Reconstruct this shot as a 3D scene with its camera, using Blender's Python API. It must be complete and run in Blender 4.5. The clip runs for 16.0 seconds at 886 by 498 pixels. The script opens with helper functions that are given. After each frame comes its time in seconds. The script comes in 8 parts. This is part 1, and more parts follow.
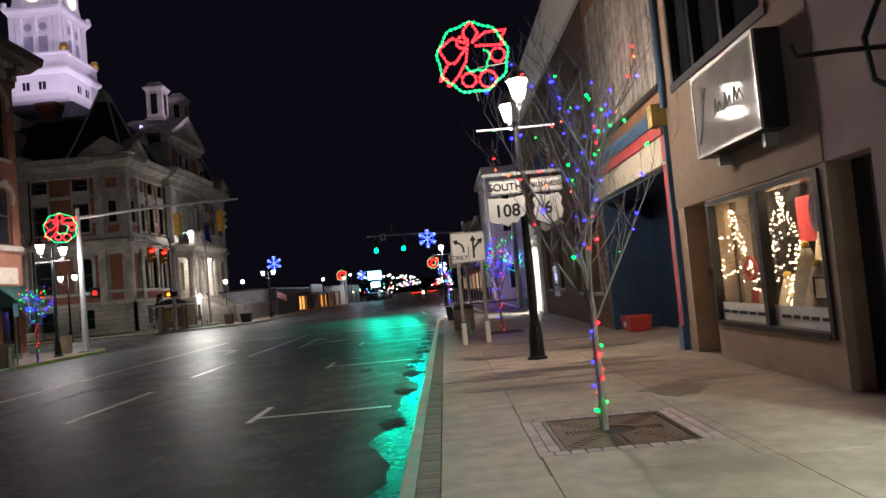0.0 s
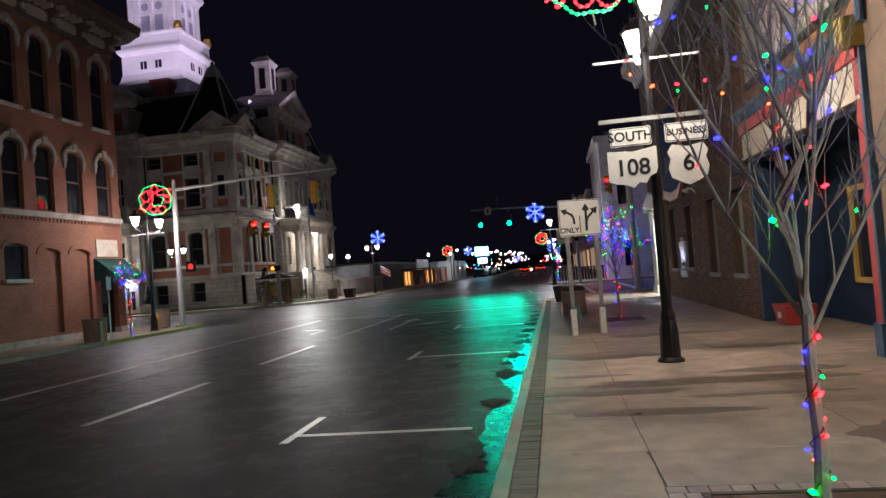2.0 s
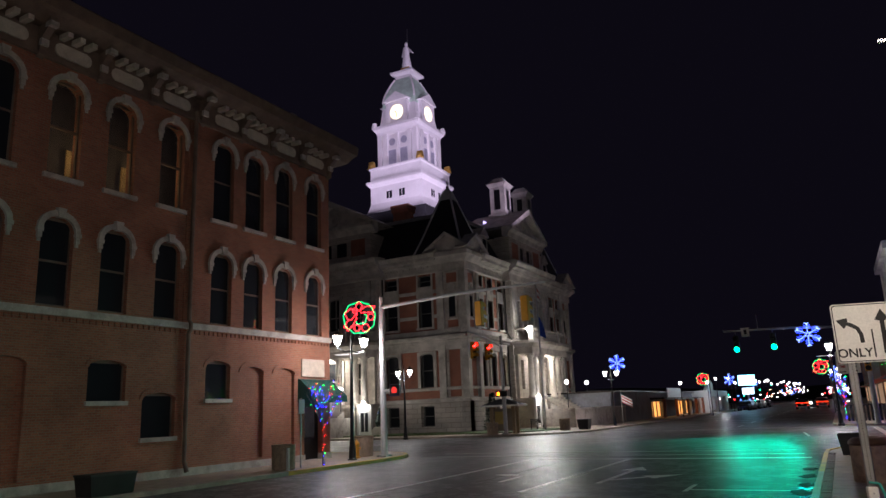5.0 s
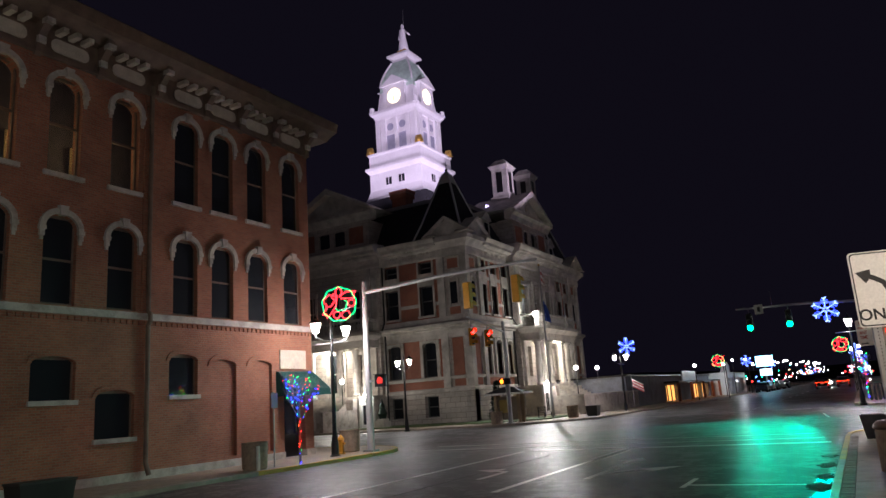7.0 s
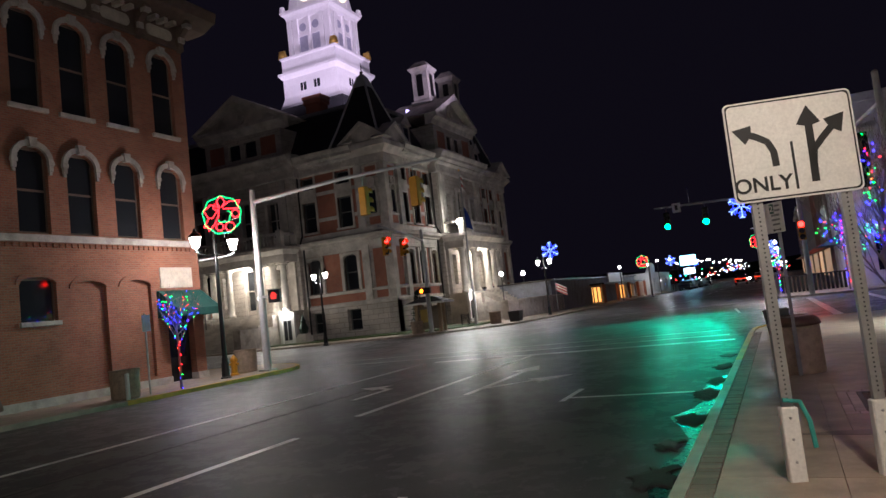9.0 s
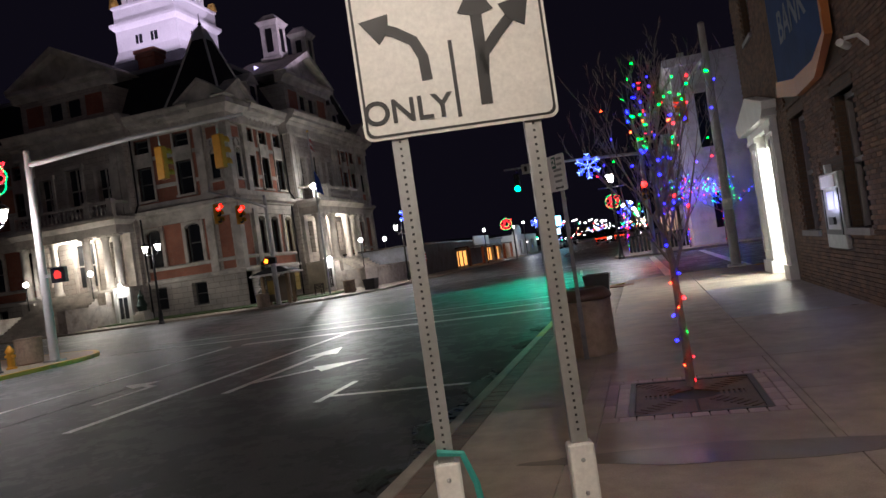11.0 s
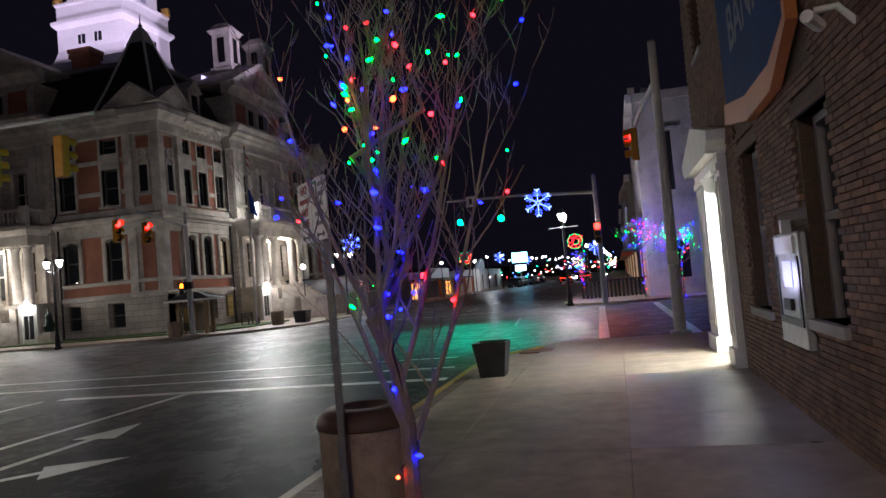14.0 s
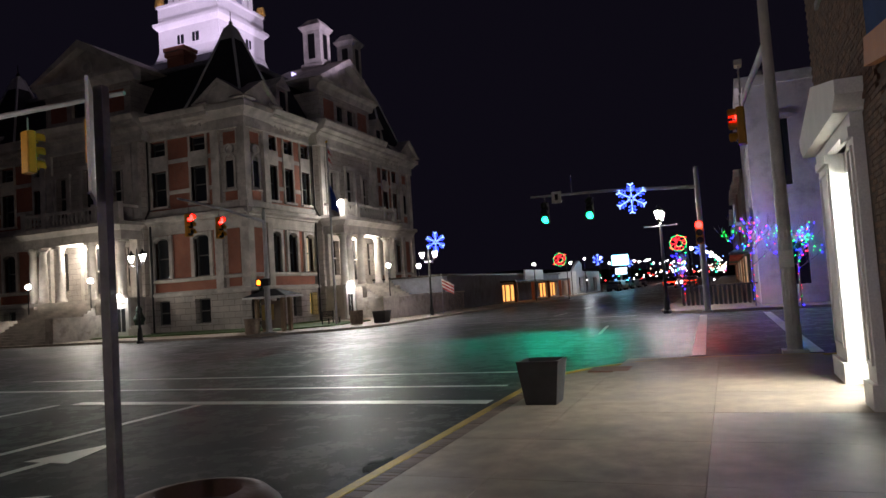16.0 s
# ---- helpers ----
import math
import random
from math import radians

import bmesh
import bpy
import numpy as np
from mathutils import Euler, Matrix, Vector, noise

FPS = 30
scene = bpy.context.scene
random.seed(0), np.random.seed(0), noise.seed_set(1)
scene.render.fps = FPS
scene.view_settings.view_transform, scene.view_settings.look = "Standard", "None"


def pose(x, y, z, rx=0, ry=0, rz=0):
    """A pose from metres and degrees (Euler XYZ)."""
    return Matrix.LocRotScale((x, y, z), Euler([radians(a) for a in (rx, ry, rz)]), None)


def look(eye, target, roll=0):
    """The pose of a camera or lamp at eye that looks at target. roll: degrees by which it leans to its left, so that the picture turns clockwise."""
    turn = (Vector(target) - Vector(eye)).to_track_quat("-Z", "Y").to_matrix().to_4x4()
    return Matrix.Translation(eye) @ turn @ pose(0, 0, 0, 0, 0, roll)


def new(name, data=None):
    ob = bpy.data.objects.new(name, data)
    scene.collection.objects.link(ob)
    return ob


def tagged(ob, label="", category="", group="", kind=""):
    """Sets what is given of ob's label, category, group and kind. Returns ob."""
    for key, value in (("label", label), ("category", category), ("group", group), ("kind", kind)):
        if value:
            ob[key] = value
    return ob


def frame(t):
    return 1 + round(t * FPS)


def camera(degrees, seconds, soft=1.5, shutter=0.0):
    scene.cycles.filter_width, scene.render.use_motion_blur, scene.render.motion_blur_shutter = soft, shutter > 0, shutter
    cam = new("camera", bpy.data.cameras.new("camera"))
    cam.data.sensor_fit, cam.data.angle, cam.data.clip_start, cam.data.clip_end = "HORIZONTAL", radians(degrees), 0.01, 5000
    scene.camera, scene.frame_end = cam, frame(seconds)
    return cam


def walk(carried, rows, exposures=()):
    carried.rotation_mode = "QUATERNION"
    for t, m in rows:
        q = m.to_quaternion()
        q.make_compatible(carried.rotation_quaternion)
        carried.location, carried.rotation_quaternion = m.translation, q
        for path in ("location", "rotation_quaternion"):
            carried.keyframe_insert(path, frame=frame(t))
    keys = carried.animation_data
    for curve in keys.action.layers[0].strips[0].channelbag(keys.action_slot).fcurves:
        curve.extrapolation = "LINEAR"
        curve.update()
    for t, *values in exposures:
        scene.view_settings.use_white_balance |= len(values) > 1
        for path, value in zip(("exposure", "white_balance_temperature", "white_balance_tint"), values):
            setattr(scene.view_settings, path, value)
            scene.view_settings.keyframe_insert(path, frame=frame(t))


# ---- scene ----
cam = camera(63.8, 16.0)
PATH = [
    (0, (0.507, 0.055, 1.588), (0.512, 2.053, 1.691), -5.2),
    (0.5, (0.583, 0.832, 1.631), (0.587, 2.828, 1.750), -4.6),
    (1, (0.601, 1.547, 1.628), (0.555, 3.544, 1.730), -4.5),
    (1.5, (0.630, 2.305, 1.619), (0.473, 4.299, 1.685), -4.5),
    (2, (0.585, 3.000, 1.613), (0.281, 4.976, 1.675), -4.5),
    (2.5, (0.584, 3.763, 1.633), (0.121, 5.704, 1.760), -3.9),
    (3, (0.559, 4.608, 1.679), (-0.062, 6.496, 1.903), -2.7),
    (3.5, (0.588, 5.407, 1.696), (-0.148, 7.240, 2.013), -1.6),
    (4, (0.628, 6.182, 1.702), (-0.188, 7.965, 2.096), -1.6),
    (4.5, (0.665, 6.926, 1.741), (-0.216, 8.667, 2.180), -1.7),
    (4.7, (0.707, 7.187, 1.735), (-0.195, 8.915, 2.180), -1.9),
    (6.8, (0.767, 9.750, 1.728), (-0.195, 11.450, 2.157), -3.8),
    (7, (0.701, 10.018, 1.684), (-0.257, 11.722, 2.106), -4),
    (7.5, (0.713, 10.671, 1.695), (-0.251, 12.385, 2.062), -4.5),
    (8, (0.740, 11.302, 1.639), (-0.221, 13.034, 1.924), -5),
    (8.5, (0.827, 11.934, 1.623), (-0.084, 13.701, 1.837), -5.6),
    (9, (1.007, 12.617, 1.611), (0.165, 14.423, 1.773), -6.5),
    (9.5, (1.229, 13.410, 1.605), (0.459, 15.251, 1.730), -7.8),
    (10, (1.451, 14.092, 1.575), (0.748, 15.963, 1.648), -8.6),
    (10.2, (1.539, 14.354, 1.541), (0.866, 16.236, 1.598), -8.7),
    (12.3, (2.580, 17.322, 1.645), (2.197, 19.286, 1.652), -6),
    (12.5, (2.615, 17.663, 1.673), (2.239, 19.627, 1.695), -5.6),
    (13, (2.793, 18.339, 1.727), (2.405, 20.301, 1.775), -5.6),
    (13.5, (2.956, 19.004, 1.750), (2.535, 20.958, 1.825), -5.3),
    (14, (3.110, 19.669, 1.774), (2.642, 21.612, 1.867), -5),
    (14.5, (3.230, 20.423, 1.744), (2.685, 22.344, 1.855), -4.7),
    (15, (3.308, 21.211, 1.634), (2.687, 23.107, 1.768), -4.2),
    (15.5, (3.305, 21.790, 1.640), (2.613, 23.662, 1.768), -4.0),
    (16, (3.370, 22.385, 1.699), (2.634, 24.241, 1.817), -3.8),
]
walk(cam, [(t, look(eye, target, roll)) for t, eye, target, roll in PATH],
     [(0, -0.08, 6380, 10), (2.5, -0.1, 6280, 11), (4.7, -0.08, 6260, 11), (6.8, 0.3, 6280, 10), (8, 0.28, 6300, 10), (9.5, 0.12, 6300, 10), (10.2, 0.12, 6300, 10), (12.3, 0.04, 6200, 10), (14, 0.14, 6200, 11), (16, 0.14, 6400, 11)])

# ---- night sky and exposure ----
world = bpy.data.worlds.new("night")
scene.world = world
world.use_nodes = True
world.node_tree.nodes["Background"].inputs[0].default_value = (0.020, 0.016, 0.032, 1)
world.node_tree.nodes["Background"].inputs[1].default_value = 0.18

WARM = (1.0, 0.92, 0.92)
COOL = (0.86, 0.93, 1.0)
LILAC = (0.87, 0.7, 1.0)


def point_lamp(name, at, watts, colour=WARM, size=0.12):
    data = bpy.data.lights.new(name, "POINT")
    data.energy, data.color, data.shadow_soft_size = watts, colour, size
    ob = new(name, data)
    ob.location = at
    return ob


def spot_lamp(name, at, to, watts, colour=WARM, angle=70, size=0.15, blend=0.6):
    data = bpy.data.lights.new(name, "SPOT")
    data.energy, data.color, data.shadow_soft_size = watts, colour, size
    data.spot_size, data.spot_blend = radians(angle), blend
    ob = new(name, data)
    ob.matrix_world = look(at, to)
    return ob


# ---- materials ----
def nodes_of(name):
    m = bpy.data.materials.new(name)
    m.use_nodes = True
    nt = m.node_tree
    return m, nt, nt.nodes["Principled BSDF"]


def put_node(nt, kind, **values):
    n = nt.nodes.new(kind)
    for k, v in values.items():
        n.inputs[k].default_value = v
    return n


def noise_of(nt, vec, scale, detail=6, rough=0.6):
    n = nt.nodes.new("ShaderNodeTexNoise")
    n.inputs["Scale"].default_value, n.inputs["Detail"].default_value, n.inputs["Roughness"].default_value = scale, detail, rough
    nt.links.new(vec, n.inputs["Vector"])
    return n


def ramp_of(nt, fac, stops):
    r = nt.nodes.new("ShaderNodeValToRGB")
    while len(r.color_ramp.elements) < len(stops):
        r.color_ramp.elements.new(0.5)
    for e, (p, c) in zip(r.color_ramp.elements, stops):
        e.position, e.color = p, (*c, 1) if len(c) == 3 else c
    nt.links.new(fac, r.inputs[0])
    return r


def mix_of(nt, fac, a, b, how="MIX"):
    m = nt.nodes.new("ShaderNodeMix")
    m.data_type, m.blend_type = "RGBA", how
    for sock, v in ((m.inputs["Factor"], fac), (m.inputs["A"], a), (m.inputs["B"], b)):
        if isinstance(v, (int, float)):
            sock.default_value = v
        elif isinstance(v, tuple):
            sock.default_value = (*v, 1)
        else:
            nt.links.new(v, sock)
    return m.outputs["Result"]


def surf(name, colour, rough=0.7, metal=0.0, vary=0.25, coarse=1.2, fine=30.0, bump=0.15, dirt=None, random=0.0, ior=1.45):
    """A plain real surface: two scales of variation, fine relief, and stains."""
    m, nt, p = nodes_of(name)
    tc = nt.nodes.new("ShaderNodeTexCoord")
    vec = tc.outputs["Object"]
    big, small = noise_of(nt, vec, coarse, 5), noise_of(nt, vec, fine, 4)
    lo = tuple(c * (1 - vary) for c in colour)
    hi = tuple(min(1, c * (1 + vary * 0.7)) for c in colour)
    col = ramp_of(nt, big.outputs["Fac"], [(0.3, lo), (0.7, hi)]).outputs[0]
    shade = ramp_of(nt, small.outputs["Fac"], [(0.25, (0.72, 0.72, 0.72)), (0.75, (1.12, 1.12, 1.12))]).outputs[0]
    col = mix_of(nt, 0.6, col, shade, "MULTIPLY")
    if dirt:
        spots = noise_of(nt, vec, coarse * 0.6, 8, 0.7)
        f = ramp_of(nt, spots.outputs["Fac"], [(0.5, (0, 0, 0)), (0.68, (1, 1, 1))]).outputs[0]
        col = mix_of(nt, f, col, dirt)
    if random:
        info = nt.nodes.new("ShaderNodeObjectInfo")
        r = ramp_of(nt, info.outputs["Random"], [(0, (1 - random,) * 3), (1, (1 + random,) * 3)]).outputs[0]
        col = mix_of(nt, 1.0, col, r, "MULTIPLY")
    nt.links.new(col, p.inputs["Base Color"])
    p.inputs["Metallic"].default_value = metal
    p.inputs["IOR"].default_value = ior
    rr = ramp_of(nt, small.outputs["Fac"], [(0.2, (max(0.02, rough - 0.1),) * 3), (0.8, (min(1, rough + 0.1),) * 3)])
    nt.links.new(rr.outputs[0], p.inputs["Roughness"])
    if bump:
        b = put_node(nt, "ShaderNodeBump", Strength=bump, Distance=0.02)
        nt.links.new(small.outputs["Fac"], b.inputs["Height"])
        nt.links.new(b.outputs[0], p.inputs["Normal"])
    return m


def glow(name, colour, strength):
    m, nt, p = nodes_of(name)
    p.inputs["Base Color"].default_value = (*[c * 0.5 for c in colour], 1)
    p.inputs["Emission Color"].default_value = (*colour, 1)
    p.inputs["Emission Strength"].default_value = strength
    return m


def wall_vec(nt):
    """Running length along an upright wall, and height."""
    tc = nt.nodes.new("ShaderNodeTexCoord")
    s = nt.nodes.new("ShaderNodeSeparateXYZ")
    nt.links.new(tc.outputs["Object"], s.inputs[0])
    a = nt.nodes.new("ShaderNodeMath")
    nt.links.new(s.outputs[0], a.inputs[0]), nt.links.new(s.outputs[1], a.inputs[1])
    c = nt.nodes.new("ShaderNodeCombineXYZ")
    nt.links.new(a.outputs[0], c.inputs[0]), nt.links.new(s.outputs[2], c.inputs[1])
    return c.outputs[0], tc.outputs["Object"]


def brick_mat(name, c1, c2, mortar, width=0.215, height=0.075, gap=0.01, block=False):
    m, nt, p = nodes_of(name)
    vec, ob = wall_vec(nt)
    t = nt.nodes.new("ShaderNodeTexBrick")
    t.inputs["Scale"].default_value = 1.0
    t.inputs["Brick Width"].default_value, t.inputs["Row Height"].default_value = width, height
    t.inputs["Mortar Size"].default_value, t.inputs["Mortar Smooth"].default_value, t.inputs["Bias"].default_value = gap, 0.3, 0.0
    for k, c in (("Color1", c1), ("Color2", c2), ("Mortar", mortar)):
        t.inputs[k].default_value = (*c, 1)
    nt.links.new(vec, t.inputs["Vector"])
    big, small = noise_of(nt, ob, 0.5, 6), noise_of(nt, ob, 25.0, 4)
    f = ramp_of(nt, big.outputs["Fac"], [(0.3, (0.62, 0.6, 0.6)), (0.7, (1.12, 1.08, 1.05))]).outputs[0]
    g = ramp_of(nt, small.outputs["Fac"], [(0.3, (0.75, 0.75, 0.75)), (0.7, (1.1, 1.1, 1.1))]).outputs[0]
    col = mix_of(nt, 1.0, mix_of(nt, 1.0, t.outputs["Color"], f, "MULTIPLY"), g, "MULTIPLY")
    nt.links.new(col, p.inputs["Base Color"])
    p.inputs["Roughness"].default_value = 0.85
    b = put_node(nt, "ShaderNodeBump", Strength=0.6, Distance=0.012)
    b.invert = True
    nt.links.new(t.outputs["Fac"], b.inputs["Height"])
    nt.links.new(b.outputs[0], p.inputs["Normal"])
    return m


def asphalt_mat():
    """Dark asphalt under a thin film of rain: glossy where it stands, duller on the crown."""
    m, nt, p = nodes_of("wet_asphalt")
    tc = nt.nodes.new("ShaderNodeTexCoord")
    vec = tc.outputs["Object"]
    grit, patch, wide = noise_of(nt, vec, 60, 4, 0.7), noise_of(nt, vec, 0.9, 6, 0.65), noise_of(nt, vec, 0.17, 4)
    col = ramp_of(nt, grit.outputs["Fac"], [(0.3, (0.034, 0.034, 0.036)), (0.72, (0.08, 0.08, 0.082))]).outputs[0]
    tone = ramp_of(nt, patch.outputs["Fac"], [(0.3, (0.7, 0.7, 0.72)), (0.7, (1.25, 1.22, 1.2))]).outputs[0]
    nt.links.new(mix_of(nt, 1.0, col, tone, "MULTIPLY"), p.inputs["Base Color"])
    pools = noise_of(nt, vec, 3.2, 5, 0.7)
    wet = mix_of(nt, 0.45, mix_of(nt, 0.45, patch.outputs["Fac"], wide.outputs["Fac"]), pools.outputs["Fac"])
    p.inputs["Roughness"].default_value = 0.9
    p.inputs["Specular IOR Level"].default_value = 0.0
    film = nt.nodes.new("ShaderNodeBsdfGlossy")
    nt.links.new(ramp_of(nt, wet, [(0.4, (0.14,) * 3), (0.6, (0.38,) * 3)]).outputs[0], film.inputs["Roughness"])
    facing = nt.nodes.new("ShaderNodeLayerWeight")
    gloss = ramp_of(nt, facing.outputs["Facing"], [(0.5, (0.012,) * 3), (0.7, (0.04,) * 3), (0.85, (0.15,) * 3), (0.96, (0.38,) * 3)]).outputs[0]
    uneven = ramp_of(nt, wet, [(0.36, (1.08,) * 3), (0.64, (0.86,) * 3)]).outputs[0]
    both = nt.nodes.new("ShaderNodeMixShader")
    nt.links.new(mix_of(nt, 1.0, gloss, uneven, "MULTIPLY"), both.inputs[0])
    # the film breaks over the grit: a broad sheen beside the sharper one
    sheen = nt.nodes.new("ShaderNodeBsdfGlossy")
    sheen.inputs["Roughness"].default_value = 0.56
    wetness = nt.nodes.new("ShaderNodeMixShader")
    wetness.inputs[0].default_value = 0.54
    nt.links.new(film.outputs[0], wetness.inputs[1]), nt.links.new(sheen.outputs[0], wetness.inputs[2])
    nt.links.new(p.outputs[0], both.inputs[1]), nt.links.new(wetness.outputs[0], both.inputs[2])
    nt.links.new(both.outputs[0], nt.nodes["Material Output"].inputs["Surface"])
    ripple = noise_of(nt, vec, 14, 3)
    b1 = put_node(nt, "ShaderNodeBump", Strength=0.3, Distance=0.02)
    nt.links.new(grit.outputs["Fac"], b1.inputs["Height"])
    b2 = put_node(nt, "ShaderNodeBump", Strength=0.07, Distance=0.02)
    nt.links.new(ripple.outputs["Fac"], b2.inputs["Height"])
    nt.links.new(b1.outputs[0], b2.inputs["Normal"])
    nt.links.new(b2.outputs[0], p.inputs["Normal"])
    nt.links.new(b2.outputs[0], film.inputs["Normal"])
    nt.links.new(b2.outputs[0], sheen.inputs["Normal"])
    return m


def concrete_mat(name, colour, rough=0.6, stain=(0.16, 0.13, 0.1)):
    m, nt, p = nodes_of(name)
    tc = nt.nodes.new("ShaderNodeTexCoord")
    geo = nt.nodes.new("ShaderNodeNewGeometry")
    vec = geo.outputs["Position"]
    big, mid, fine = noise_of(nt, vec, 0.55, 7, 0.62), noise_of(nt, vec, 3.0, 6, 0.6), noise_of(nt, vec, 90, 3)
    lo, hi = tuple(c * 0.7 for c in colour), tuple(min(1, c * 1.15) for c in colour)
    col = ramp_of(nt, mid.outputs["Fac"], [(0.3, lo), (0.72, hi)]).outputs[0]
    f = ramp_of(nt, big.outputs["Fac"], [(0.48, (0, 0, 0)), (0.64, (0.62, 0.62, 0.62))]).outputs[0]
    col = mix_of(nt, f, col, stain)
    g = ramp_of(nt, fine.outputs["Fac"], [(0.3, (0.8,) * 3), (0.7, (1.1,) * 3)]).outputs[0]
    col = mix_of(nt, 1.0, col, g, "MULTIPLY")
    info = nt.nodes.new("ShaderNodeObjectInfo")
    r = ramp_of(nt, info.outputs["Random"], [(0, (0.9,) * 3), (1, (1.06,) * 3)]).outputs[0]
    nt.links.new(mix_of(nt, 1.0, col, r, "MULTIPLY"), p.inputs["Base Color"])
    nt.links.new(ramp_of(nt, big.outputs["Fac"], [(0.4, (rough + 0.12,) * 3), (0.7, (rough - 0.22,) * 3)]).outputs[0], p.inputs["Roughness"])
    b = put_node(nt, "ShaderNodeBump", Strength=0.2, Distance=0.01)
    nt.links.new(fine.outputs["Fac"], b.inputs["Height"])
    nt.links.new(b.outputs[0], p.inputs["Normal"])
    return m


def glass_mat(name, tint=(0.02, 0.022, 0.026), rough=0.04):
    m, nt, p = nodes_of(name)
    p.inputs["Base Color"].default_value = (*tint, 1)
    p.inputs["Roughness"].default_value = rough
    p.inputs["Specular IOR Level"].default_value = 0.6
    return m


def clear_mat(name):
    m, nt, p = nodes_of(name)
    out = nt.nodes["Material Output"]
    t, g = nt.nodes.new("ShaderNodeBsdfTransparent"), nt.nodes.new("ShaderNodeBsdfGlossy")
    g.inputs["Roughness"].default_value = 0.02
    mx = nt.nodes.new("ShaderNodeMixShader")
    mx.inputs[0].default_value = 0.1
    nt.links.new(t.outputs[0], mx.inputs[1]), nt.links.new(g.outputs[0], mx.inputs[2])
    nt.links.new(mx.outputs[0], out.inputs["Surface"])
    return m


ASPHALT = asphalt_mat()
WALK = concrete_mat("walk_concrete", (0.46, 0.37, 0.285), stain=(0.17, 0.13, 0.095))
KERB = concrete_mat("kerb_concrete", (0.43, 0.36, 0.29), 0.5)
WATER = surf("standing_water", (0.012, 0.012, 0.013), 0.28, vary=0.1, bump=0.12, fine=9, coarse=2)
LITTER = surf("wet_leaf_litter", (0.012, 0.009, 0.007), 0.8, vary=0.4, fine=40, bump=0.8)
PAINT = surf("road_paint", (0.8, 0.79, 0.75), 0.35, vary=0.2, fine=40, bump=0.15, dirt=(0.5, 0.5, 0.49))
YELLOW = surf("kerb_yellow", (0.60, 0.38, 0.05), 0.5, vary=0.25, dirt=(0.25, 0.2, 0.12))
PAVER = surf("paver_brick", (0.21, 0.145, 0.115), 0.6, vary=0.3, coarse=3, fine=50, random=0.25)
PAVERLIGHT = surf("pale_paver", (0.46, 0.35, 0.32), 0.6, vary=0.2, coarse=4, fine=50, random=0.2)
IRON = surf("cast_iron", (0.05, 0.042, 0.035), 0.5, metal=0.6, vary=0.3, fine=60)
BLACK = surf("black_paint", (0.012, 0.012, 0.013), 0.35, vary=0.2, bump=0.04)
STEEL = surf("galvanised_steel", (0.42, 0.42, 0.41), 0.45, metal=0.75, vary=0.2, coarse=5, fine=40, bump=0.05)
GREYPOLE = surf("grey_pole_paint", (0.6, 0.6, 0.6), 0.5, vary=0.15, coarse=4, fine=40, bump=0.05)
SIGNWHITE = surf("sign_white", (0.74, 0.73, 0.68), 0.45, vary=0.06, coarse=6, fine=40, bump=0.02)
SIGNBLACK = surf("sign_black", (0.012, 0.012, 0.012), 0.5, vary=0.1, bump=0.0)
SIGNALYELLOW = surf("signal_yellow", (0.64, 0.3, 0.02), 0.45, vary=0.12, coarse=5, bump=0.03)
BRICKRED = brick_mat("old_red_brick", (0.42, 0.155, 0.088), (0.33, 0.115, 0.066), (0.31, 0.22, 0.16))
LIMESTONE = surf("limestone_trim", (0.50, 0.45, 0.40), 0.8, vary=0.25, coarse=2, fine=25, dirt=(0.26, 0.22, 0.19))
CORNICE = surf("brown_cornice_paint", (0.17, 0.115, 0.085), 0.65, vary=0.3, coarse=2)
FRIEZE = surf("frieze_panel", (0.56, 0.49, 0.40), 0.7, vary=0.2, coarse=3)
STONE = surf("grey_sandstone", (0.62, 0.575, 0.52), 0.85, vary=0.32, coarse=0.8, fine=12, bump=0.25, dirt=(0.33, 0.3, 0.265))
STONEBLOCK = brick_mat("rusticated_stone", (0.64, 0.60, 0.55), (0.55, 0.51, 0.46), (0.28, 0.255, 0.23), 0.95, 0.42, 0.02)
ASHLAR = brick_mat("dressed_ashlar", (0.62, 0.575, 0.52), (0.52, 0.48, 0.43), (0.28, 0.255, 0.23), 0.82, 0.4, 0.014)
CHBRICK = brick_mat("courthouse_brick", (0.50, 0.175, 0.11), (0.42, 0.14, 0.085), (0.38, 0.25, 0.19))
SLATE = brick_mat("slate_roof", (0.035, 0.035, 0.042), (0.022, 0.022, 0.028), (0.012, 0.012, 0.014), 0.3, 0.18, 0.012)
TOWERWHITE = surf("white_tower_paint", (0.80, 0.78, 0.78), 0.6, vary=0.08, coarse=0.7, fine=10, bump=0.08)
COPPER = surf("verdigris_copper", (0.5, 0.66, 0.54), 0.6, vary=0.25, coarse=1.5, fine=12)
GOLD = surf("gilt", (0.75, 0.48, 0.12), 0.35, metal=0.8, vary=0.2, coarse=3)
GLASS = glass_mat("dark_window_glass")
CLEAR = clear_mat("clear_glass")
GRASS = surf("lawn_soil", (0.07, 0.115, 0.03), 0.9, vary=0.4, coarse=2, fine=40, bump=0.5)
LANTERN = glow("lantern_glass", (1.0, 0.9, 0.78), 26)
BULB = glow("white_bulb", (1.0, 0.93, 0.82), 30)
GREENLIGHT = glow("green_signal", (0.004, 0.9, 0.16), 60)
REDLIGHT = glow("red_signal", (1.0, 0.008, 0.006), 30)
AMBERLIGHT = glow("amber_signal", (1.0, 0.16, 0.008), 9)


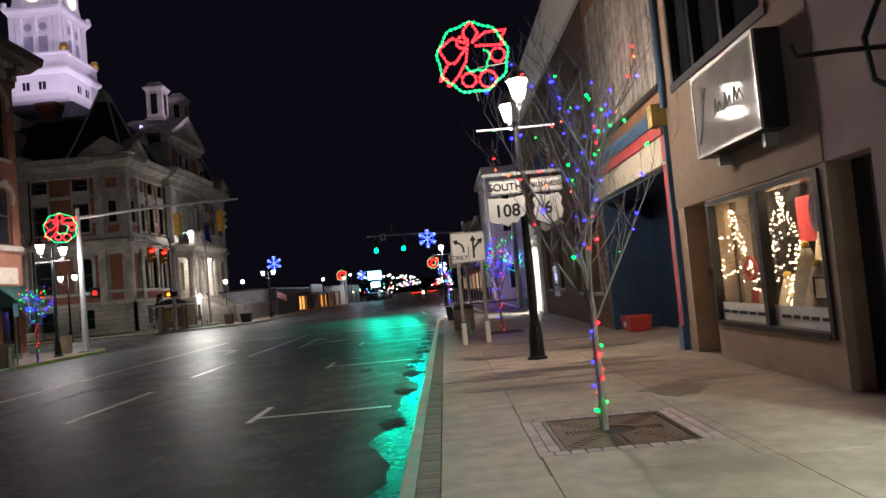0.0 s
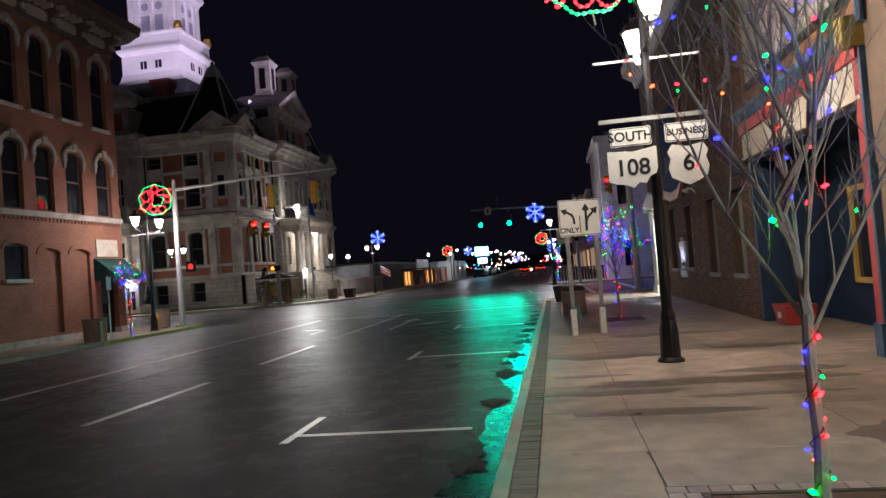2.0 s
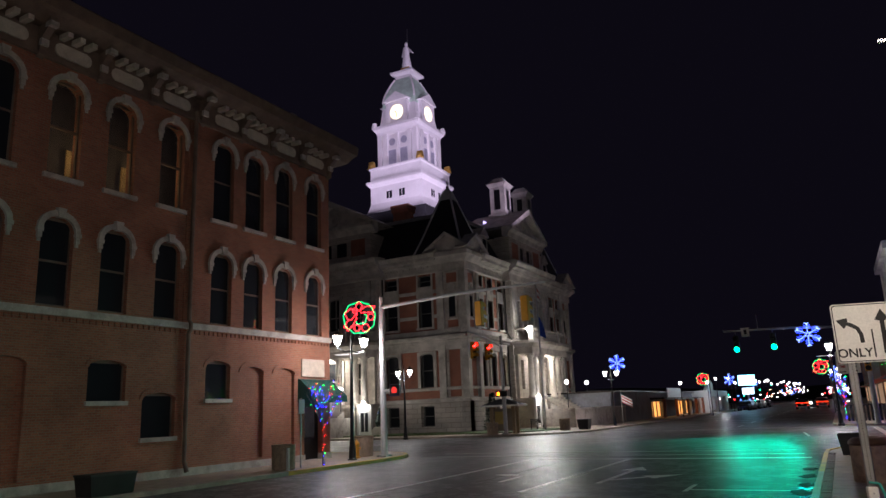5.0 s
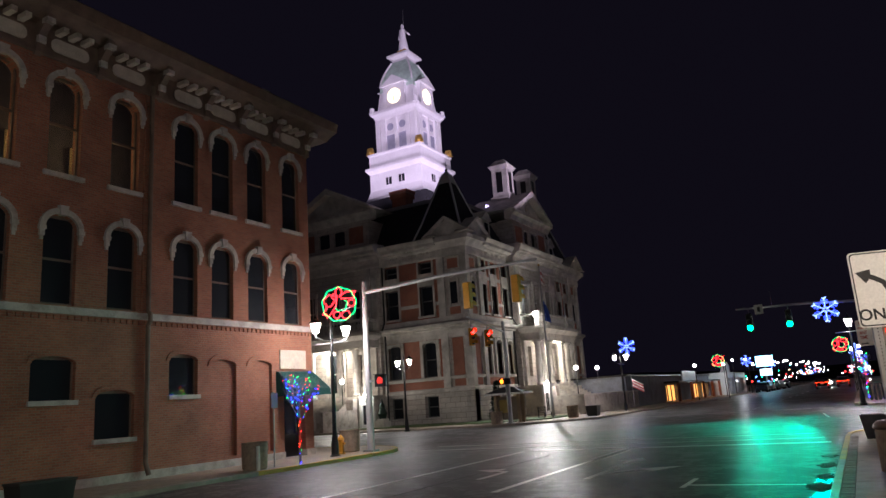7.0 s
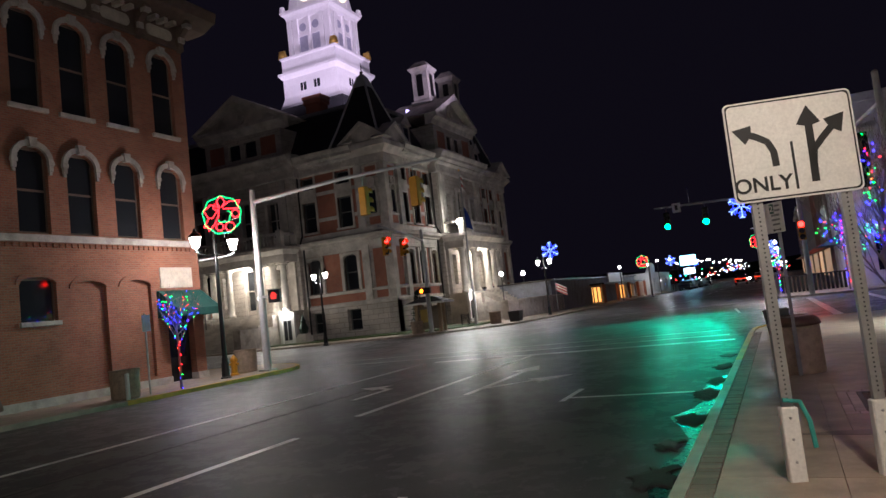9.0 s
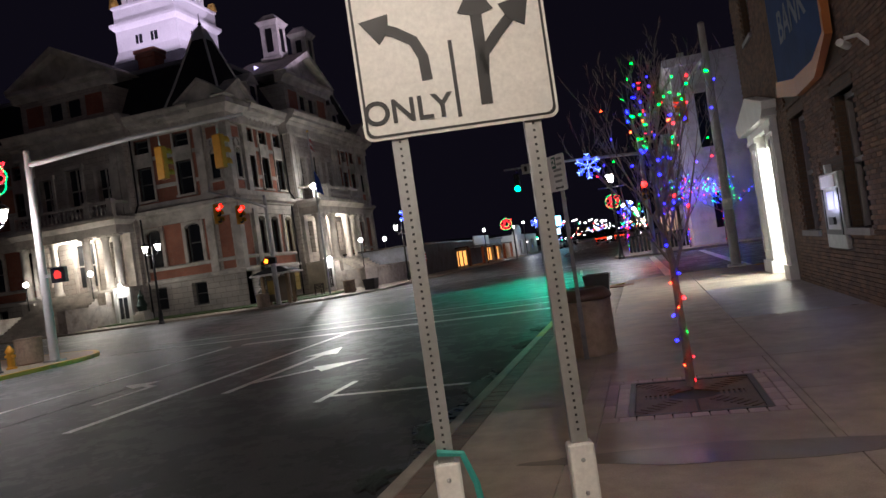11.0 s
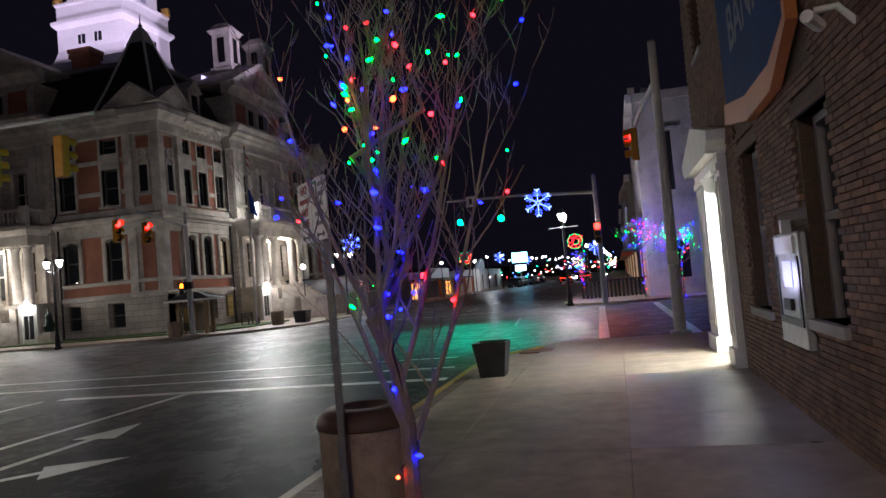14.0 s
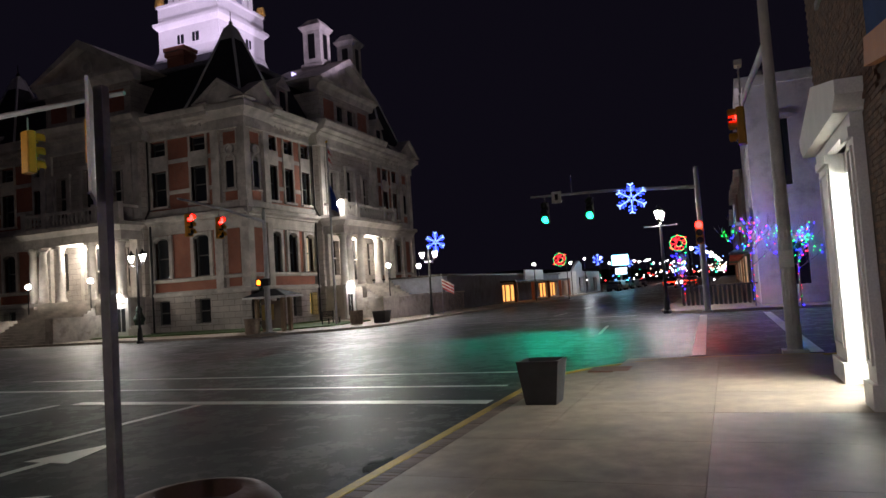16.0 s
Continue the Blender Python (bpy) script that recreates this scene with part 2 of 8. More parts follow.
# ---- mesh building ----
class M:
    """Vertices and faces of one part, gathered piece by piece."""

    def __init__(self):
        self.v, self.f, self.smooth = [], [], False

    def add(self, vs, fs):
        n = len(self.v)
        self.v += [tuple(v) for v in vs]
        self.f += [tuple(n + i for i in f) for f in fs]
        return self

    def box(self, a, b):
        (x0, y0, z0), (x1, y1, z1) = [min(p, q) for p, q in zip(a, b)], [max(p, q) for p, q in zip(a, b)]
        return self.add([(x, y, z) for z in (z0, z1) for x, y in ((x0, y0), (x1, y0), (x1, y1), (x0, y1))],
                        [(3, 2, 1, 0), (4, 5, 6, 7), (0, 1, 5, 4), (1, 2, 6, 5), (2, 3, 7, 6), (3, 0, 4, 7)])

    def bevel_box(self, a, b, r):
        """A box whose upright and upper edges are cut off by r."""
        (x0, y0, z0), (x1, y1, z1) = [min(p, q) for p, q in zip(a, b)], [max(p, q) for p, q in zip(a, b)]

        def ring(s, z):
            return [(x0 + s + r, y0 + s, z), (x1 - s - r, y0 + s, z), (x1 - s, y0 + s + r, z), (x1 - s, y1 - s - r, z),
                    (x1 - s - r, y1 - s, z), (x0 + s + r, y1 - s, z), (x0 + s, y1 - s - r, z), (x0 + s, y0 + s + r, z)]
        return self.loft([ring(0, z0), ring(0, z1 - r), ring(r * 0.7, z1)])

    def loft(self, rings, cap=True, close=False):
        k, n = len(rings[0]), len(rings)
        fs = [(i * k + j, i * k + (j + 1) % k, (i + 1) % n * k + (j + 1) % k, (i + 1) % n * k + j)
              for i in range(n if close else n - 1) for j in range(k)]
        if cap and not close:
            fs += [tuple(range(k))[::-1], tuple((n - 1) * k + j for j in range(k))]
        return self.add([p for r in rings for p in r], fs)

    def frustum(self, cx, cy, z0, z1, hx0, hy0, hx1, hy1):
        q = ((-1, -1), (1, -1), (1, 1), (-1, 1))
        return self.loft([[(cx + sx * hx0, cy + sy * hy0, z0) for sx, sy in q], [(cx + sx * hx1, cy + sy * hy1, z1) for sx, sy in q]])

    def tube(self, pts, radii, k=8, cap=True):
        pts = [Vector(p) for p in pts]
        if isinstance(radii, (int, float)):
            radii = [radii] * len(pts)
        rings, ref = [], Vector((0.3, 0.9, 0.31)).normalized()
        for i, p in enumerate(pts):
            d = (pts[min(i + 1, len(pts) - 1)] - pts[max(i - 1, 0)]).normalized()
            if abs(d.dot(ref)) > 0.95:
                ref = Vector((1, 0, 0.1)).normalized()
            a = d.cross(ref).normalized()
            b = d.cross(a)
            rings.append([p + radii[i] * (math.cos(2 * math.pi * j / k) * a + math.sin(2 * math.pi * j / k) * b) for j in range(k)])
        return self.loft(rings, cap)

    def lathe(self, cx, cy, profile, k=16):
        """profile: (radius, z) from below to above."""
        return self.loft([[(cx + r * math.cos(2 * math.pi * j / k), cy + r * math.sin(2 * math.pi * j / k), z) for j in range(k)] for r, z in profile])

    def ball(self, c, r, k=8, n=5, squash=1.0):
        rings = []
        for i in range(n + 1):
            a = math.pi * (i + 0.02) / (n + 0.04) - math.pi / 2
            rings.append([(c[0] + r * math.cos(a) * math.cos(2 * math.pi * j / k), c[1] + r * math.cos(a) * math.sin(2 * math.pi * j / k), c[2] + r * squash * math.sin(a)) for j in range(k)])
        return self.loft(rings)

    def prism(self, poly, axis, a, b):
        """A flat outline (pairs, in the other two axes in order) pushed from a to b along axis."""
        def at(p, d):
            return {"x": (d, p[0], p[1]), "y": (p[0], d, p[1]), "z": (p[0], p[1], d)}[axis]
        return self.loft([[at(p, a) for p in poly], [at(p, b) for p in poly]])

    def data(self, name):
        me = bpy.data.meshes.new(name)
        me.from_pydata(self.v, [], self.f)
        bm = bmesh.new()
        bm.from_mesh(me)
        bmesh.ops.recalc_face_normals(bm, faces=bm.faces)
        if self.smooth:
            for f in bm.faces:
                f.smooth = len(f.verts) == 4
        bm.to_mesh(me)
        bm.free()
        return me


def part(name, m, material, parent=None, label=""):
    me = m.data(name) if isinstance(m, M) else m
    if not me.materials:
        me.materials.append(material)
    ob = new(name, me)
    ob.parent = parent
    if label:
        ob["label"] = label
    return ob


def thing(name, at, label, category, group="", turn=0.0):
    ob = new(name)
    ob.empty_display_size = 0.2
    ob.matrix_basis = pose(*at, 0, 0, turn)
    return tagged(ob, label, category, group)


def structure(name, m, material, label=""):
    return tagged(part(name, m, material), label, "", "", "structure")


def lettering(text, size, depth=0.004):
    """Words as a mesh, upright in the x-z plane, read from -y, centred."""
    cu = bpy.data.curves.new("letters", "FONT")
    cu.offset = size * 0.018
    cu.body, cu.size, cu.extrude, cu.align_x, cu.align_y = text, size, depth / 2, "CENTER", "CENTER"
    ob = bpy.data.objects.new("letters", cu)
    me = bpy.data.meshes.new_from_object(ob)
    bpy.data.objects.remove(ob)
    me.transform(Euler((radians(90), 0, 0)).to_matrix().to_4x4())
    return me


def rounded(x0, z0, x1, z1, r, n=4):
    pts = []
    for cx, cz, a in ((x1 - r, z1 - r, 0), (x0 + r, z1 - r, 90), (x0 + r, z0 + r, 180), (x1 - r, z0 + r, 270)):
        for i in range(n + 1):
            t = radians(a + 90 * i / n)
            pts.append((cx + r * math.cos(t), cz + r * math.sin(t)))
    return pts


# ---- ground, road, walks ----
ROAD = -0.13


def pierced(m, axis, front, back, u0, u1, z0, z1, holes):
    """One solid wall of thickness front..back along axis u, with rectangular openings (u0, u1, z0, z1)."""
    us = sorted({float(c) for c in (u0, u1, *[h[0] for h in holes], *[h[1] for h in holes]) if u0 <= c <= u1})
    zs = sorted({float(c) for c in (z0, z1, *[h[2] for h in holes], *[h[3] for h in holes]) if z0 <= c <= z1})

    def solid(i, k):
        if not (0 <= i < len(us) - 1 and 0 <= k < len(zs) - 1):
            return False
        u, z = (us[i] + us[i + 1]) / 2, (zs[k] + zs[k + 1]) / 2
        return not any(h[0] < u < h[1] and h[2] < z < h[3] for h in holes)

    index, vs, fs = {}, [], []

    def at(i, k, d):
        if (i, k, d) not in index:
            index[i, k, d] = len(vs)
            w = back if d else front
            vs.append((w, us[i], zs[k]) if axis == "y" else (us[i], w, zs[k]))
        return index[i, k, d]

    for i in range(len(us) - 1):
        for k in range(len(zs) - 1):
            if not solid(i, k):
                continue
            for d in (0, 1):
                fs.append((at(i, k, d), at(i + 1, k, d), at(i + 1, k + 1, d), at(i, k + 1, d)))
            for di, dk, (p, q) in ((-1, 0, ((i, k), (i, k + 1))), (1, 0, ((i + 1, k), (i + 1, k + 1))), (0, -1, ((i, k), (i + 1, k))), (0, 1, ((i, k + 1), (i + 1, k + 1)))):
                if not solid(i + di, k + dk):
                    fs.append((at(*p, 0), at(*q, 0), at(*q, 1), at(*p, 1)))
    return m.add(vs, fs)


structure("road", M().box((-320, -60, -0.6), (320, 700, ROAD)), ASPHALT, "rain-wet dark asphalt street with glossy reflections")


def arc(cx, cy, r, a0, a1, n=8):
    return [(cx + r * math.cos(radians(a0 + (a1 - a0) * i / n)), cy + r * math.sin(radians(a0 + (a1 - a0) * i / n))) for i in range(n + 1)]


def walk_block(name, outline, label, kerb_run, top=0.0, material=WALK):
    """A raised block of pavement, with its kerb as a strip along the open run."""
    ob = structure(name, M().prism(outline, "z", ROAD - 0.2, top - 0.022), material, label)
    return ob


def strip(path, w, z0, z1, m=None, side=1):
    """A solid strip of width w along a flat path, on its left (side 1) or right."""
    m = m or M()
    rings = []
    for i, p in enumerate(path):
        a, b = Vector(path[max(i - 1, 0)]), Vector(path[min(i + 1, len(path) - 1)])
        d = (b - a).normalized()
        n = Vector((-d.y, d.x)) * side * w
        q = Vector(p) + n
        rings.append([(p[0], p[1], z0), (p[0], p[1], z1 - 0.015), (p[0] + n.x * 0.1, p[1] + n.y * 0.1, z1), (q.x, q.y, z1), (q.x, q.y, z0)])
    return m.loft(rings)


# the walk that the camera follows: kerb face at x = 0, house fronts at x = 4.95
FRONT = 4.95
near_path = [(0, -14), (0, 27.2)]
near_curve = [(0, 27.2), (0, 30.5), (0, 34.0)] + arc(3.6, 34.6, 3.6, 180, 92, 10)[1:] + [(9, 38.2), (60, 38.2)]
structure("kerb_near", strip(near_path, 0.13, ROAD - 0.1, 0.0, side=-1), KERB, "worn concrete kerb")
structure("kerb_near_yellow", strip(near_curve, 0.13, ROAD - 0.1, 0.0, side=-1), YELLOW, "worn yellow-painted kerb at the corner")
near_out = [(0.1, -14), (0.1, 34.0)] + [(x, y) for x, y in arc(3.6, 34.6, 3.45, 180, 92, 10)] + [(60, 38.1), (60, -14)]
walk_block("pavement_near", near_out, "pale concrete pavement with dark damp stains", None)

# its slabs, each with an open joint round it
slab_rows = [-13.6 + 1.62 * i for i in range(32)] + [38.1]
slab_cols = [0.335, 1.23, 3.07, FRONT]


def slab_mesh(w, l):
    return M().bevel_box((0.0025, 0.0025, -0.05), (w - 0.0025, l - 0.0025, 0.0), 0.004).data("slab")


TROWELLED = concrete_mat("trowelled_concrete", (0.42, 0.39, 0.36), 0.42)
pavement_near = bpy.data.objects["pavement_near"]
shared = {}
grates = ((1.21, 6.46, 2.94, 8.15), (1.42, 21.35, 3.0, 22.95))
for y0, y1 in zip(slab_rows, slab_rows[1:]):
    for x0, x1 in zip(slab_cols, slab_cols[1:]):
        if y1 > 36.2 and x0 < 1.0:
            continue
        cells = [(x0, y0, x1, y1)]
        for gx0, gy0, gx1, gy1 in grates:
            nxt = []
            for a, b, c, d in cells:
                if c <= gx0 or a >= gx1 or d <= gy0 or b >= gy1:
                    nxt.append((a, b, c, d))
                    continue
                ia, ib, ic, id_ = max(a, gx0), max(b, gy0), min(c, gx1), min(d, gy1)
                nxt += [q for q in ((a, b, ia, d), (ic, b, c, d), (ia, b, ic, ib), (ia, id_, ic, d)) if q[2] - q[0] > 0.03 and q[3] - q[1] > 0.03]
            cells = nxt
        for a, b, c, d in cells:
            key = (round(c - a, 3), round(d - b, 3))
            if key not in shared:
                shared[key] = slab_mesh(*key)
            smooth = a > 3.0 and 26.2 < b < 30.5
            if smooth:
                key = ("smooth", *key)
                if key not in shared:
                    shared[key] = slab_mesh(*key[1:])
            s = part("slab", shared[key], TROWELLED if smooth else WALK, pavement_near)
            s.location = (a, b, 0.0)

DAMP = concrete_mat("damp_concrete", (0.19, 0.145, 0.105), 0.42, (0.12, 0.09, 0.065))
for k, (cx, cy, rx, ry) in enumerate(((3.35, 9.3, 0.42, 0.5), (4.1, 9.9, 0.5, 0.16), (2.3, 12.3, 1.5, 0.3), (1.6, 10.6, 0.9, 0.17), (3.4, 12.9, 0.8, 0.2), (1.25, 11.75, 0.85, 0.14), (1.3, 14.9, 0.9, 0.2), (2.7, 11.3, 0.8, 0.11), (2.6, 17.9, 1.1, 0.24), (0.95, 13.1, 0.5, 0.1), (3.6, 15.4, 0.9, 0.16), (2.3, 20.4, 1.2, 0.18))):
    ring = [(cx + rx * (1 + 0.16 * math.sin(3 * a + k) + 0.1 * math.sin(7 * a + 2 * k) + 0.05 * math.sin(13 * a)) * math.cos(a), cy + ry * (1 + 0.2 * math.sin(2 * a + k) + 0.1 * math.sin(9 * a)) * math.sin(a)) for a in [2 * math.pi * i / 48 for i in range(48)]]
    structure("damp_patch", M().prism(ring, "z", -0.01, 0.002), DAMP, "dark damp stain on the concrete pavement")

# gutter pools and paint along the kerb
rng = random.Random(3)
edge = [(-0.3 - 0.1 * math.sin(y * 0.9) - 0.1 * math.sin(y * 2.3 + 1) + rng.uniform(-0.07, 0.07), y) for y in np.arange(3.0, 26.6, 0.35)]
structure("puddle", M().prism([(-0.002, 3.0)] + [(-0.002, 26.6)] + edge[::-1], "z", ROAD - 0.02, ROAD + 0.003), WATER, "long rain puddle in the gutter along the kerb")
for k, (cx, cy, r) in enumerate(((-0.33, 12.2, 0.16), (-0.3, 14.6, 0.22), (-0.3, 16.9, 0.17), (-0.42, 15.9, 0.1), (-0.24, 19.3, 0.2), (-0.3, 20.6, 0.14), (-0.22, 22.0, 0.2), (-0.2, 24.0, 0.24), (-0.18, 25.4, 0.18), (-0.2, 27.4, 0.2), (-0.3, 9.4, 0.16), (-1.4, 16.0, 0.12), (-0.25, 29.3, 0.16))):
    rings = []
    for f, z in ((1.0, ROAD), (0.9, ROAD + 0.012), (0.55, ROAD + 0.022), (0.1, ROAD + 0.02)):
        rings.append([(min(-0.01, cx + f * r * (1 + 0.3 * math.sin(3 * a + k) + 0.25 * math.sin(8 * a + 2 * k)) * math.cos(a)), cy + f * 2.2 * r * (1 + 0.3 * math.sin(4 * a + k)) * math.sin(a), z) for a in [2 * math.pi * i / 26 for i in range(26)]])
    tagged(part("leaf_litter", M().loft(rings), LITTER), "clump of dark wet leaves in the gutter", "leaf litter", "gutter leaf clumps")

Z0, Z1 = ROAD - 0.02, ROAD + 0.004


def bar(m, p, q, w):
    p, q = Vector(p), Vector(q)
    d = (q - p).normalized()
    n = Vector((-d.y, d.x)) * w / 2
    return m.prism([tuple(p - n), tuple(q - n), tuple(q + n), tuple(p + n)], "z", Z0, Z1)


def marking(name, label, *bars):
    m = M()
    for b in bars:
        bar(m, *b)
    return structure(name, m, PAINT, label)


for y in (4.0, 10.8, 17.6, 24.35):
    marking("parking_mark", "worn white parking-bay line", ((-0.45, y), (-2.44, y), 0.1), ((-2.49, y - 0.35), (-2.49, y + 1.0), 0.1))
for y in range(-20, 19, 6):
    marking("lane_dash", "white dashed lane line", ((-6.0, y + 2.0), (-6.0, y + 5.6), 0.14))
marking("lane_line", "long white lane line", ((-9.72, -30), (-9.72, 33.2), 0.15))
marking("lane_line", "long white lane line", ((-6.05, 23.4), (-6.05, 33.2), 0.15))
seam = M()
bar(seam, (-8.15, 4.0), (-8.1, 31.5), 0.05)
structure("tar_seam", seam, LITTER, "dark tar seam along the road")
marking("stop_line", "broad white stop line", ((-0.35, 33.4), (-9.4, 33.4), 0.32))
marking("crossing_line", "white crossing line", ((-0.6, 35.2), (-15.5, 35.2), 0.16))
marking("crossing_line", "white crossing line", ((-1.0, 37.2), (-15.5, 37.2), 0.16))
marking("crossing_line", "white crossing line", ((2.6, 39.6), (2.2, 56.4), 0.3))
marking("crossing_line", "white crossing line", ((5.0, 39.6), (4.8, 56.4), 0.3))
marking("crossing_line", "white crossing line", ((-1.0, 58.6), (-14.5, 58.6), 0.16))
marking("lane_dash", "white dashed lane line", ((-0.9, 47.2), (-1.3, 51.6), 0.12))
for k in range(12):
    marking("lane_dash", "white dashed lane line", ((-5.9, 62 + 9 * k), (-5.9, 65.5 + 9 * k), 0.12))


def arrow(name, x, y, bend):
    """A turn arrow on the road, pointing away and to one side (bend -1 left, 1 right) or straight (0)."""
    m = M()
    bar(m, (x, y - 1.3), (x, y + (0.3 if bend else 0.9)), 0.14)
    if bend:
        bar(m, (x, y + 0.24), (x + bend * 0.5, y + 0.55), 0.14)
        m.prism([(x + bend * 0.4, y + 0.2), (x + bend * 1.05, y + 0.7), (x + bend * 0.3, y + 0.95)], "z", Z0, Z1)
    else:
        m.prism([(x - 0.36, y + 0.8), (x + 0.36, y + 0.8), (x, y + 1.6)], "z", Z0, Z1)
    return structure(name, m, PAINT, "worn white turn arrow on the road")


arrow("lane_arrow", -7.5, 26.8, -1)
both_ways = M()
bar(both_ways, (-4.82, 25.4), (-4.82, 29.0), 0.15)
both_ways.prism([(-5.2, 28.95), (-4.44, 28.95), (-4.82, 30.1)], "z", Z0, Z1)
bar(both_ways, (-4.78, 26.2), (-3.95, 27.1), 0.15)
both_ways.prism([(-4.2, 27.35), (-3.75, 26.75), (-3.25, 27.75)], "z", Z0, Z1)
structure("lane_arrow", both_ways, PAINT, "worn white straight-and-right arrow on the road")

# the walk across the street and the corner of the courthouse block
west_path = [(-15.95, -60), (-15.95, 27.0)]
west_curve = [(-15.95, 27.0), (-15.95, 33.6)] + arc(-19.9, 33.6, 3.95, 0, 88, 9)[1:] + [(-70, 37.55)]
structure("kerb_west", strip(west_path, 0.17, ROAD - 0.1, 0.0, side=1), KERB, "grey concrete kerb")
structure("kerb_west_yellow", strip(west_curve, 0.17, ROAD - 0.1, 0.0, side=1), YELLOW, "yellow-painted kerb at the corner")
structure("pavement_west", M().prism([(-16.05, -60), (-16.05, 33.6)] + arc(-19.9, 33.6, 3.85, 0, 88, 9) + [(-70, 37.45), (-70, -60)], "z", ROAD - 0.2, -0.003), WALK, "damp concrete pavement")
ch_run = [(-70, 54.6), (-24.0, 54.8)] + arc(-22.5, 61.8, 7.0, 270, 358, 9)[1:] + [(-15.3, 120), (-15.3, 300)]
structure("kerb_courthouse", strip(ch_run, 0.17, ROAD - 0.1, 0.0, side=1), KERB, "grey concrete kerb")
structure("pavement_courthouse", M().prism([(-70, 54.7), (-24.0, 54.9)] + arc(-22.5, 61.8, 6.9, 270, 358, 9) + [(-15.4, 300), (-70, 300)], "z", ROAD - 0.2, -0.003), WALK, "damp concrete pavement")
structure("lawn", M().prism([(-54, 58.2), (-21.6, 58.4), (-19.6, 60.6), (-19.6, 66.0), (-26, 66.0), (-26, 90), (-60, 90)], "z", -0.1, 0.07), GRASS, "short dark winter lawn round the courthouse")
ne_run = [(60, 58.0), (3.2, 58.0)] + arc(3.2, 61.2, 3.2, 270, 182, 8)[1:] + [(0.0, 300)]
structure("kerb_far", strip(ne_run, 0.17, ROAD - 0.1, 0.0, side=-1), KERB, "grey concrete kerb")
structure("pavement_far", M().prism([(60, 58.1), (3.2, 58.1)] + arc(3.2, 61.2, 3.1, 270, 182, 8) + [(0.1, 300), (60, 300)], "z", ROAD - 0.2, -0.003), WALK, "concrete pavement")


# ---- the old brick building across the street ----
def arch_pts(c, half, spring, rise, n=10):
    """Points of a low arch over an opening, from right to left, in (u, z)."""
    return [(c + half * math.cos(math.pi * i / n), spring + rise * math.sin(math.pi * i / n)) for i in range(n + 1)]


def arch_band(m, inner, outer, d0, d1):
    """One bent moulding between two arch lines, from depth d0 to d1 along x."""
    return m.loft([[(d0, *i), (d0, *o), (d1, *o), (d1, *i)] for i, o in zip(inner, outer)])


def arch_fill(m, pts, top, d0, d1):
    """The masonry over an arch, up to a level top."""
    return m.loft([[(d0, p[0], p[1]), (d0, p[0], top + 0.001), (d1, p[0], top + 0.001), (d1, p[0], p[1])] for p in pts])


BW = -19.2
brick_building = thing("brick_building", (BW, 0, 0), "three-storey old red brick building with bracketed cornice", "building")
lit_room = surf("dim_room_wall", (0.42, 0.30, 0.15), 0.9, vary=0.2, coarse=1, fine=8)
blind = surf("blind_and_dark_room", (0.10, 0.09, 0.09), 0.8, vary=0.2, coarse=3)
row_y = [32.4, 30.4, 28.6, 26.9, 24.4, 22.3, 20.3, 18.2, 16.1, 14.0, 11.9, 9.8, 7.7, 5.6, 3.5]
holes, low = [], []
for y in row_y:
    holes += [(y - 0.52, y + 0.52, 5.25, 7.95), (y - 0.52, y + 0.52, 9.24, 12.4)]
low = [(26.25, 27.45, 2.55, 3.9), (28.0, 29.25, 0.35, 3.75), (29.85, 31.1, 0.35, 3.75), (31.75, 33.0, 0.0, 2.45),
       (21.6, 22.95, 2.5, 3.75), (23.6, 24.95, 1.32, 2.75), (18.4, 19.7, 0.35, 3.75), (15.4, 16.7, 2.5, 3.75), (11, 13, 0.3, 3.2)]
part("wall", pierced(M(), "y", 0, -0.42, -8, 33.5, 0.25, 13.1, holes + low), BRICKRED, brick_building, "weathered red brick front")
part("wall", M().box((-14, 33.5, 0), (-0.42, 33.08, 13.1)).box((-14, -8, 0), (-0.42, -7.6, 13.1)).box((-14, -8, 0), (-13.6, 33.5, 13.1)), BRICKRED, brick_building)
part("roof", M().box((-14, -8, 13.1), (0, 33.5, 13.35)), CORNICE, brick_building)
# unlit rooms put in as one slab in the dark blind colour
part("core", M().box((-13.6, -7.6, 0.1), (-1.6, 33.08, 0.3)).box((-1.9, -7.6, 0.3), (-1.6, 33.08, 13.1)), blind, brick_building, "dark-coloured slab in place of unlit rooms behind the windows")
part("plinth", pierced(M(), "y", 0.06, -0.42, -8, 33.53, -0.05, 0.25, [(31.75, 33.0, 0, 0.25)]), LIMESTONE, brick_building, "stone base course")
part("belt_course", M().box((0.09, -8, 4.98), (0, 33.55, 5.2)), LIMESTONE, brick_building, "stone sill course")
dent = M()
for i in range(190):
    y = -7.9 + i * 0.218
    dent.box((0.055, y, 4.82), (0, y + 0.11, 4.95))
part("dentil_course", dent, BRICKRED, brick_building, "brick dentils under the sill course")["kind"] = "stuff"
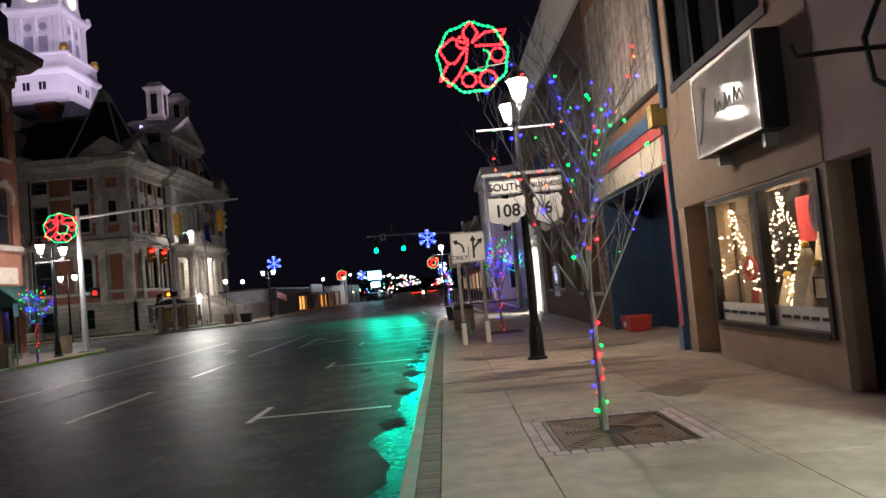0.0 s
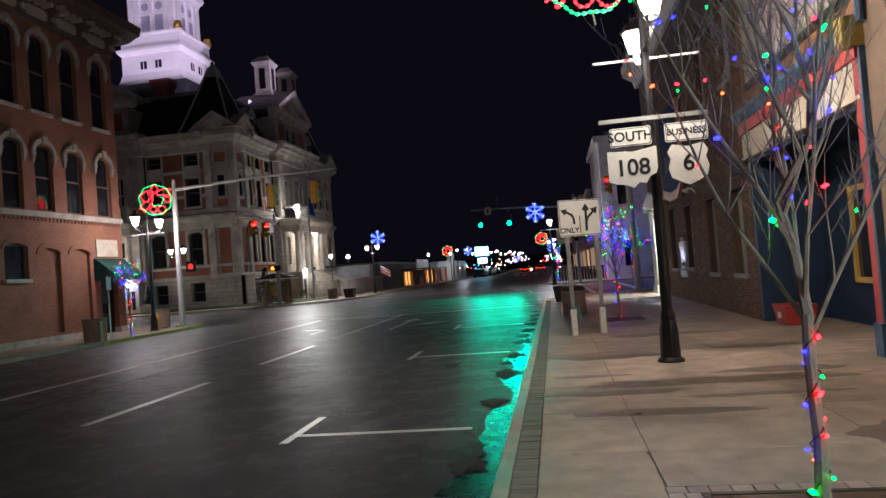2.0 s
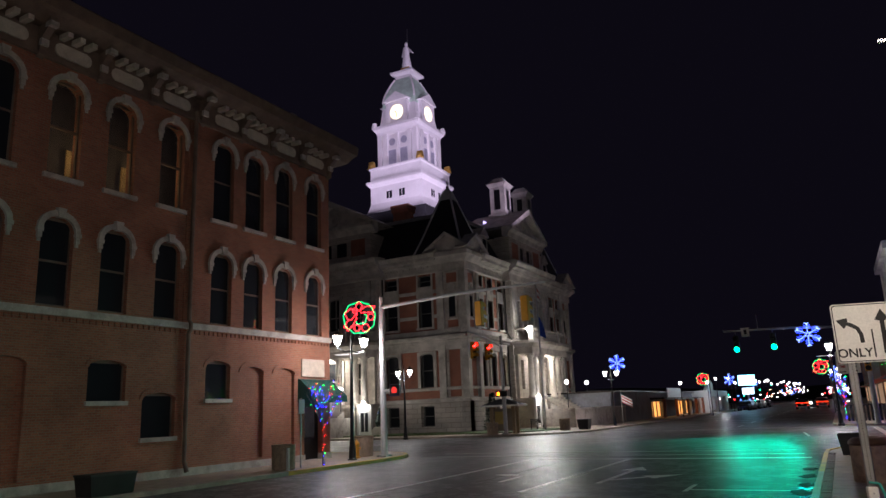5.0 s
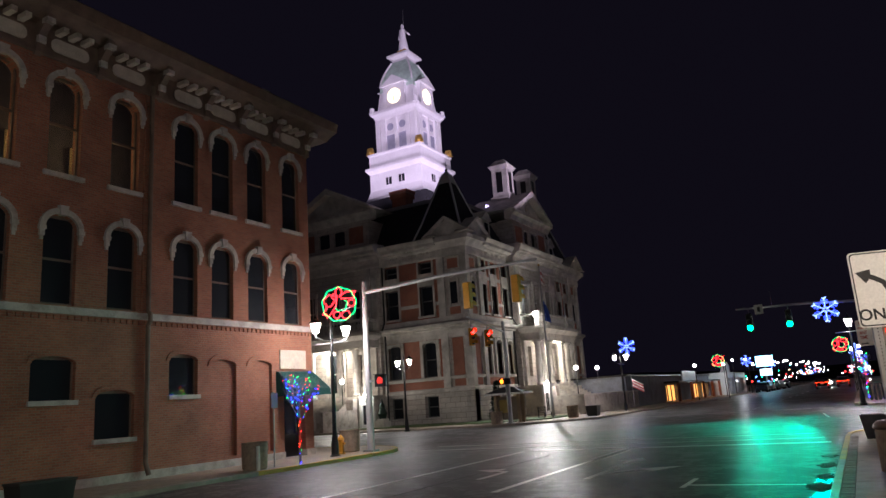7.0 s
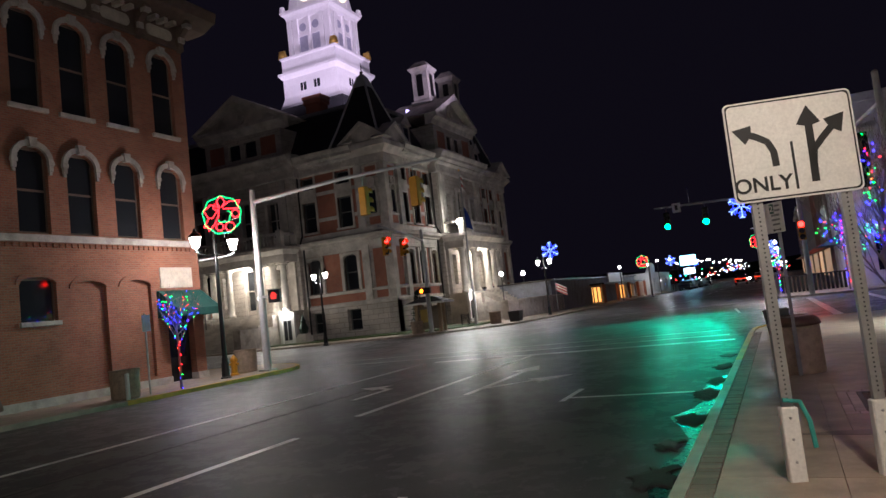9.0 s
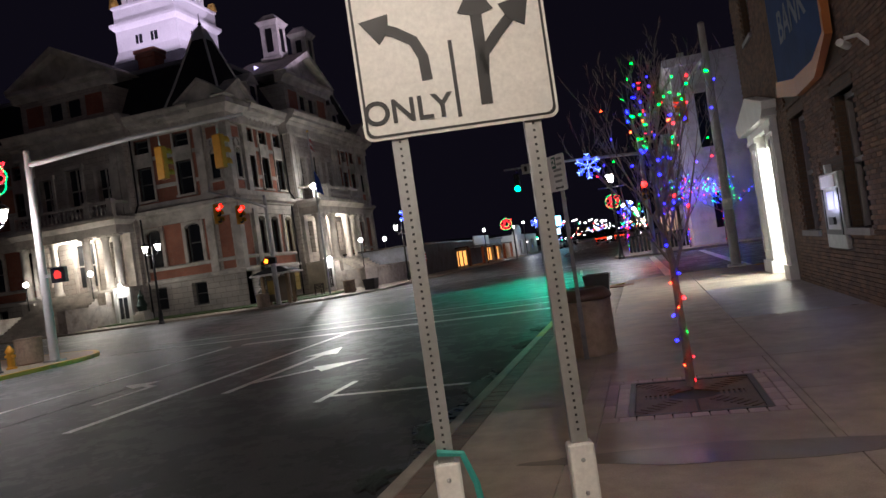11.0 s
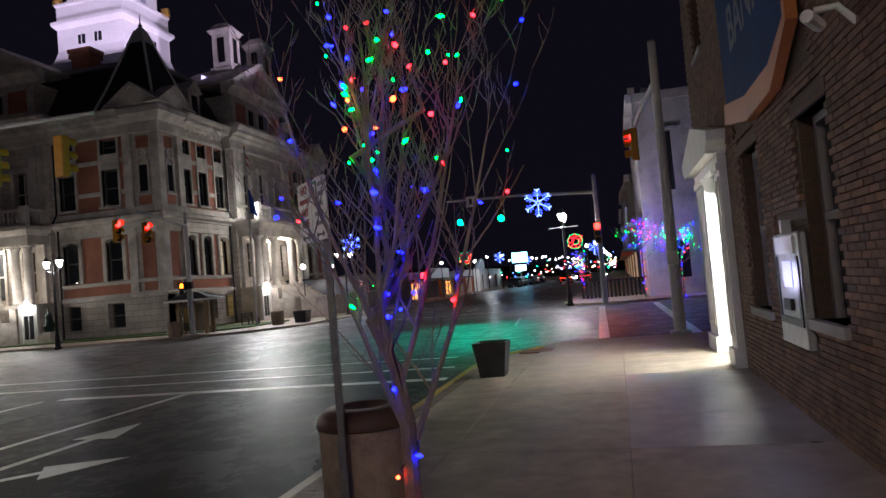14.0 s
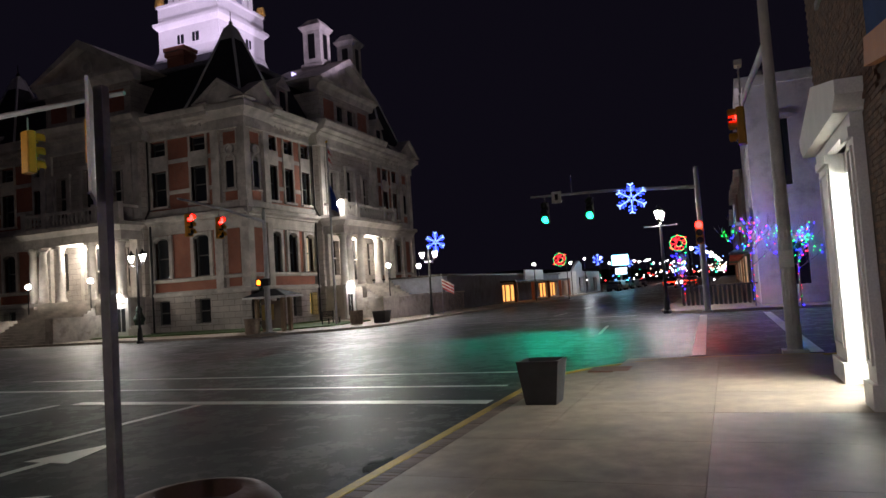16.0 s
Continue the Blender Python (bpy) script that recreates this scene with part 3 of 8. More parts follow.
for y in row_y:
    for z0, z1, lit in ((5.25, 7.95, 0), (9.24, 12.4, 1)):
        w = part("window", M().box((-0.2, y - 0.52, z0), (-0.16, y + 0.52, z1)), CLEAR if lit and 20 < y < 25 else GLASS, brick_building)
        fr = M()
        for a, b in (((-0.15, y - 0.52, z0), (-0.22, y - 0.46, z1)), ((-0.15, y + 0.46, z0), (-0.22, y + 0.52, z1)), ((-0.15, y - 0.46, z0), (-0.22, y + 0.46, z0 + 0.07)),
                     ((-0.15, y - 0.46, z1 - 0.1), (-0.22, y + 0.46, z1)), ((-0.13, y - 0.46, (z0 + z1) / 2 - 0.035), (-0.22, y + 0.46, (z0 + z1) / 2 + 0.035))):
            fr.box(a, b)
        part("frame", fr, CORNICE, w)
        # brick infill that rounds the head, and the stone hood with its ears
        half, rise = 0.52, 0.42
        head = M()
        pts = arch_pts(y, half, z1 - rise, rise)
        arch_fill(head, pts, z1, -0.005, -0.4)
        part("arch_infill", head, BRICKRED, w)
        hood = M()
        inner, outer = arch_pts(y, half, z1 - rise, rise + 0.02), arch_pts(y, half + 0.17, z1 - rise, rise + 0.2)
        arch_band(hood, inner, outer, 0.0, 0.1)
        part("hood", hood, LIMESTONE, w, "pale stone arched window hood")
        for s in (-1, 1):
            ears, u = M(), y + s * (half + 0.085)
            ears.box((0, u - 0.1, z1 - rise - 0.12), (0.12, u + 0.1, z1 - rise)).box((0, u - 0.07, z1 - rise - 0.3), (0.09, u + 0.07, z1 - rise - 0.12)).box((0, u - 0.045, z1 - rise - 0.42), (0.06, u + 0.045, z1 - rise - 0.3))
            part("corbel", ears, LIMESTONE, w)
        part("keystone", M().prism([(y - 0.1, z1 - 0.03), (y + 0.1, z1 - 0.03), (y + 0.14, z1 + 0.27), (y - 0.14, z1 + 0.27)], "x", 0.0, 0.16), LIMESTONE, w)
        if lit:
            part("sill", M().box((0, y - 0.65, z0 - 0.14), (0.1, y + 0.65, z0)), LIMESTONE, w)
        if not lit and y > 26:
            part("blind", M().box((-0.26, y - 0.49, z0 + 0.05), (-0.24, y + 0.49, z0 + 1.25)), blind, w, "lowered pale blind")
for i, (y0, y1, z0, z1) in enumerate(low):
    if i in (1, 2, 6):
        n = part("blind_niche", M().box((-0.14, y0, z0), (-0.42, y1, z1)), BRICKRED, brick_building, "bricked-up arched doorway")
    elif i == 3:
        continue
    else:
        n = part("window", M().box((-0.2, y0, z0), (-0.16, y1, z1)), GLASS, brick_building)
        part("frame", M().box((-0.14, y0, z1 - 0.09), (-0.2, y1, z1)).box((-0.14, y0, z0), (-0.2, y0 + 0.06, z1 - 0.09)).box((-0.14, y1 - 0.06, z0), (-0.2, y1, z1 - 0.09)), CORNICE, n)
        part("sill", M().box((0.0, y0 - 0.06, z0 - 0.14), (0.1, y1 + 0.06, z0)), LIMESTONE, n)
    head = M()
    pts = arch_pts((y0 + y1) / 2, (y1 - y0) / 2, z1 - 0.22, 0.22)
    arch_fill(head, pts, z1, -0.005, -0.4)
    part("arch_infill", head, BRICKRED, n)
    ring = M()
    inner, outer = arch_pts((y0 + y1) / 2, (y1 - y0) / 2, z1 - 0.22, 0.24), arch_pts((y0 + y1) / 2, (y1 - y0) / 2 + 0.12, z1 - 0.22, 0.44)
    arch_band(ring, inner, outer, 0.0, 0.035)
    part("brick_arch", ring, BRICKRED, n)
# cornice: boxed eaves, brackets and frieze panels
eave = M()
prof = [(0.0, 13.75), (0.35, 13.78), (0.75, 14.0), (0.95, 14.05), (1.05, 14.42), (0.98, 14.5), (-0.6, 15.0), (-0.6, 13.75)]
eave.prism(prof, "y", -8.3, 34.55)
part("eave", eave, CORNICE, brick_building, "dark brown projecting boxed eaves")
part("frieze", M().box((0.05, -8, 12.95), (0, 33.5, 13.75)).box((0.13, -8, 12.82), (0.0, 33.56, 12.95)), CORNICE, brick_building)
part("roof", M().prism([(-0.6, 13.35), (-0.6, 15.0), (-7, 16.4), (-13.9, 13.35)], "y", -8, 33.5), CORNICE, brick_building)
mids = sorted([(a + b) / 2 for a, b in zip(row_y, row_y[1:])] + [33.4])
for y in mids:
    b = M().prism([(0.0, 12.75), (0.16, 12.85), (0.2, 13.3), (0.62, 13.72), (0.62, 13.98), (0.0, 13.98)], "y", y - 0.11, y + 0.11)
    part("bracket", b, CORNICE, brick_building, "carved wooden cornice bracket")
    part("bracket_cap", M().box((0.4, y - 0.13, 13.62), (0.68, y + 0.13, 13.78)), LIMESTONE, brick_building)
    part("bracket_foot", M().box((0.14, y - 0.12, 13.1), (0.26, y + 0.12, 13.32)), LIMESTONE, brick_building)
for y in row_y:
    half = 0.62
    part("frieze_panel", M().prism(rounded(y - half, 13.06, y + half, 13.5, 0.2), "x", 0.05, 0.1), FRIEZE, brick_building, "pale moulded frieze panel")
    for dy in (-0.42, 0.0, 0.42):
        part("modillion", M().box((0.05, y + dy - 0.09, 13.6), (0.5, y + dy + 0.09, 13.76)), FRIEZE, brick_building)
part("downspout", M().tube([(0.1, 25.33, 13.2), (0.1, 25.33, 5.3), (0.2, 25.33, 5.15), (0.2, 25.33, 4.95), (0.1, 25.33, 4.8), (0.1, 25.33, 0.5), (0.22, 25.36, 0.12)], 0.075, 10), CORNICE, brick_building, "rusty brown downspout")
part("pilaster", M().box((0.0, 25.1, 5.2), (0.05, 25.6, 12.82)), BRICKRED, brick_building)
part("sign_panel", M().box((0.0, 31.54, 3.45), (0.05, 33.06, 4.2)), FRIEZE, brick_building, "blank white wall sign")
door = part("door", M().box((-0.3, 31.8, 0.02), (-0.25, 32.95, 2.4)), BLACK, brick_building, "dark entrance door")
part("pane", M().box((-0.25, 32.0, 0.9), (-0.235, 32.75, 2.2)), GLASS, door)
AWNING = surf("green_canvas", (0.008, 0.06, 0.048), 0.8, vary=0.25, coarse=2, fine=50)
aw = M()
aw.prism([(0.0, 3.35), (0.12, 3.3), (0.98, 2.62), (1.0, 2.35), (0.97, 2.35), (0.94, 2.58), (0.0, 3.28)], "y", 31.35, 33.45)
aw.prism([(0.0, 3.3), (0.95, 2.6), (0.97, 2.36), (0.0, 2.36)], "y", 31.33, 31.35).prism([(0.0, 3.3), (0.95, 2.6), (0.97, 2.36), (0.0, 2.36)], "y", 33.45, 33.47)
part("awning", aw, AWNING, brick_building, "dark green canvas awning")
for y in (24.4, 22.3, 20.3):
    part("room_wall", M().box((-1.5, y - 1.0, 9.35), (-1.45, y + 0.0, 10.75)), lit_room, brick_building, "dimly lit room wall behind the glass")
for y in (24.0, 21.9, 19.9):
    point_lamp("room_lamp", (BW - 0.9, y, 10.4), 9, (1.0, 0.72, 0.35), 0.1)


# ---- the courthouse ----
CX, CY, H = -40.6, 76.4, 13.8
courthouse = thing("courthouse", (CX, CY, 0), "Victorian courthouse of grey stone and red brick with white clock tower", "courthouse")


def on_sides(name, m, material, label="", sides=(0, 1, 2, 3), parent=None):
    """The same piece on several sides of the square house; built for the side that faces -y."""
    me, made = m.data(name), []
    for s in sides:
        o = part(name, me, material, parent or courthouse, label)
        o.matrix_basis = pose(0, 0, 0, 0, 0, 90 * s)
        made.append(o)
    return made


SEEN = (0, 1)
# walls, side by side: basement, main storey, upper storeys
PIER = 11.1
SASH = surf("dark_sash_paint", (0.13, 0.13, 0.12), 0.6, vary=0.2, coarse=3)
WINGS = {0: ((6.05, 9.65), 0.68), 1: ((5.95, 8.25, 10.35), 0.55), 2: ((6.05, 9.65), 0.68), 3: ((6.05, 9.65), 0.68)}
# three storeys of openings: basement, main floor, tall and short upper windows
STOREYS = ((0.55, 2.3), (3.88, 6.85), (9.15, 11.75), (12.85, 13.92))


def court_window(side, u, half, z0, z1):
    """A sash window with stone jambs; an arched head on the main floor."""
    one = (side,)
    w = on_sides("basement_window" if z0 < 3 else "window", M().box((u - half, -H + 0.58, z0), (u + half, -H + 0.62, z1)), GLASS, "", one)[0]
    f, mid = M(), (z0 + z1) / 2
    for a, b, c, d in ((-half, -half + 0.09, z0, z1), (half - 0.09, half, z0, z1), (-half + 0.09, half - 0.09, z1 - 0.09, z1), (-half + 0.09, half - 0.09, z0, z0 + 0.08), (-half + 0.09, half - 0.09, mid - 0.04, mid + 0.04)):
        f.box((u + a, -H + 0.48, c), (u + b, -H + 0.58, d))
    part("frame", f, SASH, w)
    if 3 < z0 < 8:
        part("window_head", M().loft([[(p[0], -H + 0.04, p[1]), (p[0], -H + 0.04, z1 + 0.16), (p[0], -H + 0.5, z1 + 0.16), (p[0], -H + 0.5, p[1])] for p in arch_pts(u, half, z1 - 0.3, 0.3)]), STONE, w)
        for sg in (-1, 1):
            a, b = sorted((u + sg * half, u + sg * (half + 0.27)))
            part("jamb", M().box((a, -H + 0.08, z0 - 0.02), (b, -H + 0.5, z1 + 0.16)), STONE, w)


for side, (centres, half) in WINGS.items():
    one = (side,)
    for sg in (-1, 1):
        a, b = sorted((sg * 5.0, sg * PIER))
        holes_ = [(sg * c - half, sg * c + half, z0, z1) for c in centres for z0, z1 in STOREYS[1:]]
        on_sides("wall", pierced(M(), "x", -H + 0.25, -H + 0.9, a, b, 2.9, 14.0, holes_), CHBRICK, "red brick wall between stone piers", one)
        a, b = sorted((sg * 5.0, sg * H))
        on_sides("basement_wall", pierced(M(), "x", -H, -H + 0.8, a, b, -0.1, 2.62, [(sg * c - half, sg * c + half, *STOREYS[0]) for c in centres]), STONEBLOCK, "rusticated grey stone basement", one)
        if side in SEEN:
            for c in centres:
                u = sg * c
                for z0, z1 in STOREYS:
                    court_window(side, u, half, z0, z1)
                # stone spandrel, lintel, sill and jambs that tie the two upper windows together
                on_sides("spandrel", M().box((u - half - 0.16, -H + 0.12, 11.75), (u + half + 0.16, -H + 0.5, 12.85)), STONE, "stone panel between the upper windows", one)
                on_sides("sill", M().box((u - half - 0.2, -H - 0.02, 8.98), (u + half + 0.2, -H + 0.5, 9.15)), STONE, "", one)
                for e in (-1, 1):
                    p, q_ = sorted((u + e * half, u + e * (half + 0.16)))
                    on_sides("jamb", M().box((p, -H + 0.14, 9.15), (q_, -H + 0.5, 11.75)), STONE, "", one)
                    on_sides("jamb", M().box((p, -H + 0.14, 12.85), (q_, -H + 0.5, 14.0)), STONE, "", one)
            for z in (9.95, 12.2):
                runs = sorted([(sg * c - half - 0.16, sg * c + half + 0.16) for c in centres])
                stops_ = [sorted((sg * 5.25, sg * 10.9))[0]] + [v for r in runs for v in r] + [sorted((sg * 5.25, sg * 10.9))[1]]
                for p, q_ in zip(stops_[::2], stops_[1::2]):
                    if q_ - p > 0.1:
                        on_sides("stone_band", M().box((p, -H + 0.19, z), (q_, -H + 0.4, z + 0.3)), STONE, "pale stone band in the brickwork", one)
for a, b in ((-H - 0.1, -5.0), (5.0, H + 0.1)):
    on_sides("water_table", M().prism([(-H + 0.8, 2.62), (-H - 0.14, 2.62), (-H - 0.14, 2.8), (-H - 0.02, 2.92), (-H + 0.8, 2.92)], "x", a, b), STONE, "stone water table")
    on_sides("string_course", M().prism([(-H + 0.3, 7.4), (-H - 0.02, 7.4), (-H - 0.06, 7.75), (-H - 0.2, 7.8), (-H - 0.2, 7.92), (-H - 0.5, 8.05), (-H - 0.5, 8.28), (-H - 0.1, 8.42), (-H + 0.3, 8.44)], "x", a, b), STONE, "moulded stone string course")
    on_sides("string_course", M().box((a, -H + 0.02, 8.44), (b, -H + 0.5, 8.85)), STONE, "stone sill course")
    on_sides("sill_course", M().prism([(-H + 0.5, 3.58), (-H + 0.0, 3.58), (-H - 0.06, 3.7), (-H - 0.06, 3.8), (-H + 0.06, 3.86), (-H + 0.5, 3.86)], "x", a, b), STONE, "stone sill course")
    on_sides("frieze_band", M().box((a, -H + 0.03, 7.05), (b, -H + 0.5, 7.4)), STONE)
# stone piers at the ends of each wing
for sg in (-1, 1):
    for u0, u1 in ((5.0, 5.22), (10.95, 11.3)):
        a, b = sorted((sg * u0, sg * u1))
        on_sides("pier", M().box((a, -H - 0.04, 2.92), (b, -H + 0.5, 7.05)), STONE, "stone pilaster")
        on_sides("pier", M().box((a, -H - 0.04, 8.85), (b, -H + 0.5, 14.0)), STONE, "stone pilaster")
# corner pavilions
for qx, qy in ((1, -1), (1, 1), (-1, -1), (-1, 1)):
    cx, cy = qx * (H - 1.35), qy * (H - 1.35)
    seen = qx > 0 and qy < 0
    pav = part("pavilion", M().box((cx - 1.18, cy - 1.18, 2.92), (cx + 1.18, cy + 1.18, 14.0)), ASHLAR, courthouse, "stone corner pavilion")
    for dx in (-1.12, 1.12):
        for dy in (-1.12, 1.12):
            part("pilaster", M().box((cx + dx - 0.32, cy + dy - 0.32, 2.92), (cx + dx + 0.32, cy + dy + 0.32, 7.4)), STONE, pav)
            part("pilaster", M().box((cx + dx - 0.32, cy + dy - 0.32, 8.85), (cx + dx + 0.32, cy + dy + 0.32, 14.0)), STONE, pav)
    for s in range(4):
        turn = pose(cx, cy, 0, 0, 0, 90 * s)
        for half, z0, z1, mat_ in ((0.52, 3.0, 7.0, CHBRICK), (0.5, 8.98, 9.6, CHBRICK), (0.5, 12.95, 13.8, CHBRICK), (0.34, 9.9, 11.75, GLASS)):
            o = part("panel", M().box((-half, -1.22, z0), (half, -1.17, z1)), mat_, pav)
            o.matrix_basis = turn
        for m_ in (M().box((-0.5, -1.3, 9.75), (-0.34, -1.17, 11.9)), M().box((0.34, -1.3, 9.75), (0.5, -1.17, 11.9)), M().box((-0.62, -1.36, 9.6), (0.62, -1.17, 9.75)), M().loft([[(p[0], -1.34, p[1]), (p[0] * 1.45, -1.34, 11.75 + (p[1] - 11.75) * 1.4), (p[0] * 1.45, -1.17, 11.75 + (p[1] - 11.75) * 1.4), (p[0], -1.17, p[1])] for p in arch_pts(0, 0.36, 11.75, 0.42)])):
            o = part("surround", m_, STONE, pav)
            o.matrix_basis = turn
        o = part("round_ornament", M().loft([[(0.5 * math.cos(a) * r, -d, 12.55 + 0.5 * math.sin(a) * r) for a in [2 * math.pi * i / 16 for i in range(16)]] for r, d in ((0.8, 1.17), (0.8, 1.36), (0.55, 1.36), (0.5, 1.24))]), STONE, pav, "round stone rosette")
        o.matrix_basis = turn
        g = part("pediment", M().prism([(-2.15, 15.75), (2.15, 15.75), (0, 17.15)], "y", -1.95, -1.0), STONE, pav, "small stone pediment")
        g.matrix_basis = turn
        r1 = part("raking_cornice", M().prism([(-2.35, 15.8), (-2.15, 15.75), (0, 17.1), (2.15, 15.75), (2.35, 15.8), (0, 17.4)], "y", -2.2, -1.0), STONE, pav)
        r1.matrix_basis = turn
    part("entablature", M().box((cx - 1.55, cy - 1.55, 14.0), (cx + 1.55, cy + 1.55, 14.7)).frustum(cx, cy, 14.7, 15.2, 1.6, 1.6, 2.05, 2.05).box((cx - 2.15, cy - 2.15, 15.2), (cx + 2.15, cy + 2.15, 15.55)).box((cx - 1.9, cy - 1.9, 15.55), (cx + 1.9, cy + 1.9, 15.78)), STONE, pav)
    sx, sy = qx * (H - 2.6), qy * (H - 2.6)
    sp = part("spire", M().loft([[(sx + h * a, sy + h * b, z) for a, b in ((-1, -1), (1, -1), (1, 1), (-1, 1))] for h, z in ((2.55, 15.7), (1.9, 17.4), (0.28, 22.2), (0.02, 22.5))]), SLATE, pav, "steep dark slate spire")
    for a, b in ((-1, -1), (1, -1), (1, 1), (-1, 1)):
        ribs = M().tube([(sx + 2.55 * a, sy + 2.55 * b, 15.75), (sx + 1.9 * a, sy + 1.9 * b, 17.43), (sx + 0.28 * a, sy + 0.28 * b, 22.22)], 0.1, 6)
        part("hip_rib", ribs, GREYPOLE, pav)
    part("spire_cap", M().loft([[(sx + h * a, sy + h * b, z) for a, b in ((-1, -1), (1, -1), (1, 1), (-1, 1))] for h, z in ((0.62, 21.25), (0.33, 22.2), (0.06, 22.6))]), GREYPOLE, pav, "pale sheet-metal spire tip")
    part("finial", M().lathe(sx, sy, [(0.2, 22.2), (0.1, 22.5), (0.16, 22.65), (0.04, 22.85), (0.03, 23.5)], 8), IRON, pav)
# main cornice on the wings
for a, b in ((-PIER - 0.2, -5.2), (5.2, PIER + 0.2)):
    on_sides("cornice", M().prism([(-H + 0.6, 14.0), (-H + 0.05, 14.0), (-H - 0.04, 14.1), (-H - 0.04, 14.3), (-H + 0.04, 14.32), (-H - 0.02, 14.66), (-H - 0.28, 14.84), (-H - 0.28, 14.94), (-H - 0.78, 15.04), (-H - 0.8, 15.3), (-H - 0.86, 15.32), (-H - 1.0, 15.56), (-H - 1.0, 15.66), (-H - 0.5, 15.76), (-H + 0.6, 15.84)], "x", a, b), STONE, "broad moulded stone cornice")
# mansard roof and flat deck
q = ((-1, -1), (1, -1), (1, 1), (-1, 1))
part("roof", M().loft([[(h * a, h * b, z) for a, b in q] for h, z in ((H - 0.3, 15.75), (H - 1.9, 18.6), (H - 2.6, 19.9), (H - 3.2, 20.1))]), SLATE, courthouse, "dark slate mansard roof")
part("roof_cresting", M().loft([[(h * a, h * b, z) for a, b in q] for h, z in ((H - 2.5, 19.95), (H - 2.5, 20.25), (H - 3.0, 20.25))]), STEEL, courthouse)
for s in (-1, 1):
    u = s * 8.1
    for d in on_sides("dormer", M().box((u - 0.75, -H + 0.5, 15.8), (u + 0.75, -H + 2.6, 18.1)), STONE, "stone dormer", (1,)):
        part("pediment", M().prism([(u - 1.0, 18.1), (u + 1.0, 18.1), (u, 19.0)], "y", -H + 0.35, -H + 3.2), STONE, d)
        part("pane", M().box((u - 0.36, -H + 0.46, 16.3), (u + 0.36, -H + 0.51, 17.8)), GLASS, d)
# projecting middle bays with their gables
F = -H - 0.7
bay_holes = [(-1.0, 1.0, 3.2, 6.6), (-3.6, -2.5, 3.6, 6.4), (2.5, 3.6, 3.6, 6.4), (-0.7, 0.7, 9.2, 12.6), (-3.4, -2.2, 9.2, 12.2), (2.2, 3.4, 9.2, 12.2)]
on_sides("bay_wall", pierced(M(), "x", F + 0.2, F + 1.0, -5.0, 5.0, 2.4, 14.0, bay_holes).box((-5.0, F + 1.0, 2.4), (-4.6, -H + 1.2, 14.0)).box((4.6, F + 1.0, 2.4), (5.0, -H + 1.2, 14.0)), ASHLAR, "grey stone middle bay")
on_sides("bay_base", M().box((-5.0, F + 0.2, -0.1), (5.0, -H + 1.2, 2.4)), STONEBLOCK, "rusticated stone base of the middle bay")
for h in bay_holes:
    for w in on_sides("window", M().box((h[0], F + 0.6, h[2]), (h[1], F + 0.65, h[3])), GLASS, "", SEEN):
        part("frame", M().box((h[0], F + 0.5, (h[2] + h[3]) / 2 - 0.05), (h[1], F + 0.6, (h[2] + h[3]) / 2 + 0.05)).box(((h[0] + h[1]) / 2 - 0.04, F + 0.5, h[2]), ((h[0] + h[1]) / 2 + 0.04, F + 0.598, h[3])), STONE, w)
        if h[2] > 8:
            part("surround", M().box((h[0] - 0.25, F + 0.08, h[2] - 0.2), (h[0], F + 0.3, h[3])).box((h[1], F + 0.08, h[2] - 0.2), (h[1] + 0.25, F + 0.3, h[3])).box((h[0] - 0.35, F - 0.02, h[3]), (h[1] + 0.35, F + 0.3, h[3] + 0.3)), STONE, w)
for u in (-4.7, -4.0, 4.0, 4.7):
    on_sides("pilaster", M().box((u - 0.28, F, 8.4), (u + 0.28, F + 0.3, 14.0)), STONE, "stone pilaster", SEEN)
on_sides("cornice", M().prism([(F + 0.8, 14.0), (F - 0.05, 14.0), (F - 0.12, 14.1), (F - 0.12, 14.35), (F - 0.02, 14.38), (F - 0.1, 14.8), (F - 0.38, 15.0), (F - 0.38, 15.12), (F - 0.82, 15.24), (F - 0.84, 15.5), (F - 0.9, 15.52), (F - 1.05, 15.8), (F - 1.05, 15.92), (F - 0.5, 16.04), (F + 0.8, 16.1)], "x", -5.5, 5.5), STONE, "broad moulded stone cornice")
attic_holes = [(-1.55, -0.25, 16.7, 18.1), (0.25, 1.55, 16.7, 18.1)]
on_sides("attic_wall", pierced(M(), "x", F + 0.2, F + 0.7, -4.3, 4.3, 16.1, 18.7, attic_holes).box((-4.3, F + 0.7, 16.1), (-3.9, -H + 5.0, 18.7)).box((3.9, F + 0.7, 16.1), (4.3, -H + 5.0, 18.7)), ASHLAR, "attic storey of stone and brick")
for u in (-2.9, 2.9):
    on_sides("brick_panel", M().box((u - 0.8, F + 0.17, 16.6), (u + 0.8, F + 0.3, 18.2)), CHBRICK, "red brick panel", SEEN)
for h in attic_holes:
    on_sides("window", M().box((h[0], F + 0.45, h[2]), (h[1], F + 0.5, h[3])), GLASS, "", SEEN)
on_sides("gable_cornice", M().prism([(F + 0.7, 18.7), (F + 0.1, 18.7), (F - 0.1, 19.1), (F - 0.5, 19.3), (F - 0.5, 19.6), (F + 0.7, 19.7)], "x", -4.9, 4.9), STONE)
on_sides("pediment", M().prism([(-4.5, 19.6), (4.5, 19.6), (0, 21.85)], "y", F + 0.25, -H + 5.0), STONE, "stone gable")
on_sides("raking_cornice", M().prism([(-5.15, 19.65), (-4.5, 19.65), (0, 21.8), (4.5, 19.65), (5.15, 19.65), (0, 22.4)], "y", F - 0.5, -H + 5.0), STONE)
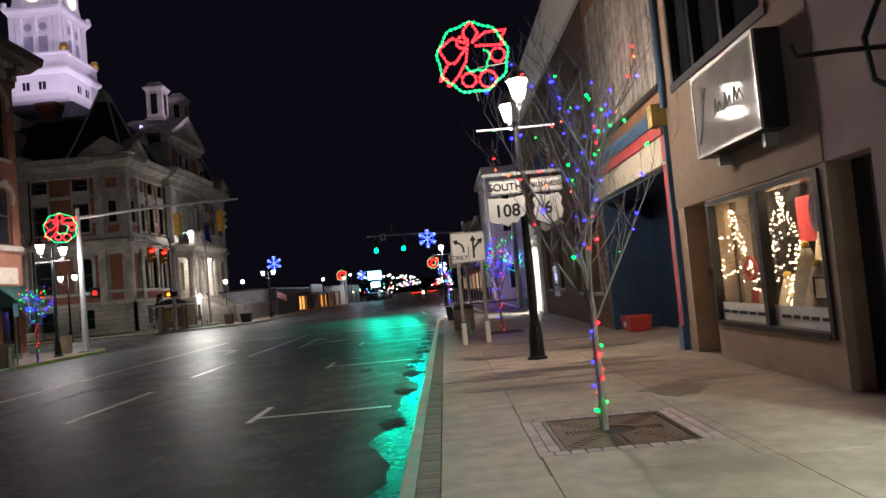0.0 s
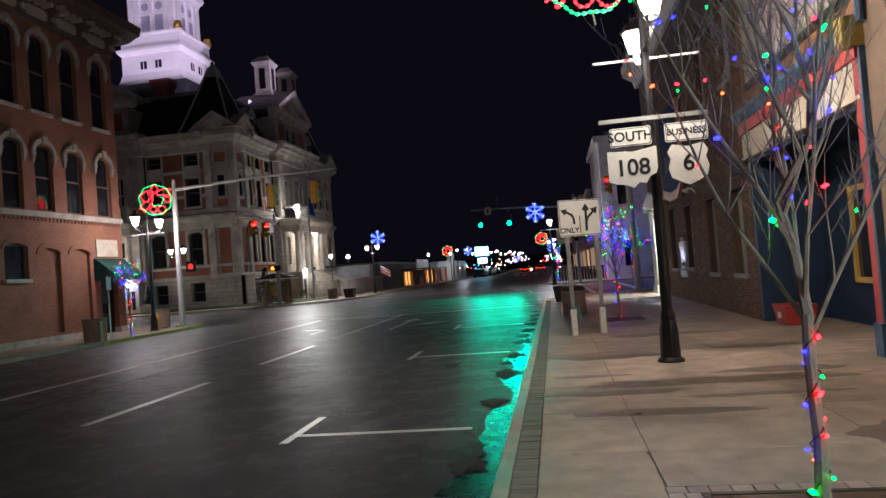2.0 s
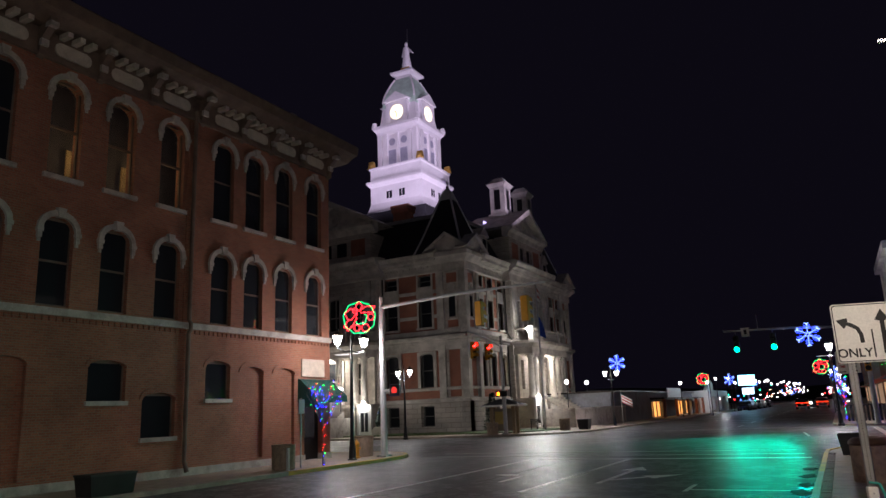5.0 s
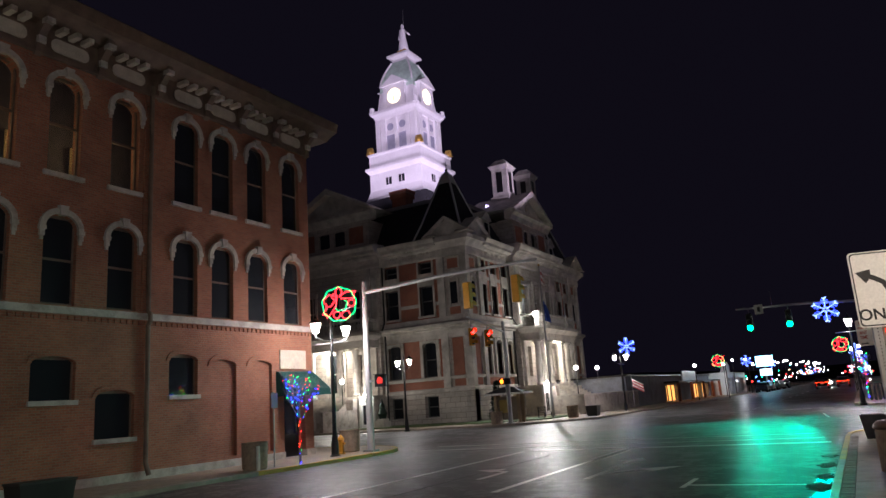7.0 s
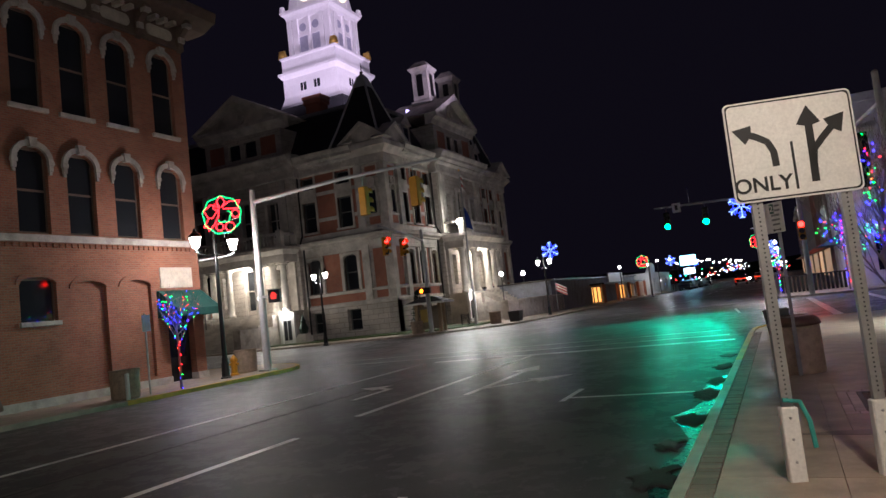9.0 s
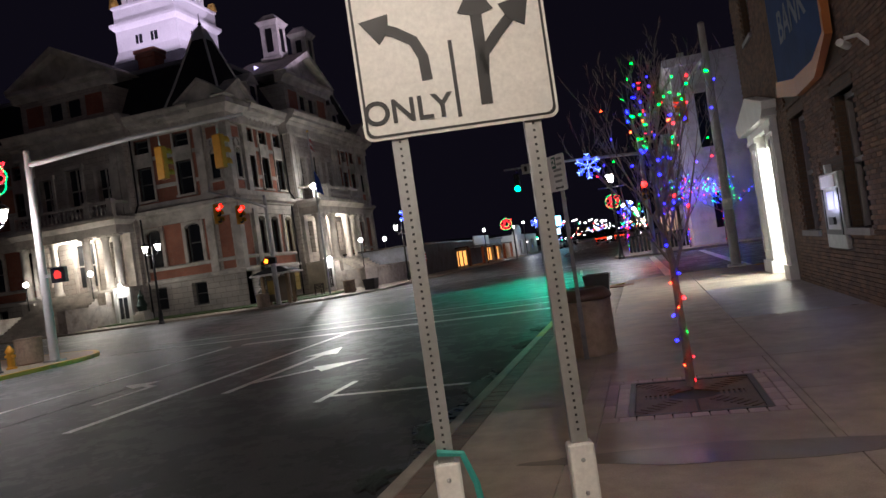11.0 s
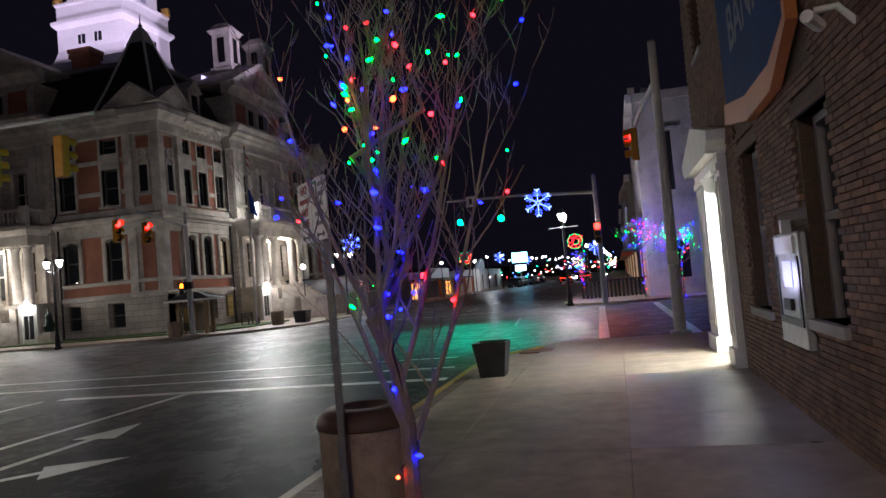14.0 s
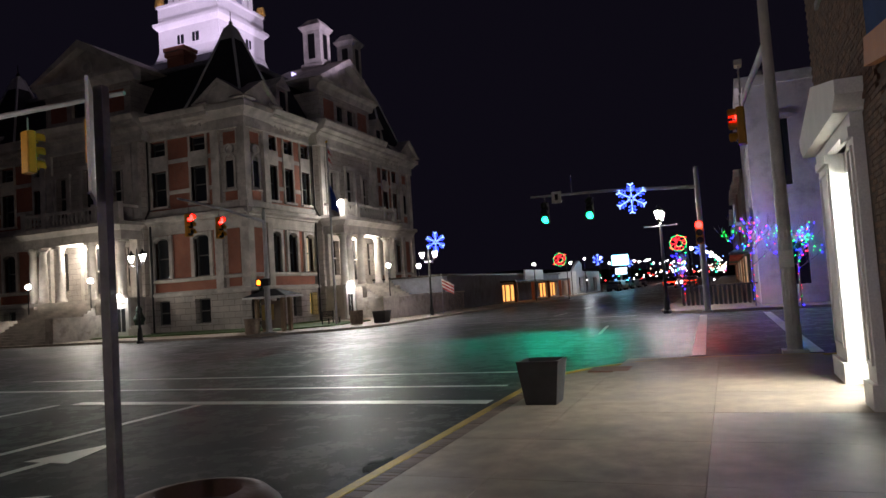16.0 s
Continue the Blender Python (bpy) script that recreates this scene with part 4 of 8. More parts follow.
on_sides("rosette", M().loft([[(0.6 * math.cos(a) * r, F + d, 20.45 + 0.6 * math.sin(a) * r) for a in [2 * math.pi * i / 18 for i in range(18)]] for r, d in ((1, 0.25), (1, 0.08), (0.6, 0.12), (0.5, 0.24))]), STONE, "carved rosette", SEEN)
# porches with paired columns, balcony and steps
P = F - 1.8
for w in SEEN:
    one = (w,)
    porch = on_sides("porch", M().box((-4.9, P + 0.1, -0.1), (4.9, F + 0.2, 2.5)).box((-5.0, P, 2.5), (5.0, F + 0.2, 2.72)), STONE, "stone porch with paired columns and balcony", one)[0]
    for u in (-4.35, -3.35, -1.55, 1.55, 3.35, 4.35):
        col = part("column", M().lathe(u, P + 0.55, [(0.38, 2.72), (0.38, 2.92), (0.3, 3.0), (0.31, 4.2), (0.25, 6.4), (0.33, 6.55), (0.36, 6.7)], 14).box((u - 0.38, P + 0.17, 6.7), (u + 0.38, P + 0.93, 6.85)), STONE, porch, "pale stone column")
        col.data.polygons.foreach_set("use_smooth", [len(f.vertices) == 4 for f in col.data.polygons])
    for u in (-4.35, 4.35):
        part("pilaster", M().box((u - 0.35, F - 0.1, 2.72), (u + 0.35, F + 0.2, 6.85)), STONE, porch)
    part("entablature", M().box((-4.85, P + 0.1, 6.85), (4.85, F + 0.2, 7.5)).frustum(0, (P + F) / 2, 7.5, 7.85, 4.9, 0.9, 5.15, 1.15).box((-5.2, P - 0.35, 7.85), (5.2, F + 0.2, 8.1)), STONE, porch)
    part("rail", M().box((-4.85, P + 0.05, 9.15), (4.85, P + 0.35, 9.35)).box((-4.85, P + 0.05, 8.1), (4.85, P + 0.35, 8.3)).box((-4.85, P + 0.35, 9.15), (-4.55, F + 0.1, 9.35)).box((4.55, P + 0.35, 9.15), (4.85, F + 0.1, 9.35)), STONE, porch, "balcony balustrade rail")
    baluster = M().lathe(0, 0, [(0.1, 8.3), (0.06, 8.42), (0.11, 8.65), (0.05, 9.0), (0.09, 9.15)], 8).data("baluster")
    for i in range(24):
        u = -4.4 + i * 0.383
        b = part("baluster", baluster, STONE, porch)
        b.location = (u, P + 0.2, 0)
    for u in (-4.6, -2.5, 2.5, 4.6):
        part("pedestal", M().box((u - 0.24, P - 0.02, 8.1), (u + 0.24, P + 0.42, 9.5)), STONE, porch)
    for i in range(14):
        part("step", M().box((-3.0, P - 0.32 * (14 - i), -0.05), (3.0, P - 0.32 * (13 - i), 0.18 * (i + 1) - 0.02)), STONE, porch)
    for s in (-1, 1):
        part("stair_wall", M().box((s * 3.0, P - 4.6, -0.1), (s * 3.7, P + 0.1, 1.6)).box((s * 3.0, P - 0.6, 1.6), (s * 3.7, P + 0.1, 2.5)), LIMESTONE, porch, "pale stair wing wall")
    inner = part("doorway", M().box((-1.15, F + 0.12, 2.72), (-0.95, F + 0.3, 6.7)).box((0.95, F + 0.12, 2.72), (1.15, F + 0.3, 6.7)).box((-1.15, F + 0.12, 6.6), (1.15, F + 0.3, 6.9)), STONE, porch)
    part("basement_door", M().box((-0.55, P + 0.04, 0.05), (0.55, P + 0.1, 2.1)), GLASS, porch)
# brackets under the wing cornices, downpipes, lit windows on the street side
bracket = M().prism([(-H + 0.1, 14.5), (-H - 0.06, 14.5), (-H - 0.12, 14.75), (-H - 0.42, 15.0), (-H - 0.46, 15.16), (-H + 0.1, 15.16)], "x", -0.1, 0.1).data("bracket")
for s in SEEN:
    for k in range(9):
        for sg in (-1, 1):
            o = part("bracket", bracket, STONE, courthouse)
            o.matrix_basis = pose(0, 0, 0, 0, 0, 90 * s) @ Matrix.Translation((sg * (5.5 + 0.66 * k), 0, 0))
    bay_bracket = M().prism([(F + 0.1, 14.95), (F - 0.15, 14.95), (F - 0.5, 15.25), (F - 0.55, 15.44), (F + 0.1, 15.44)], "x", -0.12, 0.12).data("bracket")
    for k in range(11):
        o = part("bracket", bay_bracket, STONE, courthouse)
        o.matrix_basis = pose(0, 0, 0, 0, 0, 90 * s) @ Matrix.Translation((-4.75 + 0.95 * k, 0, 0))
for u in (-5.28, 5.28):
    on_sides("downpipe", M().tube([(u, -H - 0.1, 0.05), (u, -H - 0.1, 8.0), (u, -H - 0.5, 8.3), (u, -H - 0.1, 9.0), (u, -H - 0.1, 14.2)], 0.07, 8), BLACK, "dark cast-iron downpipe", SEEN)
on_sides("lit_curtain", M().box((-6.42, -H + 0.565, 3.98), (-5.48, -H + 0.576, 6.6)), glow("curtain_glow", (1.0, 0.8, 0.5), 0.35), "pale curtain lit from inside", (1,))
on_sides("lit_window", M().box((-6.35, -H + 0.565, 0.65), (-5.55, -H + 0.576, 2.2)), glow("yellow_window", (1.0, 0.7, 0.15), 0.7), "yellow lit basement window", (1,))
# floodlit stretch of roof ridge: the light on it is put in as glow
part("floodlit_ridge_glow", M().box((11.0, -3.1, 20.95), (11.12, -0.9, 21.1)).box((11.0, -3.1, 20.2), (11.08, -2.95, 20.95)).box((11.0, -1.05, 20.2), (11.08, -0.9, 20.95)), glow("ridge_flood_glow", (0.6, 0.5, 1.0), 2.0), courthouse, "roof ridge piece with floodlight put in as lilac glow")
# tall ventilators, brick chimneys, roof lights
for x, y, z1, k in ((11.9, -0.2, 26.1, 1.0), (12.5, 4.6, 26.1, 0.95)):
    v = part("ventilator", M().box((x - 1.05 * k, y - 1.05 * k, 19.0), (x + 1.05 * k, y + 1.05 * k, 22.2)).box((x - 0.85 * k, y - 0.85 * k, 22.2), (x + 0.85 * k, y + 0.85 * k, z1 - 0.9)).frustum(x, y, z1 - 0.9, z1 - 0.5, 0.9 * k, 0.9 * k, 1.15 * k, 1.15 * k).frustum(x, y, z1 - 0.5, z1 + 0.2, 1.1 * k, 1.1 * k, 0.5, 0.5), STONE, courthouse, "tall stone ventilator chimney")
    for s in range(4):
        o = part("louvre", M().box((-0.32 * k, -0.88 * k, 22.7), (0.32 * k, -0.82 * k, z1 - 1.2)), BLACK, v)
        o.matrix_basis = pose(x, y, 0, 0, 0, 90 * s)
for x, y in ((5.7, -10.4), (-5.7, -10.4)):
    part("chimney", M().box((x - 0.8, y - 0.6, 16.5), (x + 0.8, y + 0.6, 21.6)).box((x - 0.95, y - 0.75, 21.2), (x + 0.95, y + 0.75, 21.5)).box((x - 0.92, y - 0.72, 18.4), (x + 0.92, y + 0.72, 18.7)).box((x - 1.0, y - 0.8, 21.6), (x + 1.0, y + 0.8, 21.9)), CHBRICK, courthouse, "red brick chimney")

# the clock tower
tower = part("tower_base", M().loft([[(h * a, h * b, z) for a, b in q] for h, z in ((5.2, 19.9), (4.6, 22.0), (4.3, 23.9))]), SLATE, courthouse, "dark sloping base of the clock tower")
part("plinth", M().loft([[(h * a, h * b, z) for a, b in q] for h, z in ((3.85, 23.85), (3.55, 24.6), (3.38, 25.2), (3.38, 27.1), (3.5, 27.2), (3.75, 27.5), (3.75, 27.75), (3.38, 27.9), (3.38, 29.1), (3.5, 29.2), (3.5, 29.4))]), TOWERWHITE, tower, "white-painted lower stage of the tower")
for s in range(4):
    for u in (-0.85, 0.85):
        o = part("pane", M().box((u - 0.36, -3.42, 25.6), (u + 0.36, -3.36, 26.4)), GLASS, tower)
        o.matrix_basis = pose(0, 0, 0, 0, 0, 90 * s)
        o = part("mullion", M().box((u - 0.03, -3.46, 25.6), (u + 0.03, -3.41, 26.4)), TOWERWHITE, tower)
        o.matrix_basis = pose(0, 0, 0, 0, 0, 90 * s)
shaft = part("shaft", M().box((-2.55, -2.55, 29.4), (2.55, 2.55, 33.4)), TOWERWHITE, tower, "white belfry stage with pilasters")
BELFRYGREY = surf("belfry_louvre", (0.38, 0.38, 0.46), 0.7, vary=0.15, coarse=3)
for s in range(4):
    turn = pose(0, 0, 0, 0, 0, 90 * s)
    for u in (-2.4, -1.62, 0, 1.62, 2.4):
        o = part("pilaster", M().box((u - (0.26 if u else 0.16), -2.78, 29.4), (u + (0.26 if u else 0.16), -2.5, 33.4)), TOWERWHITE, shaft)
        o.matrix_basis = turn
    for u in (-0.8, 0.8):
        o = part("louvre", M().box((u - 0.5, -2.60, 29.7), (u + 0.5, -2.53, 31.4)), BELFRYGREY, shaft, "grey belfry louvre")
        o.matrix_basis = turn
        o = part("frame", M().box((u - 0.6, -2.68, 31.4), (u + 0.6, -2.53, 31.6)), TOWERWHITE, shaft)
        o.matrix_basis = turn
        o = part("oculus", M().loft([[(u + 0.42 * r * math.cos(a), -d, 32.35 + 0.42 * r * math.sin(a)) for a in [2 * math.pi * i / 18 for i in range(18)]] for r, d in ((1, 2.53), (1, 2.6), (0.7, 2.6))]), BELFRYGREY, shaft, "round belfry opening")
        o.matrix_basis = turn
    # clock face with its gablet
    c = part("gablet", M().box((-1.45, -2.75, 34.5), (-1.05, -2.0, 37.1)).box((1.05, -2.75, 34.5), (1.45, -2.0, 37.1)).prism([(-1.75, 37.1), (1.75, 37.1), (0, 38.2)], "y", -2.95, -1.4).box((-1.05, -2.7, 34.5), (1.05, -2.4, 37.1)), TOWERWHITE, tower, "white gablet round the clock")
    c.matrix_basis = turn
    f = part("clock_face", M().loft([[(0.86 * r * math.cos(a), -d, 35.75 + 0.86 * r * math.sin(a)) for a in [2 * math.pi * i / 28 for i in range(28)]] for r, d in ((1, 2.68), (1, 2.76), (0.96, 2.77))]), glow("clock_face", (1.0, 0.82, 0.55), 2.2), c, "glowing cream clock face")
    part("clock_hand", M().box((-0.04, -2.80, 35.7), (0.04, -2.775, 35.05)), BLACK, c)
    part("clock_hand", M().box((-0.5, -2.80, 35.72), (0.0, -2.775, 35.79)), BLACK, c)
part("cornice", M().loft([[(h * a, h * b, z) for a, b in q] for h, z in ((2.7, 33.3), (2.85, 33.7), (3.12, 34.0), (3.12, 34.3), (2.8, 34.5))]), TOWERWHITE, tower)
for a, b in q:
    part("acroterion", M().tube([(2.95 * a, 2.95 * b, 34.2), (2.95 * a, 2.95 * b, 34.85)], [0.38, 0.26], 10), TOWERWHITE, tower)
    part("gilt_eagle", M().ball((3.25 * a, 3.25 * b, 29.75), 0.36, 8, 5).prism([(3.25 * a - 0.5, 29.4), (3.25 * a + 0.5, 29.4), (3.25 * a + 0.3, 30.2), (3.25 * a - 0.3, 30.2)], "y", 3.25 * b - 0.14, 3.25 * b + 0.14), GOLD, tower, "gilt corner ornament")
    part("shoulder", M().frustum(1.75 * a, 1.75 * b, 34.5, 37.3, 0.75, 0.75, 0.4, 0.4), TOWERWHITE, tower)
part("dome", M().loft([[(h * a, h * b, z) for a, b in q] for h, z in ((2.3, 34.5), (2.2, 37.4), (2.05, 38.2), (1.75, 39.1), (1.35, 40.0), (1.1, 40.5))]), COPPER, tower, "green copper dome")
for a, b in q:
    part("dome_rib", M().tube([(h * a, h * b, z) for h, z in ((2.2, 37.4), (2.05, 38.2), (1.75, 39.1), (1.35, 40.0), (1.1, 40.5))], 0.12, 6), TOWERWHITE, tower)
part("cap", M().loft([[(h * a, h * b, z) for a, b in q] for h, z in ((1.0, 40.4), (1.0, 40.85), (1.5, 41.1), (1.5, 41.35), (0.9, 41.6), (0.7, 41.8))]), TOWERWHITE, tower)
part("pedestal", M().box((-0.55, -0.55, 41.8), (0.55, 0.55, 42.1)), GOLD, tower)
statue = tagged(part("statue", M().lathe(0, 0, [(0.42, 0.0), (0.46, 0.3), (0.34, 1.1), (0.27, 1.5), (0.33, 1.95), (0.3, 2.15), (0.11, 2.3), (0.17, 2.45), (0.16, 2.65), (0.05, 2.78)], 12).tube([(0.25, 0, 2.05), (0.6, -0.1, 1.6), (0.85, -0.2, 1.35)], [0.12, 0.09, 0.06], 6).tube([(-0.25, 0, 2.05), (-0.4, 0, 1.5), (-0.3, -0.25, 1.2)], [0.12, 0.09, 0.07], 6), TOWERWHITE), "white robed figure of justice on the tower top", "statue")
statue.matrix_basis = Matrix.Translation((CX + 0.5, CY, 42.8)) @ Matrix.Scale(1.3, 4)
tower.matrix_basis = Matrix.Translation((0.5, 0, -0.96)) @ Matrix.Diagonal((1.0, 1.0, 1.04, 1.0))
part("lightning_rod", M().tube([(0.1, 0, 41.8), (0.1, 0.2, 47.4)], 0.025, 5), STEEL, tower)
statue.data.polygons.foreach_set("use_smooth", [True] * len(statue.data.polygons))

# flood lights on the roof light the tower; lamps under the porch ceilings
for x, y in ((8.3, -8.3), (-8.3, -8.3), (8.3, 8.3)):
    f = thing("roof_floodlight", (CX + x, CY + y, 20.1), "floodlight on a short mast on the roof deck", "floodlight", "roof floodlights")
    part("mast", M().tube([(0, 0, -0.05), (0, 0, 0.5)], 0.05, 6), STEEL, f)
    part("case", M().box((-0.2, -0.2, 0.5), (0.2, 0.2, 0.8)), STEEL, f)
    d = Vector((-x, -y, 0)).normalized()
    spot_lamp("tower_floodlight", (CX + x + d.x * 0.3, CY + y + d.y * 0.3, 20.95), (CX, CY, 30.5), 1700, LILAC, 74, 0.25, 0.9)
# two more floods, added on roofs across the streets, reach the upper stages
for at in ((BW - 0.6, 31.5, 15.6), (5.6, 61.8, 11.9)):
    f = thing("roof_floodlight", (at[0], at[1], at[2] - 0.9), "floodlight added on a roof edge, aimed at the tower", "floodlight", "roof floodlights")
    part("mast", M().tube([(0, 0, -0.5), (0, 0, 0.7)], 0.05, 6), STEEL, f)
    part("case", M().box((-0.2, -0.2, 0.5), (0.2, 0.2, 0.8)), STEEL, f)
    d = (Vector((CX, CY, 35)) - Vector(at)).normalized()
    spot_lamp("tower_floodlight", Vector(at) + d * 0.5, (CX, CY, 35.2), 48000, LILAC, 26, 0.3, 0.45)
point_lamp("porch_lamp", (CX, CY + F - 0.7, 6.3), 480, (1.0, 0.92, 0.80), 0.15)
point_lamp("porch_lamp", (CX - F + 0.7, CY, 6.3), 480, (1.0, 0.92, 0.80), 0.15)


# ---- the house fronts beside the walk ----
STUCCO = surf("brown_stucco", (0.34, 0.25, 0.245), 0.85, vary=0.18, coarse=1.2, fine=60, bump=0.4, dirt=(0.27, 0.2, 0.19))
BEIGE = surf("beige_stucco", (0.27, 0.2, 0.135), 0.85, vary=0.15, coarse=1.0, fine=60, bump=0.3, dirt=(0.2, 0.15, 0.11))
TAN = surf("tan_panel", (0.36, 0.27, 0.19), 0.7, vary=0.2, coarse=2, fine=30)
DARKFRAME = surf("dark_bronze_frame", (0.025, 0.02, 0.018), 0.4, metal=0.3, vary=0.2, bump=0.03)
NAVY = surf("navy_paint", (0.018, 0.04, 0.085), 0.55, vary=0.25, coarse=2)
REDPAINT = surf("red_paint", (0.48, 0.05, 0.045), 0.5, vary=0.2, coarse=2)
BLUEPAINT = surf("steel_blue_paint", (0.06, 0.13, 0.22), 0.55, vary=0.2, coarse=2)
CREAM = surf("cream_canvas", (0.62, 0.56, 0.42), 0.8, vary=0.15, coarse=1.5, fine=50)
ORANGEBRICK = brick_mat("orange_brick", (0.36, 0.16, 0.07), (0.30, 0.13, 0.06), (0.25, 0.18, 0.12))
SIDING = surf("weathered_siding", (0.38, 0.34, 0.29), 0.8, vary=0.4, coarse=3, fine=20, bump=0.3, dirt=(0.2, 0.17, 0.14), random=0.15)
BROWNBRICK = brick_mat("brown_brick_backing", (0.14, 0.085, 0.05), (0.11, 0.07, 0.045), (0.10, 0.08, 0.06))
WHITEPAINT = surf("white_wood_paint", (0.78, 0.77, 0.74), 0.5, vary=0.08, coarse=2, fine=40, bump=0.05)
DARKROOM = surf("dark_interior", (0.05, 0.045, 0.04), 0.9, vary=0.3)

# the gift shop
shop = thing("gift_shop", (FRONT, 0.4, 0), "brown stucco shop with lit Christmas window display", "shop")
part("wall", pierced(M(), "y", 0, 0.35, -14, 7.72, 0, 9.5, [(6.84, 7.72, 0, 2.6), (0.6, 4.6, 0.5, 2.7)]), STUCCO, shop, "rough brown stucco wall")
part("wall", pierced(M(), "y", -0.02, 0.35, 7.72, 12.9, 2.6, 9.5, [(8.7, 12.3, 4.8, 7.6)]), BEIGE, shop, "yellowish beige stucco upper wall")
part("wall", pierced(M(), "y", 0.0, 0.35, 7.72, 11.45, 0, 2.6, [(7.9, 11.36, 0.62, 2.52)]), TAN, shop, "tan panel under the shop window")
part("recess_wall", M().box((0.5, 11.45, 0), (0.7, 12.5, 2.6)), TAN, shop)
part("wall", M().box((0.0, 12.5, 0), (0.5, 12.9, 2.6)), TAN, shop)
part("back_wall", M().box((2.6, 6.6, 0), (2.75, 12.9, 2.9)).box((0.35, 7.72, 2.75), (2.6, 12.9, 2.9)).box((0.35, 11.6, 0.0), (2.6, 11.7, 2.75)).box((0.35, 7.66, 0), (2.6, 7.72, 2.75)).box((0.35, 7.72, 0.0), (2.6, 11.6, 0.55)), surf("shop_wall", (0.09, 0.065, 0.05), 0.8, vary=0.5, coarse=4), shop)
part("body", M().box((2.75, -14, 0), (9, 12.9, 9.4)).box((0.35, -14, 9.2), (9, 12.9, 9.5)), DARKROOM, shop)
fr = M()
for a, b in (((7.86, 7.94), (0.56, 2.56)), ((9.47, 9.59), (0.62, 2.5)), ((11.3, 11.38), (0.56, 2.56))):
    fr.box((-0.04, a[0], b[0]), (0.1, a[1], b[1]))
fr.box((-0.05, 7.94, 0.55), (0.1, 11.3, 0.63)).box((-0.04, 7.94, 2.49), (0.1, 11.3, 2.56))
part("shop_window_frame", fr, DARKFRAME, shop, "dark metal shop window frame")
for a, b in ((7.94, 9.47), (9.59, 11.3)):
    p = part("pane", M().box((0.03, a, 0.63), (0.04, b, 2.49)), CLEAR, shop)
    p.visible_shadow = False
    s = part("window_banner", M().box((0.045, a + 0.02, 0.64), (0.05, b - 0.02, 0.92)), SIGNWHITE, shop, "white banner with script lettering along the window foot")
    rng = random.Random(int(a * 10))
    u = a + 0.12
    while u < b - 0.2:
        l = rng.uniform(0.12, 0.3)
        part("writing", M().box((0.02, u, 0.755), (0.028, min(u + l, b - 0.1), 0.80)), SIGNBLACK, s)
        u += l + 0.07
part("door", M().box((0.3, 6.84, 0), (0.36, 7.72, 2.6)), BLACK, shop, "unlit black doorway")
for u0, u1 in ((8.75, 10.0), (10.1, 11.2), (11.3, 12.25)):
    part("upper_window", M().box((0.12, u0, 4.85), (0.16, u1, 7.55)), GLASS, shop, "dark upper window")
part("upper_frame", M().box((-0.06, 8.6, 4.68), (0.2, 12.4, 4.82)).box((-0.03, 10.0, 4.82), (0.16, 10.1, 7.6)).box((-0.03, 11.2, 4.82), (0.16, 11.3, 7.6)).box((-0.03, 12.25, 4.82), (0.16, 12.36, 7.6)).box((-0.04, 8.62, 4.82), (0.16, 8.75, 7.6)), DARKFRAME, shop, "dark upper window frame")
part("pipe", M().tube([(-0.09, 12.75, 4.5), (-0.09, 12.75, 9.4)], 0.06, 8), BLUEPAINT, shop)
part("letter_box", M().box((0.3, 11.9, 1.3), (0.5, 12.4, 1.46)), BLACK, shop)
# window display: lit garland trees, a wreath, small figures and boxes
def garland(base, h, r, n, seed, name="lit_garland"):
    g = thing(name, base, "tree of warm white fairy lights in a shop window", "garland", "garlands in the shop window")
    rng = random.Random(seed)
    pts = [(r * (1 - i / 40) * math.cos(i * 0.9), r * (1 - i / 40) * math.sin(i * 0.9), h * i / 40) for i in range(40)]
    part("wire", M().tube(pts, 0.006, 4), IRON, g)
    me = M().ball((0, 0, 0), 0.0095, 6, 4).data("bulb")
    for i in range(n):
        t = rng.random() ** 1.2
        a = rng.uniform(0, 6.28)
        b = part("bulb", me, FAIRY, g)
        b.location = (r * (1 - t) * math.cos(a) + rng.uniform(-0.03, 0.03), r * (1 - t) * math.sin(a) * 1.3, h * t)
    return g


FAIRY = glow("fairy_light", (1.0, 0.72, 0.36), 26)
CLOTH = surf("cream_cloth", (0.62, 0.52, 0.36), 0.85, vary=0.25, coarse=9, fine=60, bump=0.4)
garland((FRONT + 0.35, 11.7, 1.2), 1.2, 0.26, 110, 1)
garland((FRONT + 0.55, 10.45, 1.1), 1.4, 0.42, 160, 2)
garland((FRONT + 0.4, 9.75, 0.75), 0.95, 0.26, 90, 3)
# draped cream stands, one beside the other
for x, y, h, r in ((0.34, 9.2, 0.85, 0.22), (0.42, 9.6, 1.1, 0.26), (0.62, 10.0, 1.0, 0.2), (0.8, 9.8, 1.4, 0.24), (0.5, 10.35, 0.7, 0.2)):
    st = thing("draped_stand", (FRONT + x, y, 0.55), "cream cloth draped over a display stand", "display stand", "draped stands")
    rings = []
    for k in range(9):
        t = k / 8
        rad = r * (1.0 - 0.75 * t ** 1.6)
        rings.append([(rad * (1 + 0.16 * (1 - t) * math.sin(5 * q_ + y * 9)) * math.cos(q_), rad * (1 + 0.16 * (1 - t) * math.cos(7 * q_ + y * 5)) * math.sin(q_), h * t) for q_ in [2 * math.pi * i / 26 for i in range(26)]])
    cloth = M().loft(rings)
    cloth.smooth = True
    part("cloth", cloth, CLOTH, st)
    part("knob", M().ball((0, 0, h + 0.04), 0.06, 10, 6), GOLD, st)
